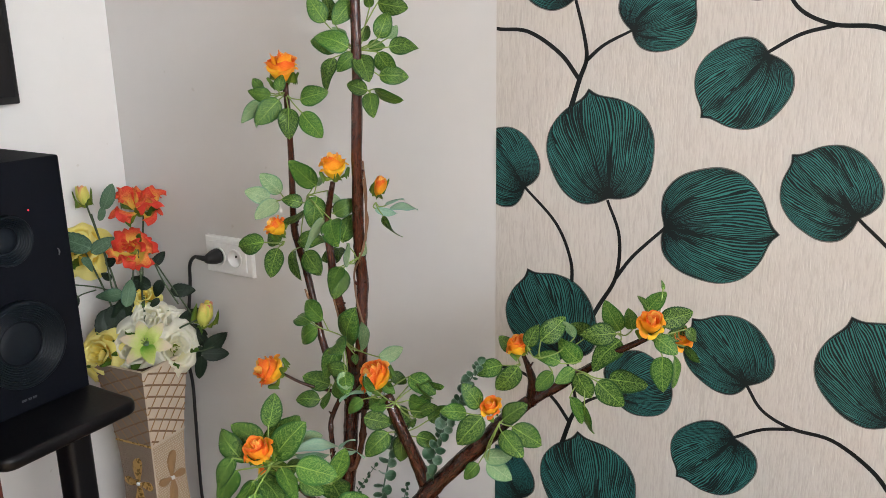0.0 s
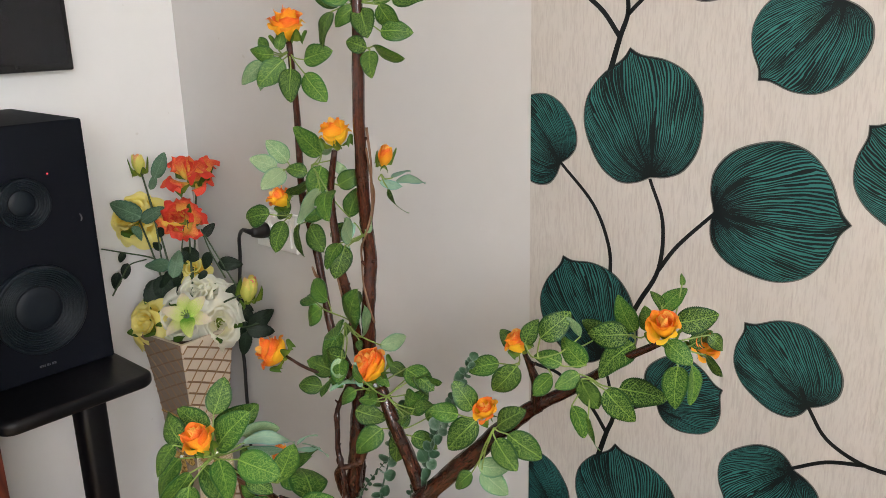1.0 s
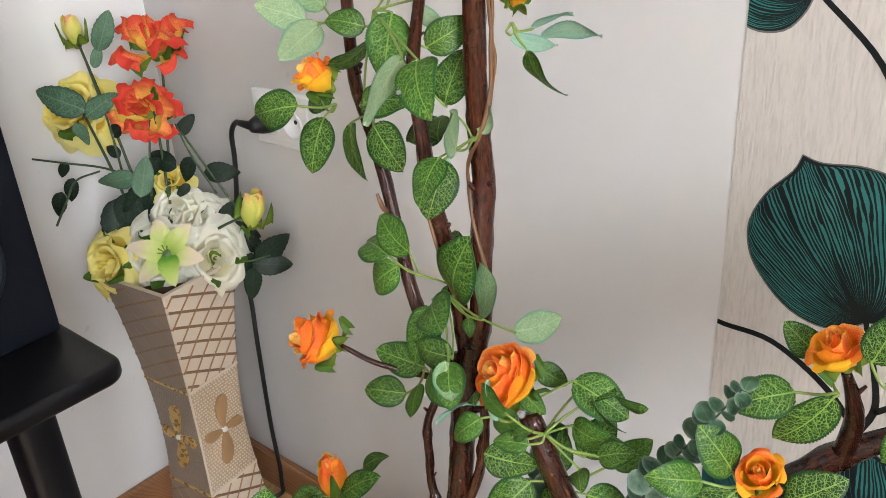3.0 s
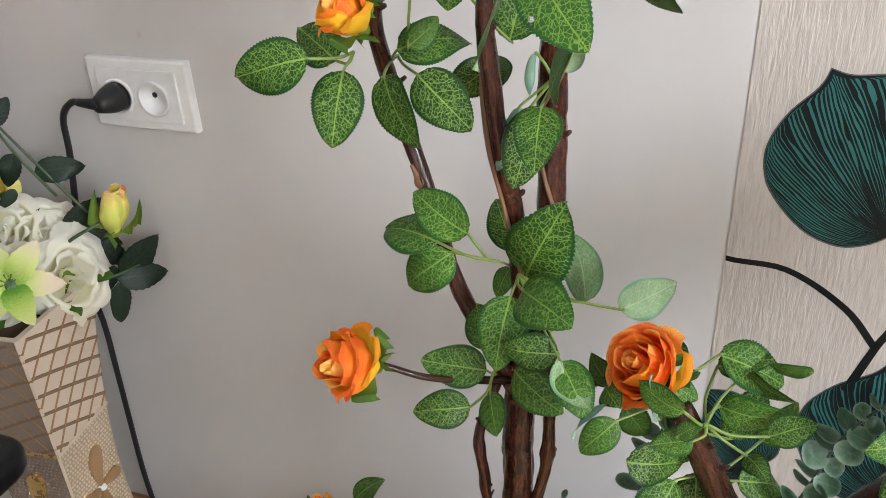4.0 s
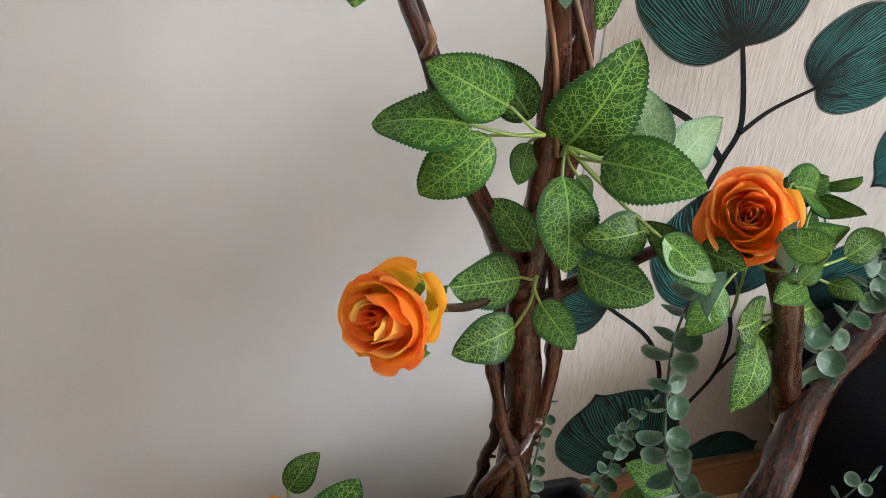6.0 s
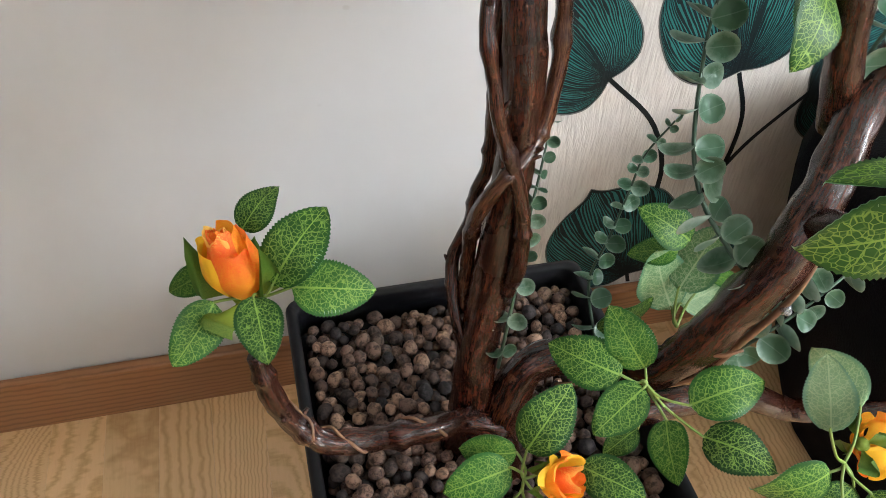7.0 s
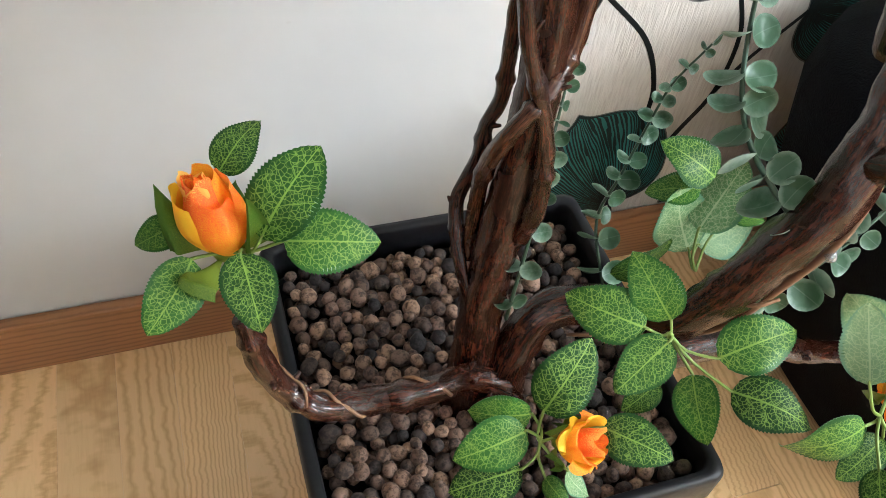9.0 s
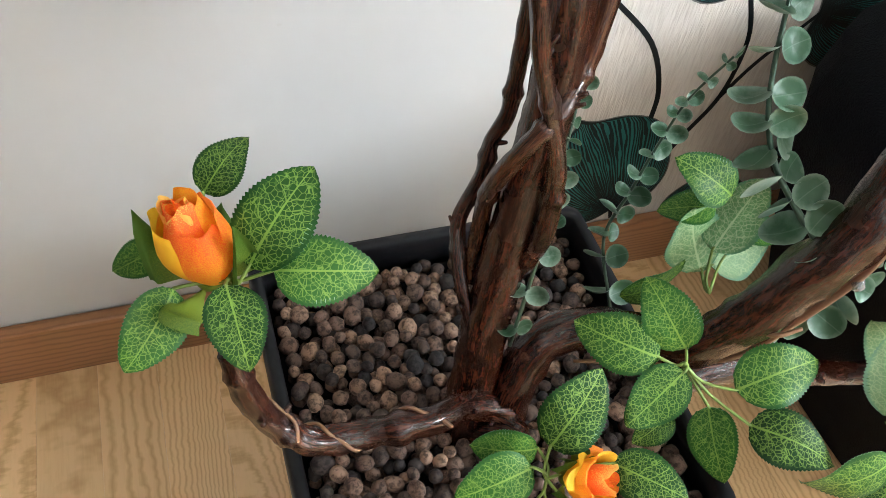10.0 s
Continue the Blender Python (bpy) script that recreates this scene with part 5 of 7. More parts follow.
def rose(centre, facing, radius, bloom=False, parent=None, kits=None, back=TREE_BACK, label="orange and yellow silk rose", seed=0, sepals=4, loose=5.0):
    """A silk rose whose mouth looks along facing."""
    rnd = random.Random(seed)
    heart, layers = (kits or ROSE_KITS)[bloom]
    z = Vector(facing).normalized()
    m = z.to_track_quat("Z", "Y").to_matrix().to_4x4()
    m = Matrix.Translation(Vector(centre) - z * radius * (0.62 if bloom else 0.8)) @ m @ Matrix.Rotation(rnd.uniform(0, 6), 4, "Z") @ Matrix.Diagonal((radius * (0.84 if bloom else 1.0), radius * (0.84 if bloom else 1.0), radius, 1))
    ob = new("rose", heart)
    ob.parent = parent or tree
    ob.matrix_parent_inverse = back
    ob.matrix_basis = m
    tagged(ob, label)
    for li, (*kinds, n) in enumerate(layers):
        start = rnd.uniform(0, 6)
        for k in range(n):
            tilt = rnd.uniform(-loose, loose) + (1.2 if bloom else 0.0) * li
            q = Matrix.Rotation(start + 2 * math.pi * k / n + rnd.uniform(-0.2, 0.2), 4, "Z") @ Matrix.Rotation(radians(tilt), 4, "Y")
            shared("petal", kinds[k % 2], q @ Matrix.Diagonal((1, 1, rnd.uniform(0.92, 1.06), 1)), ob)
    shared("calyx", CALYX, Matrix(), ob, "yellow-green calyx")
    for k in range(sepals):
        shared("sepal", LONG_SEPAL if k % 2 and not bloom else SEPAL_MESH, Matrix.Rotation(2 * math.pi * k / sepals + rnd.uniform(-0.3, 0.3), 4, "Z") @ Matrix.Rotation(radians(rnd.uniform(0, 14 if k % 2 and not bloom else 30)), 4, "Y"), ob)
    return ob


rose((-0.261, -0.297, 1.322), (0.05, -0.1, 1.0), 0.031, "half", seed=1, loose=9)
rose((-0.156, -0.301, 1.159), (-0.05, -0.15, 1.0), 0.027, "half", seed=2, loose=9)
rose((-0.095, -0.255, 1.124), (0.45, -0.15, 0.85), 0.019, seed=3)
rose((-0.263, -0.333, 1.050), (-0.55, -0.40, 0.72), 0.0215, "half", seed=4, loose=10)
rose((-0.270, -0.368, 0.788), (-0.66, -0.58, 0.48), 0.0290, True, seed=5)
rose((-0.047, -0.349, 0.816), (-0.46, -0.62, 0.62), 0.0290, True, seed=6)
rose((0.193, -0.293, 0.900), (-0.35, -0.35, 0.9), 0.0205, "half", seed=7, loose=7)
rose((0.163, -0.330, 0.803), (-0.05, -0.55, 0.84), 0.0190, "half", seed=8, loose=8)
rose((-0.006, -0.674, 0.844), (-0.25, -0.35, 0.9), 0.0235, "half", seed=9, loose=9)
rose((0.397, -0.281, 0.968), (0.12, -0.52, 0.84), 0.0220, "half", seed=10, loose=9)
rose((0.424, -0.225, 0.935), (0.55, -0.35, 0.60), 0.0200, "half", seed=11, loose=8)
rose((-0.352, -0.313, 0.524), (-0.20, 0.06, 1.0), 0.0310, seed=12, loose=3)
rose((-0.148, -0.436, 0.388), (0.58, -0.48, 0.60), 0.0215, "half", seed=13, loose=5)
rose((0.087, -0.466, 0.401), (0.88, 0.04, -0.48), 0.0225, "half", seed=14, loose=6)

# ---- eucalyptus sprigs ----
def waxy(name, heart, edge, gloss):
    """Round waxy leaf: green in the middle, powdery and pale towards the rim, with faint veins."""
    m, t, b = nodes_of(name, 0.45)
    b.inputs["Specular IOR Level"].default_value = gloss
    c = t.nodes.new("ShaderNodeUVMap")
    info = t.nodes.new("ShaderNodeObjectInfo")
    sp = t.nodes.new("ShaderNodeSeparateXYZ")
    t.links.new(c.outputs[0], sp.inputs[0])
    o = coords(t, "UV", (1, 1, 1))
    cloud = noise_of(t, o, 3.0, 4, 0.6)
    across, along = maths(t, "DIVIDE", sp.outputs[0], 0.44), maths(t, "DIVIDE", maths(t, "SUBTRACT", sp.outputs[1], 0.5), 0.5)
    reach = maths(t, "SQRT", maths(t, "ADD", maths(t, "MULTIPLY", across, across), maths(t, "MULTIPLY", along, along)))
    far = maths(t, "ADD", maths(t, "MULTIPLY", maths(t, "SUBTRACT", maths(t, "POWER", reach, 3.0), 0.5), 0.7), cloud)
    rimmed = maths(t, "ADD", far, maths(t, "MULTIPLY", maths(t, "SUBTRACT", info.outputs["Random"], 0.5), 0.45))
    col = ramp(t, rimmed, [(0.25, heart), (0.85, edge)])
    vein = maths(t, "LESS_THAN", maths(t, "ABSOLUTE", sp.outputs[0]), 0.014)
    col = mixed(t, col, edge, maths(t, "MULTIPLY", vein, 0.25))
    t.links.new(col, b.inputs["Base Color"])
    bumped(t, b, cloud, 0.3, 0.001)
    return through_light(m, t, b, col, 0.25)


EUCA = waxy("grey_green_eucalyptus", (0.040, 0.105, 0.050), (0.200, 0.290, 0.215), 0.45)
EUCA_PALE = waxy("pale_eucalyptus_underside", (0.15, 0.26, 0.20), (0.38, 0.49, 0.43), 0.35)
EUCA_STEM = painted("dark_green_plastic_stem", (0.035, 0.075, 0.045), 0.4, 0.2, 90, 20, 0.1)


def round_leaf(name, seed):
    rnd = random.Random(seed)
    bm = bmesh.new()
    uv = bm.loops.layers.uv.new("UVMap")
    for sheet in (1, 0):
        rings = []
        for i in range(5):
            r = i / 4
            ring = []
            for k in range(16):
                a = 2 * math.pi * k / 16
                x, y = 0.44 * r * math.sin(a), 0.5 + 0.5 * r * -math.cos(a) * (1.0 if math.cos(a) > 0 else 0.92)
                z = 0.15 * r * r + 0.06 * math.sin(2 * a + seed) * r - 0.16 * y * y
                ring.append(bm.verts.new((x, y, z - 0.012 * (1 - sheet))))
            rings.append(ring)
        for p, q in zip(rings, rings[1:]):
            for k in range(16):
                e = (k + 1) % 16
                quad = (p[k], q[k], q[e], p[e])
                if len({v.co.to_tuple(6) for v in quad}) < 3:
                    continue
                f = bm.faces.new(quad if sheet else quad[::-1])
                f.material_index = 1 - sheet
                for loop in f.loops:
                    loop[uv].uv = (loop.vert.co.x, loop.vert.co.y)
    me = bpy.data.meshes.new(name)
    bm.to_mesh(me)
    bm.free()
    for p in me.polygons:
        p.use_smooth = True
    me.materials.append(EUCA)
    me.materials.append(EUCA_PALE)
    return me


ROUND_MESHES = [round_leaf("round_leaf", s) for s in range(3)]


def sprig(points, pairs, big, small, seed, thick=0.0012, even=False):
    """A eucalyptus sprig: a thin stem with pairs of round leaves."""
    rnd = random.Random(seed)
    st = wpart("sprig_stem", tube(points, [thick * 1.3, thick, thick * 0.6], 6, 6), EUCA_STEM, tree, "thin dark green sprig stem")
    line = spline(points, 12)
    a = rnd.uniform(0, 3)
    for k in range(pairs):
        f = (k + 0.6) / pairs
        i = min(int(f * (len(line) - 1)), len(line) - 2)
        p, way = line[i], (line[i + 1] - line[max(i - 1, 0)]).normalized()
        # pairs stand across one another: one leaf opens to the room, its partner is folded along the stem
        a += math.pi / 2 + rnd.uniform(-0.35, 0.35)
        room = Vector((-0.15 + 0.35 * math.sin(a), -0.75, 0.55 + 0.3 * math.cos(a))).normalized()
        out = way.cross(room).normalized()
        if out.x < 0:
            out = -out
        size = big + (small - big) * f
        for d, flat in ((out, even or k % 4 != 3), (-out, k % 4 == 2 and not even)):
            y = (d + way * rnd.uniform(0.05, 0.6) + room * rnd.uniform(-0.25, 0.25)).normalized()
            n = room + d * rnd.uniform(-0.3, 0.3) if flat else way + room * rnd.uniform(-0.35, 0.35)
            leaf(p, p + y * size * rnd.uniform(0.66, 1.0), n, None, None, ROUND_MESHES, None, "round_leaf")
    leaf(line[-1], line[-1] + (line[-1] - line[-3]).normalized() * small, line[-1] - line[-2] + Vector((0.3, -0.5, 0)), None, None, ROUND_MESHES, None, "round_leaf")


sprig([(-0.060, -0.300, 0.36), (-0.058, -0.262, 0.397), (-0.047, -0.258, 0.444), (-0.042, -0.262, 0.497), (-0.046, -0.276, 0.545), (-0.034, -0.284, 0.581)], 12, 0.026, 0.010, 2, 0.0012, True)
sprig([(-0.165, -0.338, 0.40), (-0.153, -0.323, 0.488), (-0.143, -0.304, 0.529), (-0.133, -0.288, 0.556), (-0.120, -0.265, 0.585)], 12, 0.020, 0.009, 3)
sprig([(0.000, -0.375, 0.405), (0.025, -0.386, 0.450), (0.060, -0.380, 0.470), (0.105, -0.365, 0.490), (0.14, -0.36, 0.53)], 11, 0.031, 0.018, 4)
sprig([(0.045, -0.340, 0.645), (0.071, -0.341, 0.726), (0.088, -0.330, 0.771), (0.120, -0.336, 0.830), (0.146, -0.338, 0.879)], 18, 0.029, 0.015, 5)
sprig([(-0.006, -0.396, 0.515), (-0.028, -0.374, 0.541), (-0.042, -0.353, 0.564), (-0.050, -0.337, 0.596), (-0.049, -0.319, 0.641), (-0.045, -0.307, 0.681), (-0.034, -0.300, 0.725)], 13, 0.030, 0.024, 1, 0.0016, True)

# ---- leaves: base, tip, facing, twig node ----
# leaves round the top of the upright branch
node = (-0.114, -0.283, 1.356)
leaf((-0.123, -0.288, 1.359), (-0.175, -0.312, 1.380), (0.52, -0.72, 0.46), node)
leaf((-0.157, -0.272, 1.357), (-0.199, -0.293, 1.372), (0.48, -0.86, 0.17), node)
leaf((-0.112, -0.289, 1.348), (-0.135, -0.308, 1.322), (0.54, -0.83, 0.15), node)
leaf((-0.110, -0.278, 1.348), (-0.079, -0.294, 1.306), (0.49, -0.65, 0.59), node)
leaf((-0.109, -0.254, 1.362), (-0.084, -0.239, 1.359), (0.47, -0.87, -0.16), node)
leaf((-0.078, -0.270, 1.351), (-0.057, -0.250, 1.309), (0.27, -0.92, -0.30), node)
leaf((-0.076, -0.271, 1.314), (-0.034, -0.247, 1.313), (0.47, -0.80, 0.38), node)
leaf((-0.064, -0.258, 1.359), (-0.024, -0.229, 1.360), (0.54, -0.72, 0.44), node)
leaf((-0.140, -0.307, 1.343), (-0.145, -0.332, 1.296), (-0.13, -0.87, 0.48), node)
leaf((-0.164, -0.295, 1.399), (-0.186, -0.308, 1.439), (0.64, -0.76, 0.11), node)
leaf((-0.164, -0.274, 1.402), (-0.180, -0.271, 1.442), (0.37, -0.90, 0.22), node)
leaf((-0.125, -0.273, 1.432), (-0.141, -0.303, 1.396), (0.64, -0.70, 0.31), node)
leaf((-0.091, -0.247, 1.429), (-0.047, -0.223, 1.420), (0.37, -0.84, -0.41), node)
leaf((-0.081, -0.264, 1.373), (-0.069, -0.248, 1.415), (0.78, -0.63, 0.01), node)
leaf((-0.102, -0.255, 1.421), (-0.098, -0.264, 1.444), (0.62, -0.70, -0.36), node)
leaf((-0.121, -0.253, 1.368), (-0.119, -0.238, 1.394), (0.49, -0.76, 0.42), node)
leaf((-0.149, -0.262, 1.373), (-0.175, -0.261, 1.389), (-0.26, 0.83, -0.50), node)
leaf((-0.083, -0.235, 1.372), (-0.077, -0.213, 1.391), (-0.43, 0.66, -0.62), node)
# three leaves lower on it
node = (-0.086, -0.287, 1.291)
leaf((-0.087, -0.289, 1.291), (-0.122, -0.300, 1.302), (0.33, -0.94, 0.08), node)
leaf((-0.085, -0.286, 1.287), (-0.070, -0.302, 1.251), (0.33, -0.80, 0.50), node)
leaf((-0.079, -0.284, 1.293), (-0.032, -0.269, 1.273), (-0.11, -0.63, -0.77), node)
# leaves above
node = (-0.106, -0.281, 1.485)
leaf((-0.100, -0.276, 1.467), (-0.051, -0.253, 1.449), (0.51, -0.79, 0.35), node)
leaf((-0.111, -0.292, 1.471), (-0.153, -0.322, 1.493), (0.38, -0.82, -0.43), node)
leaf((-0.114, -0.279, 1.494), (-0.138, -0.295, 1.544), (0.60, -0.80, 0.03), node)
leaf((-0.096, -0.272, 1.497), (-0.062, -0.249, 1.543), (0.72, -0.67, -0.20), node)
leaf((-0.107, -0.279, 1.510), (-0.097, -0.243, 1.580), (0.38, -0.84, 0.38), node)
# leaves under the topmost rose
node = (-0.252, -0.303, 1.286)
leaf((-0.271, -0.318, 1.280), (-0.301, -0.344, 1.286), (0.65, -0.75, -0.15), node)
leaf((-0.299, -0.307, 1.287), (-0.319, -0.312, 1.307), (0.40, -0.90, 0.15), node)
leaf((-0.289, -0.325, 1.267), (-0.304, -0.362, 1.237), (-0.94, 0.14, 0.31), node)
leaf((-0.263, -0.307, 1.272), (-0.289, -0.341, 1.232), (0.66, -0.72, 0.19), node)
leaf((-0.240, -0.311, 1.259), (-0.228, -0.327, 1.209), (0.66, -0.65, 0.37), node)
leaf((-0.219, -0.301, 1.251), (-0.188, -0.288, 1.208), (0.38, -0.92, -0.02), node)
leaf((-0.227, -0.294, 1.272), (-0.180, -0.276, 1.286), (0.27, -0.93, 0.26), node)
leaf((-0.241, -0.331, 1.288), (-0.241, -0.322, 1.317), (0.58, -0.78, 0.25), node)
leaf((-0.289, -0.307, 1.268), (-0.307, -0.330, 1.227), (-0.86, -0.18, 0.47), node)
# pale trio on the side branch
node = (-0.271, -0.300, 1.098)
leaf((-0.296, -0.311, 1.095), (-0.326, -0.343, 1.113), (-0.74, 0.67, -0.04), node)
leaf((-0.279, -0.301, 1.105), (-0.309, -0.318, 1.141), (-0.51, 0.86, -0.02), node)
leaf((-0.282, -0.307, 1.092), (-0.315, -0.333, 1.060), (-0.71, 0.68, 0.17), node)
# leaves between the upright branches
node = (-0.220, -0.298, 1.106)
leaf((-0.226, -0.304, 1.093), (-0.258, -0.323, 1.101), (0.54, -0.74, 0.40), node)
leaf((-0.208, -0.287, 1.122), (-0.253, -0.302, 1.166), (0.30, -0.95, -0.01), node)
leaf((-0.202, -0.294, 1.105), (-0.197, -0.317, 1.052), (0.61, -0.70, 0.36), node)
leaf((-0.219, -0.308, 1.083), (-0.254, -0.330, 1.052), (0.68, -0.10, -0.72), node)
leaf((-0.189, -0.280, 1.114), (-0.171, -0.266, 1.087), (-0.82, -0.03, -0.57), node)
leaf((-0.224, -0.272, 1.120), (-0.211, -0.260, 1.132), (-0.69, 0.72, 0.03), node)
leaf((-0.173, -0.286, 1.076), (-0.139, -0.263, 1.098), (0.51, -0.86, 0.08), node)
leaf((-0.147, -0.345, 1.083), (-0.158, -0.381, 1.033), (-1.0, -0.10, 0.20), node)
leaf((-0.134, -0.341, 1.080), (-0.096, -0.379, 1.050), (0.12, -0.85, 0.50), node)
leaf((-0.169, -0.270, 1.021), (-0.160, -0.249, 1.069), (0.21, -0.91, 0.35), node)
leaf((-0.230, -0.311, 1.025), (-0.212, -0.295, 1.042), (0.60, -0.79, 0.12), node)
# hanging pale leaves
node = (-0.137, -0.272, 0.996)
leaf((-0.148, -0.278, 1.016), (-0.150, -0.290, 0.987), (-0.99, 0.15, 0.02), node, meshes=MINT_MESHES)
leaf((-0.158, -0.283, 0.978), (-0.167, -0.306, 0.936), (0.36, 0.78, -0.51), node, meshes=MINT_MESHES)
leaf((-0.187, -0.253, 0.999), (-0.221, -0.269, 0.975), (0.38, -0.92, 0.07))
# leaves beside the side rose
node = (-0.102, -0.257, 1.097)
leaf((-0.101, -0.262, 1.088), (-0.063, -0.249, 1.077), (-0.40, 0.64, -0.66), node, meshes=MINT_MESHES)
leaf((-0.088, -0.249, 1.091), (-0.053, -0.242, 1.106), (-0.42, 0.49, 0.76), node, meshes=MINT_MESHES)
leaf((-0.082, -0.246, 1.084), (-0.034, -0.227, 1.091), (-0.35, 0.60, 0.72), node, meshes=MINT_MESHES)
leaf((-0.085, -0.260, 1.076), (-0.057, -0.250, 1.036), (-0.38, -0.80, -0.46), node)
# leaves at the small rose
node = (-0.275, -0.304, 1.017)
leaf((-0.295, -0.335, 1.020), (-0.350, -0.349, 1.007), (-0.07, -0.88, 0.46), node)
leaf((-0.277, -0.319, 1.008), (-0.282, -0.341, 0.957), (0.20, -0.88, 0.43), node)
leaf((-0.289, -0.305, 1.010), (-0.329, -0.281, 1.026), (-0.09, -0.66, 0.74), node)
# pair below the small rose
node = (-0.260, -0.260, 1.003)
leaf((-0.249, -0.313, 1.004), (-0.220, -0.329, 0.957), (-0.47, -0.80, 0.36), node)
leaf((-0.227, -0.305, 1.004), (-0.185, -0.313, 0.968), (-0.14, -0.85, 0.50), node)
leaf((-0.240, -0.307, 1.021), (-0.193, -0.282, 1.026), (-0.10, -0.80, 0.60), node)
leaf((-0.173, -0.277, 0.989), (-0.188, -0.252, 1.007), (-0.10, -0.61, 0.78))
# leaves on the right of the upright branch
node = (-0.135, -0.271, 0.997)
leaf((-0.147, -0.301, 0.983), (-0.151, -0.324, 0.932), (0.72, -0.61, 0.33), node)
leaf((-0.133, -0.323, 0.994), (-0.129, -0.361, 0.966), (0.10, -0.86, 0.49), node)
leaf((-0.132, -0.301, 0.994), (-0.112, -0.328, 1.037), (-0.55, -0.62, 0.40), node)
leaf((-0.132, -0.269, 1.001), (-0.117, -0.265, 1.027), (0.11, 0.97, -0.20), node)
# trio on the left branch
node = (-0.173, -0.316, 0.867)
leaf((-0.215, -0.313, 0.875), (-0.271, -0.293, 0.875), (-0.02, -0.54, 0.84), node)
leaf((-0.192, -0.307, 0.882), (-0.239, -0.300, 0.909), (-0.02, -0.96, 0.27), node)
leaf((-0.204, -0.312, 0.867), (-0.246, -0.313, 0.830), (0.22, -0.89, 0.41), node)
leaf((-0.164, -0.268, 0.851), (-0.189, -0.245, 0.884), (-0.20, -0.86, 0.48))
leaf((-0.167, -0.276, 0.839), (-0.176, -0.289, 0.816), (-0.33, -0.75, 0.58), node)
# leaves round the fork
node = (-0.153, -0.305, 0.851)
leaf((-0.150, -0.293, 0.843), (-0.121, -0.317, 0.914), (0.03, -0.90, 0.44), node)
leaf((-0.143, -0.333, 0.856), (-0.099, -0.376, 0.861), (0.00, -0.79, 0.62), node)
leaf((-0.157, -0.313, 0.836), (-0.160, -0.351, 0.791), (0.15, -0.76, 0.63), node)
leaf((-0.174, -0.320, 0.786), (-0.193, -0.291, 0.810), (0.12, -0.58, 0.81))
leaf((-0.112, -0.346, 0.813), (-0.155, -0.352, 0.814), (0.13, -0.84, 0.53), node)
leaf((-0.099, -0.318, 0.843), (-0.113, -0.288, 0.884), (0.52, 0.63, -0.58), node)
leaf((-0.075, -0.304, 0.832), (-0.038, -0.278, 0.845), (0.05, 0.67, -0.74), node)
leaf((-0.148, -0.337, 0.784), (-0.105, -0.362, 0.771), (-0.37, -0.83, 0.42))
leaf((-0.108, -0.357, 0.815), (-0.082, -0.387, 0.792), (0.06, -0.58, 0.81), node)
leaf((-0.137, -0.291, 0.820), (-0.127, -0.301, 0.806), (0.22, -0.70, 0.67), node)
# trio on the trunk by the bloom
node = (-0.169, -0.323, 0.767)
leaf((-0.177, -0.315, 0.761), (-0.229, -0.329, 0.772), (0.10, -0.83, 0.55), node)
leaf((-0.185, -0.336, 0.738), (-0.229, -0.354, 0.737), (0.31, -0.79, 0.53), node)
leaf((-0.169, -0.333, 0.754), (-0.154, -0.363, 0.737), (-0.51, -0.60, 0.62), node)
# leaves beside the large bloom
node = (-0.036, -0.347, 0.788)
leaf((-0.001, -0.321, 0.817), (0.047, -0.310, 0.792), (0.48, -0.46, 0.75), node)
leaf((0.014, -0.328, 0.748), (0.033, -0.310, 0.789), (0.50, -0.85, 0.15), node)
leaf((-0.018, -0.325, 0.711), (-0.014, -0.310, 0.750), (0.82, -0.55, 0.14), node)
leaf((-0.045, -0.310, 0.809), (-0.019, -0.299, 0.792), (0.55, -0.73, 0.41), node)
leaf((-0.036, -0.346, 0.807), (-0.011, -0.349, 0.795), (0.21, -0.74, 0.64), node)
leaf((-0.060, -0.358, 0.791), (-0.094, -0.396, 0.788), (-0.64, 0.52, 0.57), node, meshes=MINT_MESHES)
leaf((-0.035, -0.380, 0.798), (-0.046, -0.386, 0.838), (-0.90, -0.32, -0.29), node, meshes=MINT_MESHES)
leaf((-0.064, -0.368, 0.780), (-0.088, -0.382, 0.755), (0.03, -0.89, 0.45), node)
leaf((-0.063, -0.344, 0.774), (-0.043, -0.341, 0.746), (0.47, -0.85, 0.24), node)
# twig of leaves over the lower branch
node = (0.004, -0.348, 0.728)
leaf((-0.054, -0.380, 0.754), (-0.012, -0.357, 0.742), (0.52, -0.78, 0.35))
leaf((-0.020, -0.358, 0.725), (-0.044, -0.395, 0.691), (0.46, -0.74, 0.50), node)
leaf((-0.005, -0.334, 0.714), (-0.004, -0.348, 0.667), (0.11, -0.95, 0.29), node)
leaf((0.024, -0.339, 0.719), (0.061, -0.319, 0.704), (0.55, -0.51, 0.66), node)
leaf((0.037, -0.320, 0.745), (0.062, -0.293, 0.765), (0.55, -0.77, 0.33), node)
# leaves left of the low bud
node = (0.151, -0.337, 0.793)
leaf((0.144, -0.335, 0.801), (0.122, -0.350, 0.843), (0.85, -0.44, 0.30), node)
leaf((0.148, -0.334, 0.785), (0.116, -0.361, 0.740), (0.29, -0.90, 0.33), node)
leaf((0.127, -0.347, 0.792), (0.096, -0.376, 0.801), (0.57, -0.40, 0.72), node)
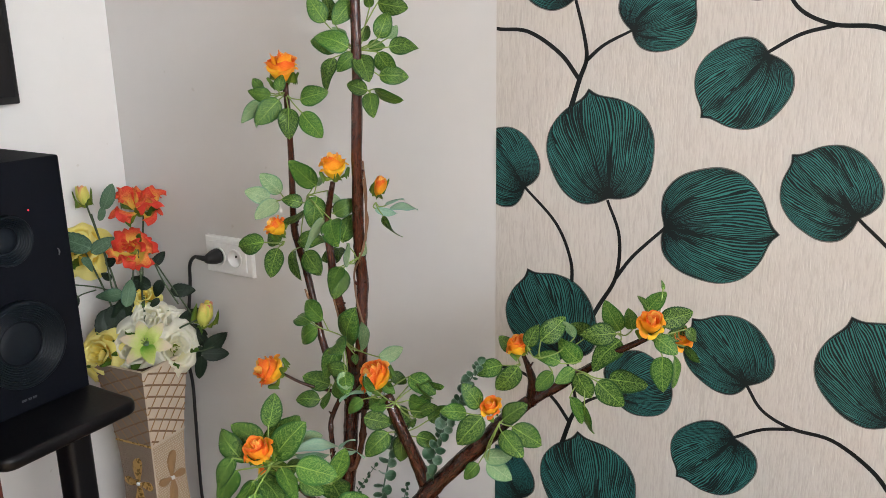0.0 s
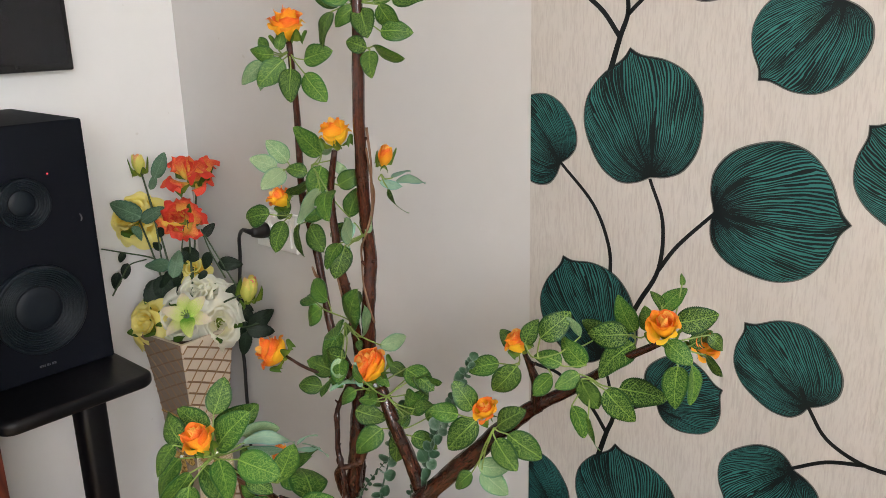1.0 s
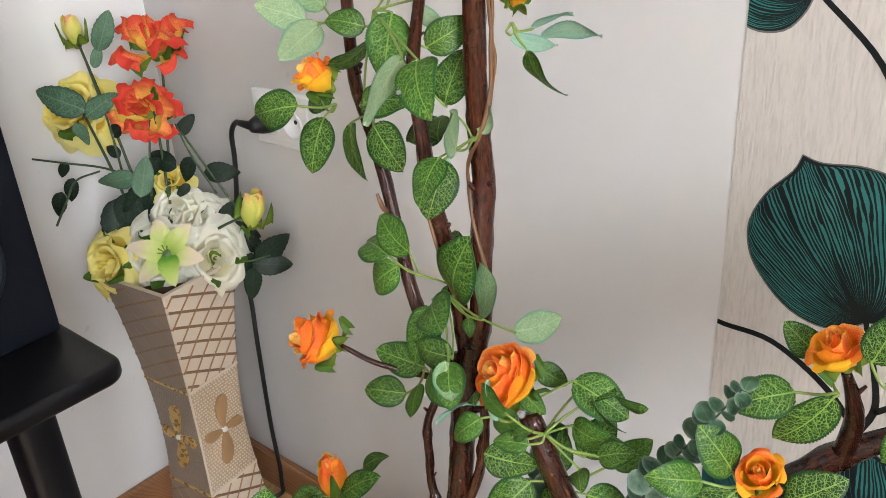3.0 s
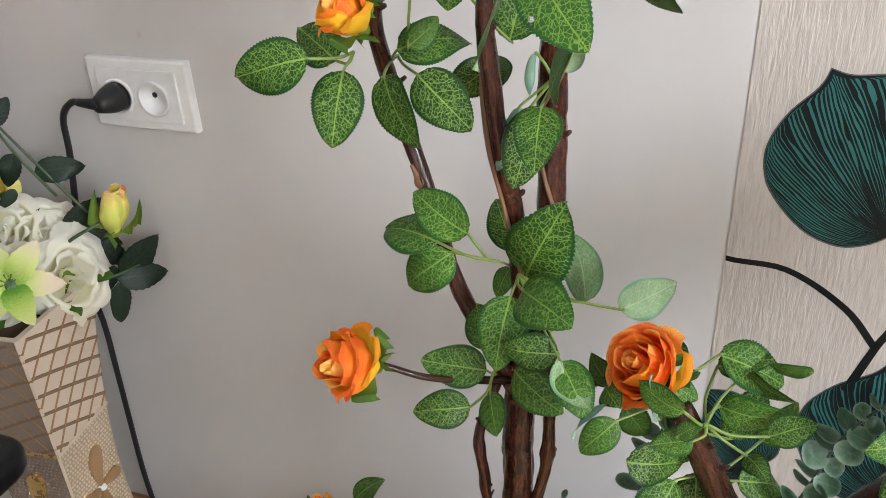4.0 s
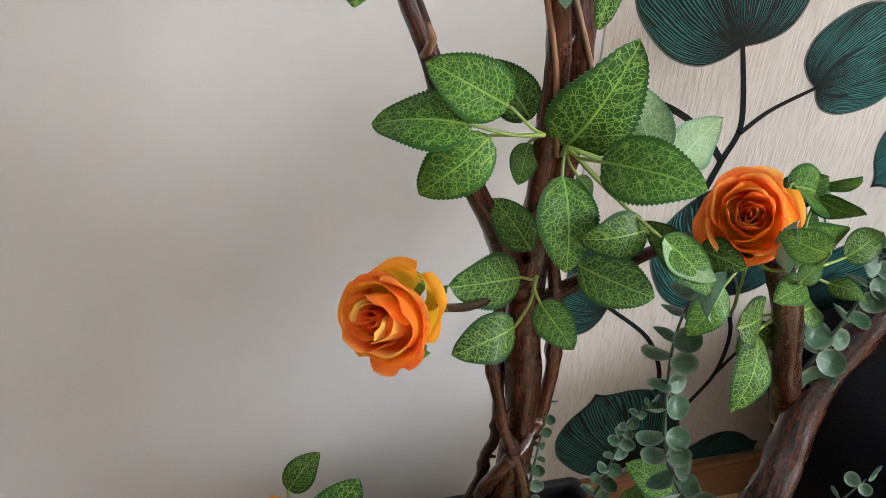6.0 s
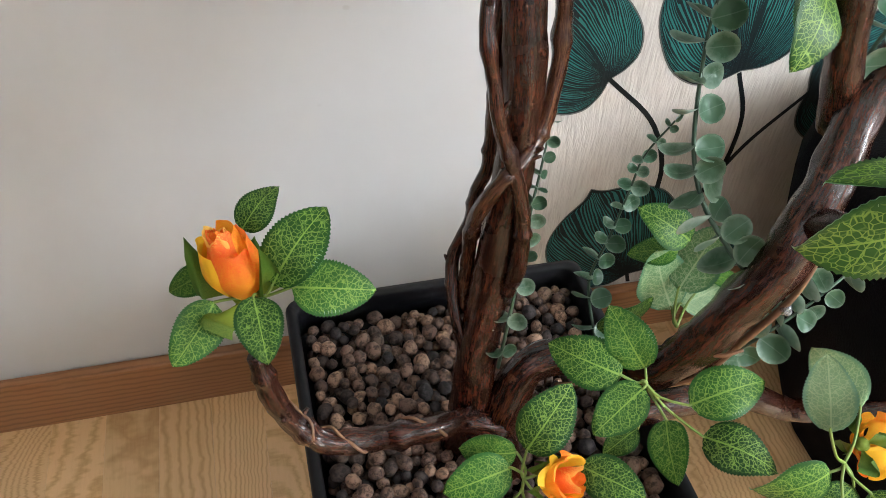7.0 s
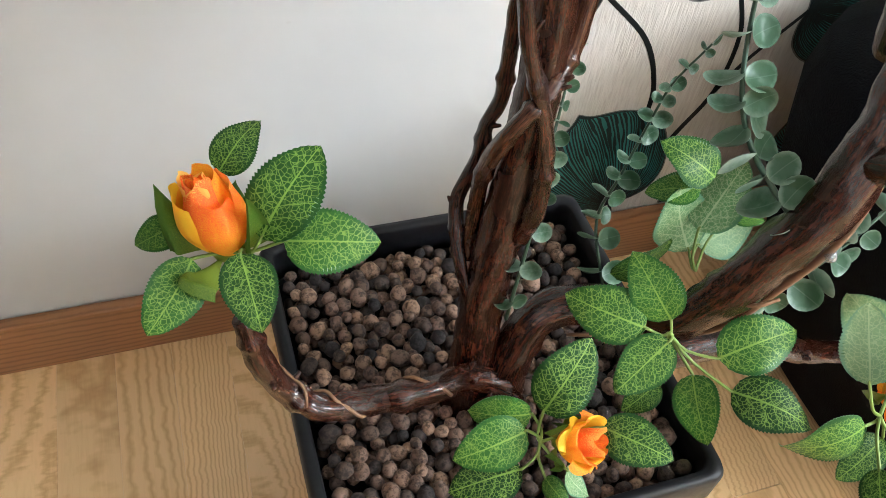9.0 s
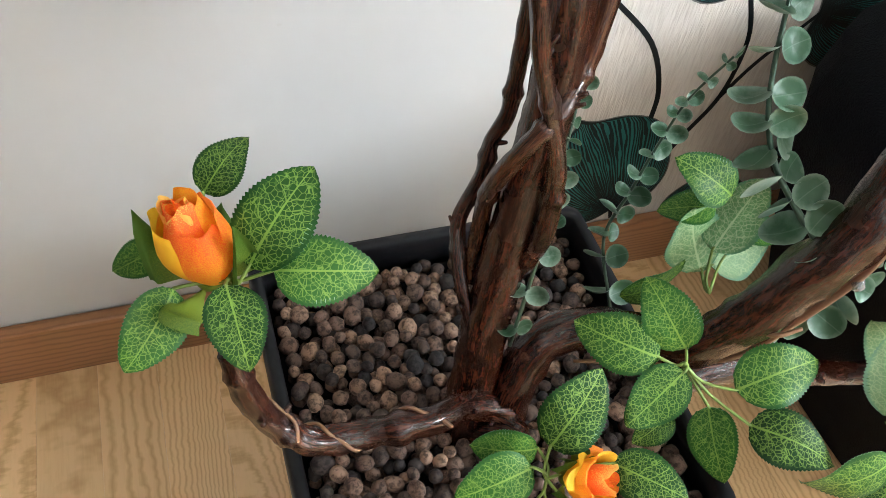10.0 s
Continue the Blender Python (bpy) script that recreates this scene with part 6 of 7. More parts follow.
# leaves right of the low bud
node = (0.180, -0.334, 0.784)
leaf((0.181, -0.328, 0.784), (0.216, -0.311, 0.814), (-0.07, -0.82, 0.56), node)
leaf((0.198, -0.326, 0.777), (0.243, -0.308, 0.747), (0.45, -0.88, 0.16), node)
leaf((0.184, -0.336, 0.769), (0.224, -0.341, 0.736), (0.16, -0.93, 0.33), node)
leaf((0.153, -0.336, 0.716), (0.192, -0.312, 0.715), (-0.35, 0.57, -0.74), node)
leaf((0.158, -0.335, 0.709), (0.194, -0.323, 0.678), (-0.66, 0.47, -0.59), node)
leaf((0.146, -0.343, 0.705), (0.128, -0.361, 0.681), (0.16, -0.83, 0.53), node)
# leaves left of the upper bud
node = (0.197, -0.301, 0.874)
leaf((0.173, -0.312, 0.871), (0.136, -0.338, 0.860), (0.23, -0.63, 0.74), node)
leaf((0.196, -0.303, 0.871), (0.168, -0.321, 0.827), (0.57, -0.82, -0.03), node)
leaf((0.176, -0.275, 0.883), (0.151, -0.282, 0.906), (0.41, -0.90, 0.14), node)
# leaves along the right branch
node = (0.237, -0.309, 0.895)
leaf((0.233, -0.301, 0.920), (0.262, -0.273, 0.955), (0.39, -0.85, 0.35), node)
leaf((0.216, -0.312, 0.911), (0.227, -0.300, 0.946), (0.18, -0.94, 0.28), node)
leaf((0.264, -0.296, 0.890), (0.226, -0.306, 0.898), (0.30, -0.63, 0.71), node)
leaf((0.257, -0.308, 0.875), (0.234, -0.318, 0.844), (-0.18, -0.89, 0.43), node)
leaf((0.290, -0.279, 0.889), (0.255, -0.289, 0.924), (0.31, -0.95, 0.04), node)
leaf((0.277, -0.275, 0.924), (0.261, -0.280, 0.951), (0.25, 0.92, 0.29), node)
leaf((0.286, -0.225, 0.916), (0.257, -0.237, 0.932), (0.50, -0.81, 0.29), node)
# more leaves along the right branch
node = (0.337, -0.247, 0.934)
leaf((0.335, -0.250, 0.934), (0.286, -0.272, 0.929), (0.33, -0.84, 0.42), node)
leaf((0.340, -0.244, 0.937), (0.312, -0.244, 0.981), (0.02, -1.00, 0.03), node)
leaf((0.342, -0.247, 0.923), (0.310, -0.285, 0.882), (-0.01, -0.73, 0.69), node)
leaf((0.354, -0.230, 0.937), (0.349, -0.238, 0.971), (0.37, -0.91, -0.17), node)
leaf((0.305, -0.240, 0.903), (0.326, -0.226, 0.907), (0.53, -0.84, 0.11), node)
# leaves under the right branch
node = (0.298, -0.275, 0.870)
leaf((0.281, -0.279, 0.874), (0.260, -0.306, 0.858), (0.60, -0.70, 0.38), node)
leaf((0.288, -0.286, 0.871), (0.311, -0.278, 0.831), (0.18, -0.98, -0.07), node)
leaf((0.331, -0.263, 0.862), (0.381, -0.226, 0.847), (0.54, -0.43, 0.72), node)
leaf((0.316, -0.272, 0.859), (0.358, -0.266, 0.824), (0.32, -0.93, 0.19), node)
leaf((0.282, -0.298, 0.836), (0.306, -0.301, 0.798), (0.85, -0.07, 0.53), node)
leaf((0.304, -0.292, 0.824), (0.314, -0.290, 0.775), (-0.56, -0.81, -0.15), node)
# leaves at the branch end
node = (0.400, -0.273, 0.946)
leaf((0.403, -0.259, 0.969), (0.445, -0.233, 0.982), (0.47, -0.86, 0.19), node)
leaf((0.385, -0.267, 0.982), (0.404, -0.239, 1.010), (-0.02, -0.70, 0.71), node)
leaf((0.402, -0.248, 1.014), (0.397, -0.240, 1.027), (0.89, -0.20, 0.42), node)
leaf((0.387, -0.267, 0.988), (0.369, -0.263, 1.005), (0.63, -0.25, 0.73), node)
leaf((0.407, -0.290, 0.956), (0.440, -0.289, 0.935), (0.21, -0.94, 0.27), node)
leaf((0.413, -0.269, 0.919), (0.423, -0.293, 0.874), (-0.01, -0.87, 0.49), node)
leaf((0.426, -0.261, 0.921), (0.432, -0.266, 0.871), (0.99, -0.00, 0.12), node)
leaf((0.438, -0.245, 0.958), (0.454, -0.232, 0.938), (0.74, -0.65, 0.19), node)
leaf((0.439, -0.250, 0.933), (0.465, -0.256, 0.915), (-0.47, -0.79, -0.39), node)
leaf((0.415, -0.242, 0.937), (0.435, -0.225, 0.956), (0.48, -0.83, 0.28), node)
# leaves round the forward rose
node = (0.002, -0.663, 0.821)
leaf((-0.017, -0.644, 0.865), (-0.025, -0.618, 0.904), (0.93, -0.18, 0.32), node)
leaf((-0.025, -0.648, 0.843), (-0.067, -0.663, 0.865), (0.48, -0.79, 0.38), node)
leaf((-0.044, -0.675, 0.827), (-0.078, -0.676, 0.861), (0.46, -0.77, 0.44), node)
leaf((-0.035, -0.634, 0.832), (-0.017, -0.589, 0.856), (0.90, -0.42, 0.09), node)
leaf((0.003, -0.656, 0.831), (0.036, -0.629, 0.880), (0.05, -0.89, 0.45), node)
leaf((-0.043, -0.687, 0.832), (-0.051, -0.712, 0.796), (0.09, -0.82, 0.56), node)
leaf((-0.043, -0.682, 0.811), (-0.053, -0.715, 0.765), (-0.01, -0.81, 0.59), node)
leaf((-0.005, -0.691, 0.810), (-0.018, -0.736, 0.773), (0.96, -0.06, -0.26), node)
leaf((0.005, -0.700, 0.800), (0.023, -0.718, 0.758), (0.51, -0.68, 0.52), node)
leaf((0.024, -0.668, 0.828), (0.058, -0.682, 0.792), (0.73, 0.02, 0.68), node)
leaf((-0.021, -0.666, 0.800), (0.013, -0.654, 0.757), (0.78, 0.01, 0.62), node)
leaf((0.032, -0.647, 0.822), (0.082, -0.622, 0.806), (0.52, -0.75, 0.41), node)
leaf((0.022, -0.631, 0.787), (0.050, -0.614, 0.767), (0.69, -0.47, 0.55), node)
leaf((0.065, -0.618, 0.789), (0.076, -0.596, 0.838), (0.97, -0.18, -0.16), node)
leaf((0.008, -0.625, 0.825), (0.047, -0.572, 0.825), (-0.70, 0.50, 0.51), node, meshes=MINT_MESHES)
leaf((-0.001, -0.612, 0.812), (0.036, -0.578, 0.805), (0.01, -0.19, -0.98), node, meshes=MINT_MESHES)
leaf((-0.009, -0.612, 0.825), (0.016, -0.571, 0.829), (-0.79, 0.43, 0.44), node)
leaf((0.035, -0.565, 0.803), (0.052, -0.538, 0.794), (-0.18, -0.20, -0.96), meshes=MINT_MESHES)
leaf((0.037, -0.562, 0.807), (0.045, -0.535, 0.815), (-0.27, -0.17, 0.95), meshes=MINT_MESHES)
leaf((0.041, -0.557, 0.807), (0.056, -0.525, 0.784), (0.07, 0.56, 0.83), meshes=MINT_MESHES)
leaf((-0.026, -0.610, 0.832), (-0.018, -0.577, 0.853), (0.94, -0.31, 0.15))
leaf((-0.035, -0.655, 0.821), (-0.074, -0.673, 0.830), (0.38, -0.41, 0.83), node)
# lower leaves of the forward spray
node = (0.003, -0.570, 0.713)
leaf((-0.005, -0.576, 0.721), (-0.041, -0.614, 0.683), (0.81, -0.56, -0.19), node)
leaf((0.019, -0.557, 0.699), (0.054, -0.515, 0.707), (0.42, -0.50, 0.75), node)
leaf((0.005, -0.580, 0.698), (0.007, -0.608, 0.661), (0.46, -0.70, 0.54), node)
leaf((0.028, -0.562, 0.688), (0.069, -0.556, 0.652), (0.48, -0.77, 0.43), node)
leaf((-0.039, -0.583, 0.710), (-0.057, -0.593, 0.724), (0.62, -0.74, 0.25), node)
# leaves under the low left rose
node = (-0.337, -0.328, 0.509)
leaf((-0.344, -0.267, 0.515), (-0.316, -0.250, 0.539), (-0.20, -0.66, 0.73), node)
leaf((-0.328, -0.327, 0.517), (-0.289, -0.297, 0.556), (-0.35, -0.54, 0.77), node)
leaf((-0.316, -0.333, 0.519), (-0.263, -0.347, 0.520), (-0.19, -0.62, 0.76), node)
leaf((-0.341, -0.341, 0.524), (-0.337, -0.382, 0.505), (0.07, -0.41, 0.91), node)
leaf((-0.367, -0.321, 0.503), (-0.397, -0.355, 0.484), (0.41, -0.69, 0.59), node)
leaf((-0.371, -0.283, 0.494), (-0.401, -0.286, 0.482), (-0.20, -0.73, 0.66), node)
# leaves round the low front rose
node = (-0.171, -0.428, 0.385)
leaf((-0.172, -0.411, 0.394), (-0.213, -0.400, 0.391), (-0.26, -0.79, 0.55), node)
leaf((-0.179, -0.421, 0.392), (-0.230, -0.424, 0.380), (-0.17, -0.54, 0.83), node)
leaf((-0.166, -0.414, 0.398), (-0.128, -0.390, 0.436), (-0.43, -0.51, 0.74), node)
leaf((-0.129, -0.431, 0.392), (-0.095, -0.467, 0.397), (-0.41, -0.27, 0.87), node)
leaf((-0.185, -0.437, 0.371), (-0.235, -0.435, 0.359), (-0.24, -0.21, 0.95), node)
leaf((-0.170, -0.444, 0.365), (-0.163, -0.466, 0.364), (-0.70, -0.25, 0.67), node)
leaf((-0.158, -0.447, 0.376), (-0.146, -0.459, 0.354), (-0.63, 0.48, -0.61), node)
# leaves on the right low twig
node = (-0.075, -0.397, 0.435)
leaf((-0.089, -0.390, 0.436), (-0.136, -0.357, 0.445), (-0.29, -0.64, 0.71), node)
leaf((-0.072, -0.391, 0.441), (-0.092, -0.355, 0.474), (-0.44, -0.73, 0.53), node)
leaf((-0.076, -0.402, 0.434), (-0.117, -0.416, 0.407), (-0.39, -0.42, 0.82), node)
leaf((-0.077, -0.412, 0.396), (-0.105, -0.419, 0.381), (-0.42, -0.22, 0.88), node)
leaf((-0.063, -0.421, 0.416), (-0.071, -0.465, 0.401), (-0.67, -0.12, 0.73), node)
leaf((-0.046, -0.419, 0.426), (0.011, -0.419, 0.444), (-0.29, -0.31, 0.90), node)
leaf((-0.040, -0.437, 0.411), (-0.001, -0.476, 0.415), (-0.37, -0.28, 0.89), node)
# pale leaves behind the thick branch
node = (-0.015, -0.339, 0.415)
leaf((-0.008, -0.318, 0.411), (-0.032, -0.298, 0.472), (0.24, 0.62, -0.75), node)
leaf((-0.009, -0.318, 0.435), (0.024, -0.300, 0.484), (0.40, 0.50, -0.77), node)
leaf((-0.003, -0.318, 0.416), (0.053, -0.304, 0.419), (0.20, 0.30, -0.93), node)
leaf((-0.004, -0.306, 0.478), (-0.043, -0.290, 0.506), (-0.22, -0.59, 0.78))
leaf((-0.012, -0.306, 0.468), (-0.048, -0.292, 0.462), (-0.23, -0.33, 0.95))
leaf((0.034, -0.299, 0.424), (0.059, -0.312, 0.422), (-0.11, -0.37, 0.92), node)
leaf((-0.077, -0.323, 0.409), (-0.033, -0.329, 0.434), (-0.08, -0.99, -0.09))
# leaves at the low right rose
node = (0.047, -0.481, 0.415)
leaf((0.033, -0.469, 0.440), (0.045, -0.427, 0.471), (0.73, 0.26, -0.64), node)
leaf((0.078, -0.448, 0.425), (0.055, -0.404, 0.453), (0.47, 0.63, -0.62), node)
leaf((0.037, -0.483, 0.410), (-0.017, -0.481, 0.393), (-0.17, -0.88, 0.44), node)
leaf((0.034, -0.509, 0.401), (0.024, -0.543, 0.383), (-0.86, -0.01, 0.52), node)
leaf((0.069, -0.484, 0.379), (0.033, -0.497, 0.358), (-0.36, -0.42, 0.83), node)
leaf((0.057, -0.502, 0.407), (0.085, -0.522, 0.382), (-0.40, -0.88, 0.26), node)
# two large leaves of the forward spray
leaf((-0.006, -0.510, 0.683), (-0.081, -0.477, 0.697), (0.21, 0.06, 0.98))
# its neighbour
leaf((-0.077, -0.541, 0.733), (-0.140, -0.544, 0.711), (0.05, -1.00, -0.00))
# leaves close round the large bloom
node = (-0.004, -0.360, 0.785)
leaf((-0.001, -0.315, 0.802), (0.036, -0.310, 0.812), (-0.18, -0.47, 0.86), node)
leaf((0.033, -0.311, 0.810), (0.063, -0.314, 0.807), (-0.13, -0.81, -0.58))
leaf((0.019, -0.324, 0.808), (0.055, -0.333, 0.794), (-0.39, -0.82, -0.42), node)
leaf((0.004, -0.329, 0.778), (0.053, -0.331, 0.778), (-0.04, -1.00, 0.05), node)
leaf((-0.019, -0.392, 0.818), (-0.051, -0.389, 0.831), (-0.12, -0.99, -0.04), node)
leaf((-0.022, -0.381, 0.787), (-0.006, -0.375, 0.798), (-0.17, -0.74, 0.65), node)
leaf((-0.074, -0.327, 0.778), (-0.095, -0.315, 0.795), (-0.13, -0.90, 0.43))
leaf((-0.109, -0.360, 0.818), (-0.083, -0.384, 0.799), (-0.39, 0.29, -0.87))
leaf((-0.075, -0.350, 0.797), (-0.065, -0.381, 0.805), (-0.88, -0.15, 0.45))
leaf((0.038, -0.346, 0.772), (0.069, -0.339, 0.786), (-0.06, -0.82, 0.57), node)
leaf((-0.011, -0.374, 0.780), (-0.039, -0.386, 0.779), (0.20, -0.57, 0.80), node)
leaf((0.026, -0.354, 0.758), (0.040, -0.376, 0.760), (-0.44, -0.17, 0.88), node)

# ---- bouquet of artificial flowers in the vase ----
WHITE_PETAL = cloth("white_silk_petal", [(0.1, (0.88, 0.84, 0.55)), (0.4, (0.95, 0.92, 0.74)), (0.95, (0.97, 0.955, 0.85))], 0.5, 0.42)
YELLOW_PETAL = cloth("yellow_silk_petal", [(0.1, (0.88, 0.55, 0.06)), (0.45, (0.97, 0.82, 0.17)), (0.95, (0.97, 0.88, 0.33))], 0.5, 0.38)
RED_PETAL = cloth("red_yellow_silk_petal", [(0.22, (0.92, 0.70, 0.13)), (0.46, (0.92, 0.46, 0.09)), (0.66, (0.86, 0.22, 0.07)), (0.95, (0.72, 0.060, 0.035))], 0.5, 0.32)
CREAM_PETAL = cloth("cream_pink_silk_petal", [(0.1, (0.70, 0.74, 0.16)), (0.70, (0.93, 0.84, 0.24)), (0.98, (0.82, 0.30, 0.20))], 0.5, 0.38)
LILY_PETAL = cloth("green_white_lily_petal", [(0.05, (0.20, 0.50, 0.05)), (0.35, (0.58, 0.74, 0.16)), (0.75, (0.80, 0.84, 0.36)), (0.98, (0.86, 0.76, 0.60))], 0.5, 0.40)
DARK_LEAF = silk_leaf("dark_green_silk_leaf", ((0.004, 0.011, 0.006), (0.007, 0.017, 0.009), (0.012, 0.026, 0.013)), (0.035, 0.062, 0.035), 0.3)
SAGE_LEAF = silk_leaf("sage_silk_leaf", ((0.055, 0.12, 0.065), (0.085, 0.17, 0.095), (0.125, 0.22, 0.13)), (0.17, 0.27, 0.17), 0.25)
BUD_STEM = painted("dark_stem", (0.045, 0.075, 0.030), 0.5, 0.2, 90, 20, 0.1)
bouquet = thing("artificial_bouquet", (VA_X, VA_Y, VA_TOP - 0.05), "artificial bouquet of white, yellow and orange-red silk flowers", "flowers")
BOUQUET_BACK = Matrix.Translation(bouquet.location).inverted()
KITS = {name: {True: open_kit(m, name == "red") if name in ("red", "yellow", "white") else rose_kit(m, True), False: rose_kit(m, False)} for name, m in (("white", WHITE_PETAL), ("yellow", YELLOW_PETAL), ("red", RED_PETAL), ("cream", CREAM_PETAL))}
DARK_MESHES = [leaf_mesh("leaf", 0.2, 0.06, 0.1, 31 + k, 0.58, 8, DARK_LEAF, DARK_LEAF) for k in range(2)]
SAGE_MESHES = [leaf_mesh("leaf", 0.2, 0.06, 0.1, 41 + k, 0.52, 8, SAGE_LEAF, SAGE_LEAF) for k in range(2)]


def flower(centre, facing, radius, kind, bloom, label, seed):
    ob = rose(centre, facing, radius, bloom, bouquet, KITS[kind], BOUQUET_BACK, label, seed, 4, 16.0 if kind == "red" else 8.0)
    return ob


def stalk(points, thick=0.0022):
    ob = part("stalk", tube(points, [thick * 1.2, thick], 7, 6), BUD_STEM, bouquet)
    ob.matrix_parent_inverse = BOUQUET_BACK


def bleaf(base, tip, facing, dark=True, node=None):
    leaf(base, tip, facing, node, bouquet, DARK_MESHES if dark else SAGE_MESHES, BUD_STEM, "leaf", BOUQUET_BACK)


flower((-0.934, -0.092, 0.996), (0.18, -0.22, 0.95), 0.0570, "red", True, "open orange-red silk flower", 1)
flower((-0.900, -0.154, 0.888), (0.58, -0.63, 0.45), 0.0450, "red", True, "open orange-red and yellow silk flower", 2)
flower((-1.058, -0.200, 0.885), (0.38, -0.71, 0.54), 0.060, "yellow", True, "yellow silk rose", 3)
flower((-1.039, -0.165, 1.002), (-0.10, 0.00, 0.97), 0.0255, "cream", False, "cream and pink silk bud", 4)
flower((-0.918, -0.273, 0.657), (0.16, -0.92, 0.34), 0.050, "yellow", True, "yellow silk flower with a red centre", 5)
flower((-0.842, -0.229, 0.667), (0.48, -0.83, 0.17), 0.053, "white", True, "white silk rose", 6)
flower((-0.861, -0.157, 0.717), (0.44, -0.62, 0.63), 0.050, "white", True, "white silk rose", 7)
flower((-0.828, -0.134, 0.703), (0.67, -0.35, 0.61), 0.050, "white", True, "white silk rose", 8)
flower((-0.776, -0.148, 0.653), (0.88, -0.38, 0.24), 0.052, "white", True, "white silk rose", 9)
flower((-0.740, -0.088, 0.723), (0.30, 0.07, 0.92), 0.0325, "cream", False, "cream and pink silk bud", 10)
flower((-0.900, -0.132, 0.764), (0.51, -0.39, 0.70), 0.0313, "yellow", True, "yellow silk rose", 11)
stalk([(-0.870, -0.178, 0.580), (-0.938, -0.098, 0.816), (-0.932, -0.078, 0.975)])
stalk([(-0.865, -0.176, 0.580), (-0.896, -0.140, 0.769), (-0.902, -0.132, 0.880)])
stalk([(-0.855, -0.207, 0.580), (-0.948, -0.196, 0.762), (-1.041, -0.185, 0.885)])
stalk([(-0.879, -0.177, 0.580), (-0.959, -0.171, 0.821), (-1.039, -0.165, 1.002)])
stalk([(-0.870, -0.201, 0.580), (-0.805, -0.144, 0.682), (-0.740, -0.088, 0.723)])
stalk([(-0.840, -0.191, 0.580), (-0.870, -0.162, 0.702), (-0.900, -0.132, 0.764)])
bleaf((-0.965, -0.211, 0.892), (-1.042, -0.252, 0.925), (0.56, -0.73, 0.40), False)
bleaf((-0.966, -0.216, 0.883), (-0.935, -0.169, 0.915), (0.63, -0.68, 0.38), False)
bleaf((-0.962, -0.185, 0.955), (-0.963, -0.167, 0.988), (0.98, -0.16, 0.12), False)
bleaf((-0.960, -0.173, 0.980), (-0.952, -0.143, 1.039), (0.95, -0.32, 0.04), False)
bleaf((-0.897, -0.191, 0.788), (-0.949, -0.232, 0.778), (0.64, -0.75, -0.14), False)
bleaf((-0.888, -0.196, 0.754), (-0.896, -0.166, 0.815), (0.88, -0.38, 0.29), False)
bleaf((-0.978, -0.230, 0.875), (-0.950, -0.228, 0.843), (0.77, -0.11, 0.63), False)
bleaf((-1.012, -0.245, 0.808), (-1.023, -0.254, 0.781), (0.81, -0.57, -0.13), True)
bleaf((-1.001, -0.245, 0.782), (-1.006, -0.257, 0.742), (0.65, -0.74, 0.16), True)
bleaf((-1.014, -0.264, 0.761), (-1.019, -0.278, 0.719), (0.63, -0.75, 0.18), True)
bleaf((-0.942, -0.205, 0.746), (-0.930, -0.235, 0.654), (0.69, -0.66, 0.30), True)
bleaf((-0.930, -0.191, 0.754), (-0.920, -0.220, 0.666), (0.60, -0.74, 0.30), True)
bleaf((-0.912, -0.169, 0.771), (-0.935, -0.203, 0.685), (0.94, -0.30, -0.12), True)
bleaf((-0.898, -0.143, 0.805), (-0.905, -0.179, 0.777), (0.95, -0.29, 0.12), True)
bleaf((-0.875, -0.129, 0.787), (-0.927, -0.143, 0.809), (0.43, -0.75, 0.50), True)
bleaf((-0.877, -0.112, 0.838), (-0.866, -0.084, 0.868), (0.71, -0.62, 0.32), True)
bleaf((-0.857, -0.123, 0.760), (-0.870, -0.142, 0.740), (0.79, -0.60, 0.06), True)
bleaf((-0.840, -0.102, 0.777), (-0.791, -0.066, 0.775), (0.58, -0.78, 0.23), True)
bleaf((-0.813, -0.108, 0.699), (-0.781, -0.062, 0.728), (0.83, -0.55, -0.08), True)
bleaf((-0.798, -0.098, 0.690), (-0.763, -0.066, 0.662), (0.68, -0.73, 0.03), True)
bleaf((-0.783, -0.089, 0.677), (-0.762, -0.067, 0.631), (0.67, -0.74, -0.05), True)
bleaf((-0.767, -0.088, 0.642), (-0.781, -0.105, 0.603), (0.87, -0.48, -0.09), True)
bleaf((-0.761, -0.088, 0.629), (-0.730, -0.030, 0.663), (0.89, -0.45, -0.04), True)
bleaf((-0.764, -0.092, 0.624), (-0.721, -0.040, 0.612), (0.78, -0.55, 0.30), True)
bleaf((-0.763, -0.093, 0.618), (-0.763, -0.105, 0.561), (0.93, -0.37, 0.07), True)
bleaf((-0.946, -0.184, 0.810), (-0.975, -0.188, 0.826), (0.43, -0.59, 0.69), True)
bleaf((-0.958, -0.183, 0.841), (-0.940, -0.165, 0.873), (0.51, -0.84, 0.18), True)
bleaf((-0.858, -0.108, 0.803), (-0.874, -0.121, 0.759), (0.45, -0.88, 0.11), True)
stalk([(-0.817, -0.100, 0.744), (-0.854, -0.110, 0.805), (-0.879, -0.113, 0.857)], 0.0017)
stalk([(-0.915, -0.178, 0.772), (-0.959, -0.208, 0.795), (-1.007, -0.247, 0.807), (-1.049, -0.281, 0.817)], 0.0017)
stalk([(-0.938, -0.191, 0.790), (-0.961, -0.183, 0.868), (-0.998, -0.178, 0.967)], 0.0017)
stalk([(-1.010, -0.288, 0.709), (-1.001, -0.264, 0.749), (-0.992, -0.245, 0.779), (-0.965, -0.215, 0.791)], 0.0017)
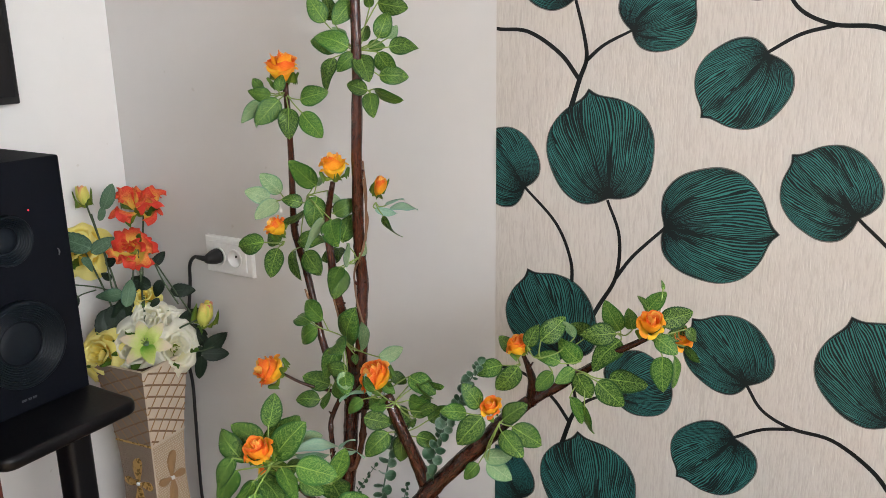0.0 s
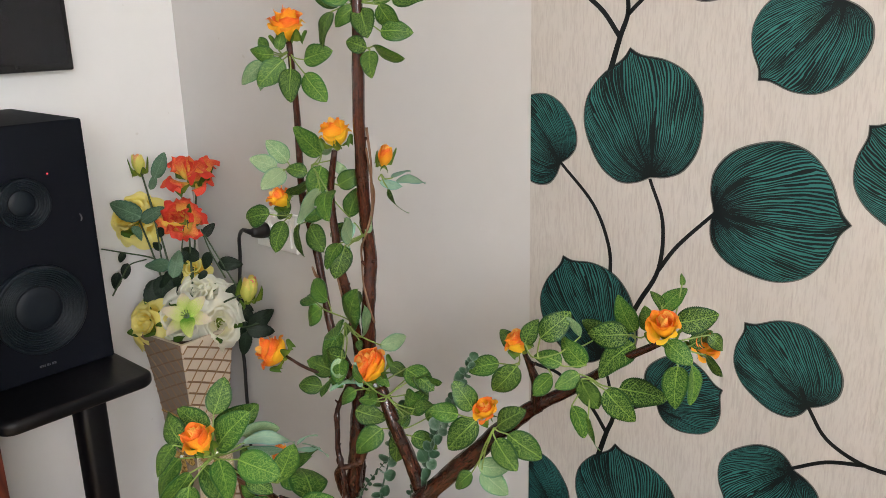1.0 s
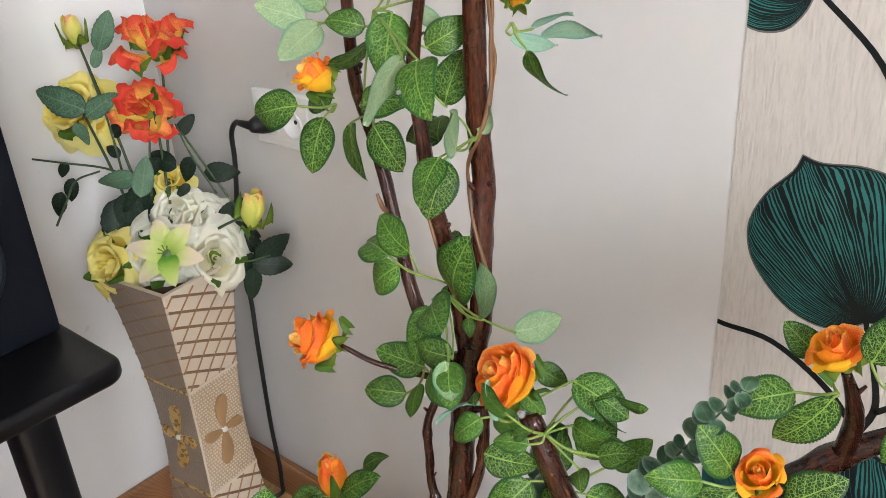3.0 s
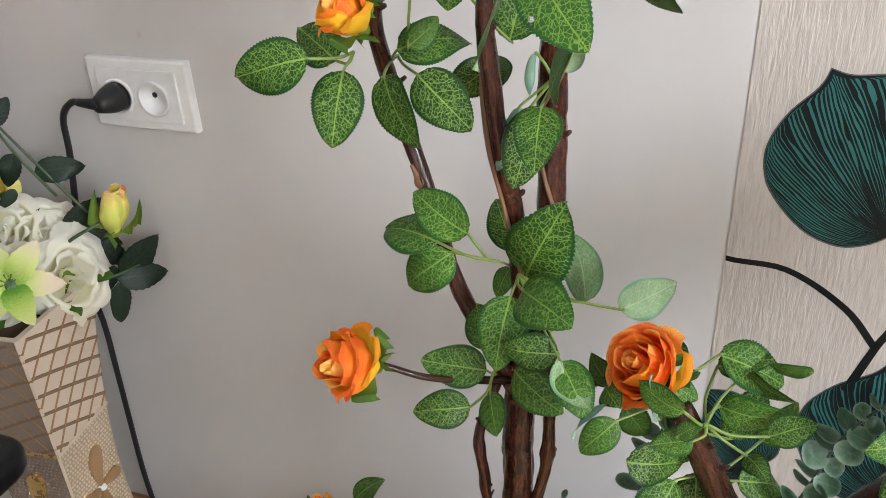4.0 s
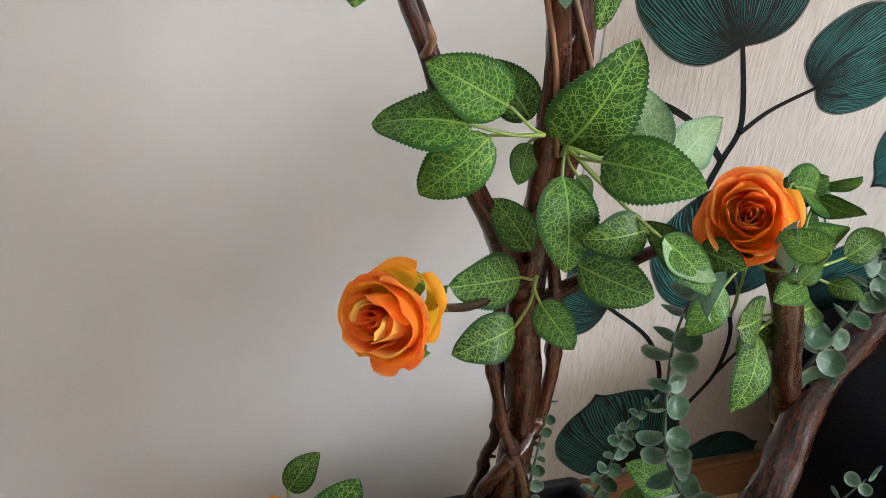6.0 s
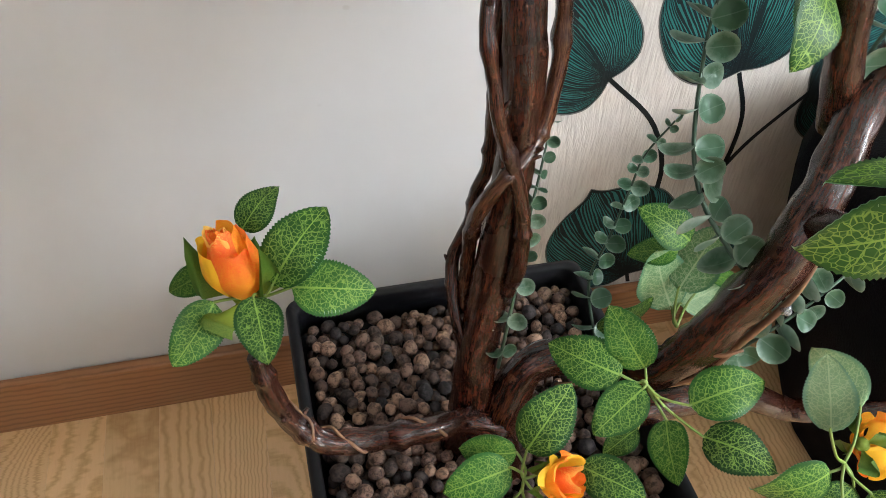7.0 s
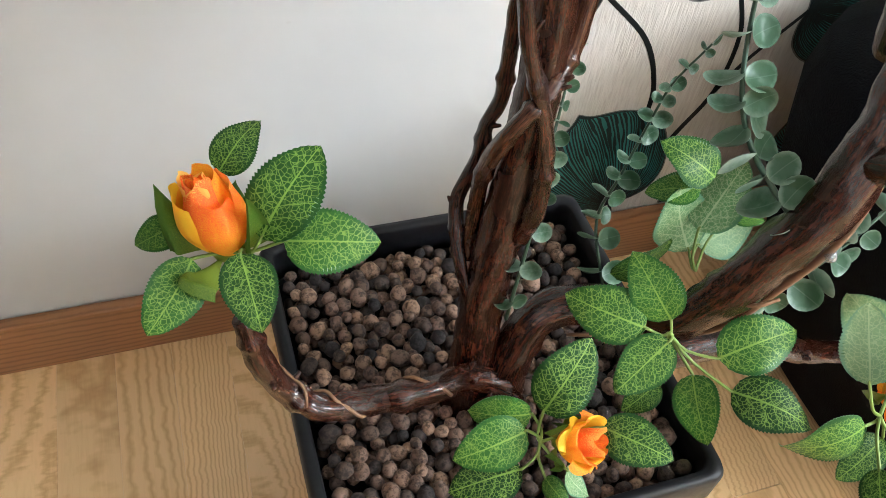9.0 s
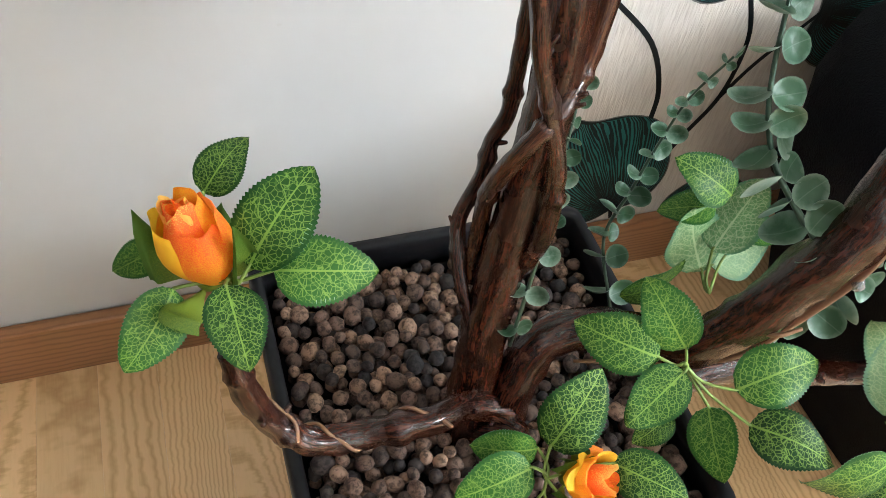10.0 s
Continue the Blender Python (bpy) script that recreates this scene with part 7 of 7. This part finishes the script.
stalk([(-0.771, -0.102, 0.631), (-0.761, -0.093, 0.631), (-0.739, -0.071, 0.638)], 0.0017)
stalk([(-0.897, -0.172, 0.746), (-0.905, -0.156, 0.806), (-0.911, -0.138, 0.866)], 0.0017)
stalk([(-0.789, -0.085, 0.717), (-0.829, -0.098, 0.778), (-0.871, -0.110, 0.844)], 0.0017)
LILY = (-0.793, -0.224, 0.688)
LILY_FACE = (0.50, -0.56, 0.66)

LILY_MESH = leaf_mesh("petal", 0.30, 0.20, 0.0, 51, 0.58, 6, LILY_PETAL, LILY_PETAL)
lily_face = Vector(LILY_FACE).normalized()
lily = part("lily", lathe([(0.002, -0.02), (0.006, -0.008), (0.010, 0.002), (0.004, 0.006)], 12), SAGE_LEAF, bouquet, "pale green and white silk lily")
lily.matrix_parent_inverse = BOUQUET_BACK
lily.matrix_basis = Matrix.Translation(LILY) @ lily_face.to_track_quat("Z", "Y").to_matrix().to_4x4()
for k in range(6):
    q = Matrix.Rotation(math.pi / 3 * k + 0.3, 4, "Z") @ Matrix.Rotation(radians(24 if k % 2 else 14), 4, "X") @ Matrix.Diagonal((0.060, 0.060, 0.060, 1))
    shared("petal", LILY_MESH, q, lily)
for k in range(7):
    a = k * 0.9
    st = part("stamen", tube([(0, 0, 0), (0.004 * math.cos(a), 0.004 * math.sin(a), 0.012), (0.009 * math.cos(a), 0.009 * math.sin(a), 0.020)], [0.0006, 0.0006, 0.0012], 5, 2), TWIG_GREEN, lily, "green stamen")
filler = part("moss_filler", lathe([(0.060, 0.0), (0.066, 0.012), (0.045, 0.028), (0.004, 0.034)], 20), painted("brown_moss", (0.06, 0.035, 0.02), 0.9, 0.3, 120, 30, 0.6), bouquet, "brown filler at the vase mouth")
filler.matrix_parent_inverse = BOUQUET_BACK
filler.location = (VA_X, VA_Y, VA_TOP - 0.045)

# ---- black plush pouf against the papered wall ----
PLUSH = painted("black_plush", (0.0035, 0.0035, 0.0045), 0.95, 0.25, 420, 14, 0.6, 0, 0.004, gloss=0.1)
bm = bmesh.new()
PX, PY = 0.545, -0.305
prof = [(0.215, 0.0), (0.235, 0.012), (0.262, 0.08), (0.290, 0.18), (0.315, 0.29), (0.326, 0.37), (0.320, 0.418), (0.288, 0.446), (0.20, 0.458), (0.10, 0.463), (0.002, 0.463)]
rings = []
for r, z in prof:
    ring = []
    for s in range(40):
        a = 2 * math.pi * s / 40
        c, d = math.cos(a), math.sin(a)
        k = (abs(c) ** 3.2 + abs(d) ** 3.2) ** (-1 / 3.2)
        g = 1 + 0.012 * noise.noise(Vector((3 * c, 3 * d, z * 9)))
        ring.append(bm.verts.new((PX + r * k * c * g, PY + r * 0.88 * k * d * g, z)))
    rings.append(ring)
for a, b in zip(rings, rings[1:]):
    for s in range(40):
        e = (s + 1) % 40
        bm.faces.new((a[s], a[e], b[e], b[s]))
bm.faces.new(rings[0][::-1])
bm.faces.new(rings[-1])
pouf = tagged(part("pouf", bm, PLUSH), "soft black plush pouf standing against the papered wall", "pouf")

# ---- window in the east wall ----
FRAME_WHITE = painted("white_window_paint", (0.78, 0.78, 0.76), 0.35, 0.03, 80, 3, 0.02)
m, t, b = nodes_of("window_glass", 0.02)
b.inputs["Transmission Weight"].default_value = 1.0
b.inputs["Base Color"].default_value = (1, 1, 1, 1)
GLASS = m


def window_at(name, place, turn, width):
    """A two-light window in an opening: local y runs along the wall, x out of the room, z up from the sill."""
    window = tagged(new(name), "wide white framed window letting in daylight", "window", "", "structure")
    window.matrix_world = pose(*place, 0, 0, turn)
    h, half = WIN_Z1 - WIN_Z0, width / 2
    for y0, y1, z0, z1 in ((-half, 0.06 - half, 0, h), (half - 0.06, half, 0, h), (-0.04, 0.04, 0.06, h - 0.06), (0.06 - half, half - 0.06, 0, 0.06), (0.06 - half, half - 0.06, h - 0.06, h)):
        part("window_frame", box(0.02, 0.08, y0, y1, z0, z1, 0.004, 1), FRAME_WHITE, window, "", False)
    for y0, y1 in ((0.06 - half, -0.04), (0.04, half - 0.06)):
        part("pane", box(0.045, 0.051, y0, y1, 0.06, h - 0.06), GLASS, window, "", False).visible_shadow = False
    part("window_sill", box(-0.12, 0.0, -half - 0.05, half + 0.05, -0.035, 0, 0.006, 2), FRAME_WHITE, window, "", False)


window_at("window_1", (ROOM_E, WIN_YM, WIN_Z0), 0, WIN_Y1 - WIN_Y0)

# ---- floor boards ----
plank_pick = random.Random(8)
STRIP, LONG = 0.066, 1.7
plank_meshes = []
for k in range(4):
    bm = box(-LONG / 2 + 0.0006, LONG / 2 - 0.0004, -STRIP / 2 + 0.00008, STRIP / 2 - 0.00008, -0.012, 0.0)
    top = [e for e in bm.edges if min(v.co.z for v in e.verts) > -1e-5]
    bmesh.ops.bevel(bm, geom=top, offset=0.00025, segments=1, affect="EDGES")
    me = bpy.data.meshes.new("floor_board")
    bm.to_mesh(me)
    bm.free()
    me.materials.append(FLOOR_WOOD)
    plank_meshes.append(me)
x = ROOM_W + STRIP / 2
row = 0
while x < ROOM_E - STRIP / 2 + 0.04:
    y = -plank_pick.uniform(0.05, LONG)
    ends = [0.0]
    while y > ROOM_S + 0.05:
        ends.append(y)
        y -= LONG
    ends.append(ROOM_S)
    for a, b in zip(ends, ends[1:]):
        turn = 90 if plank_pick.random() < 0.5 else -90
        shared("floor_board", plank_meshes[row % 4], pose(x, (a + b) / 2, 0, 0, 0, turn) @ Matrix.Diagonal(((a - b) / LONG, 1, 1, 1)), floor)
    x += STRIP
    row += 1
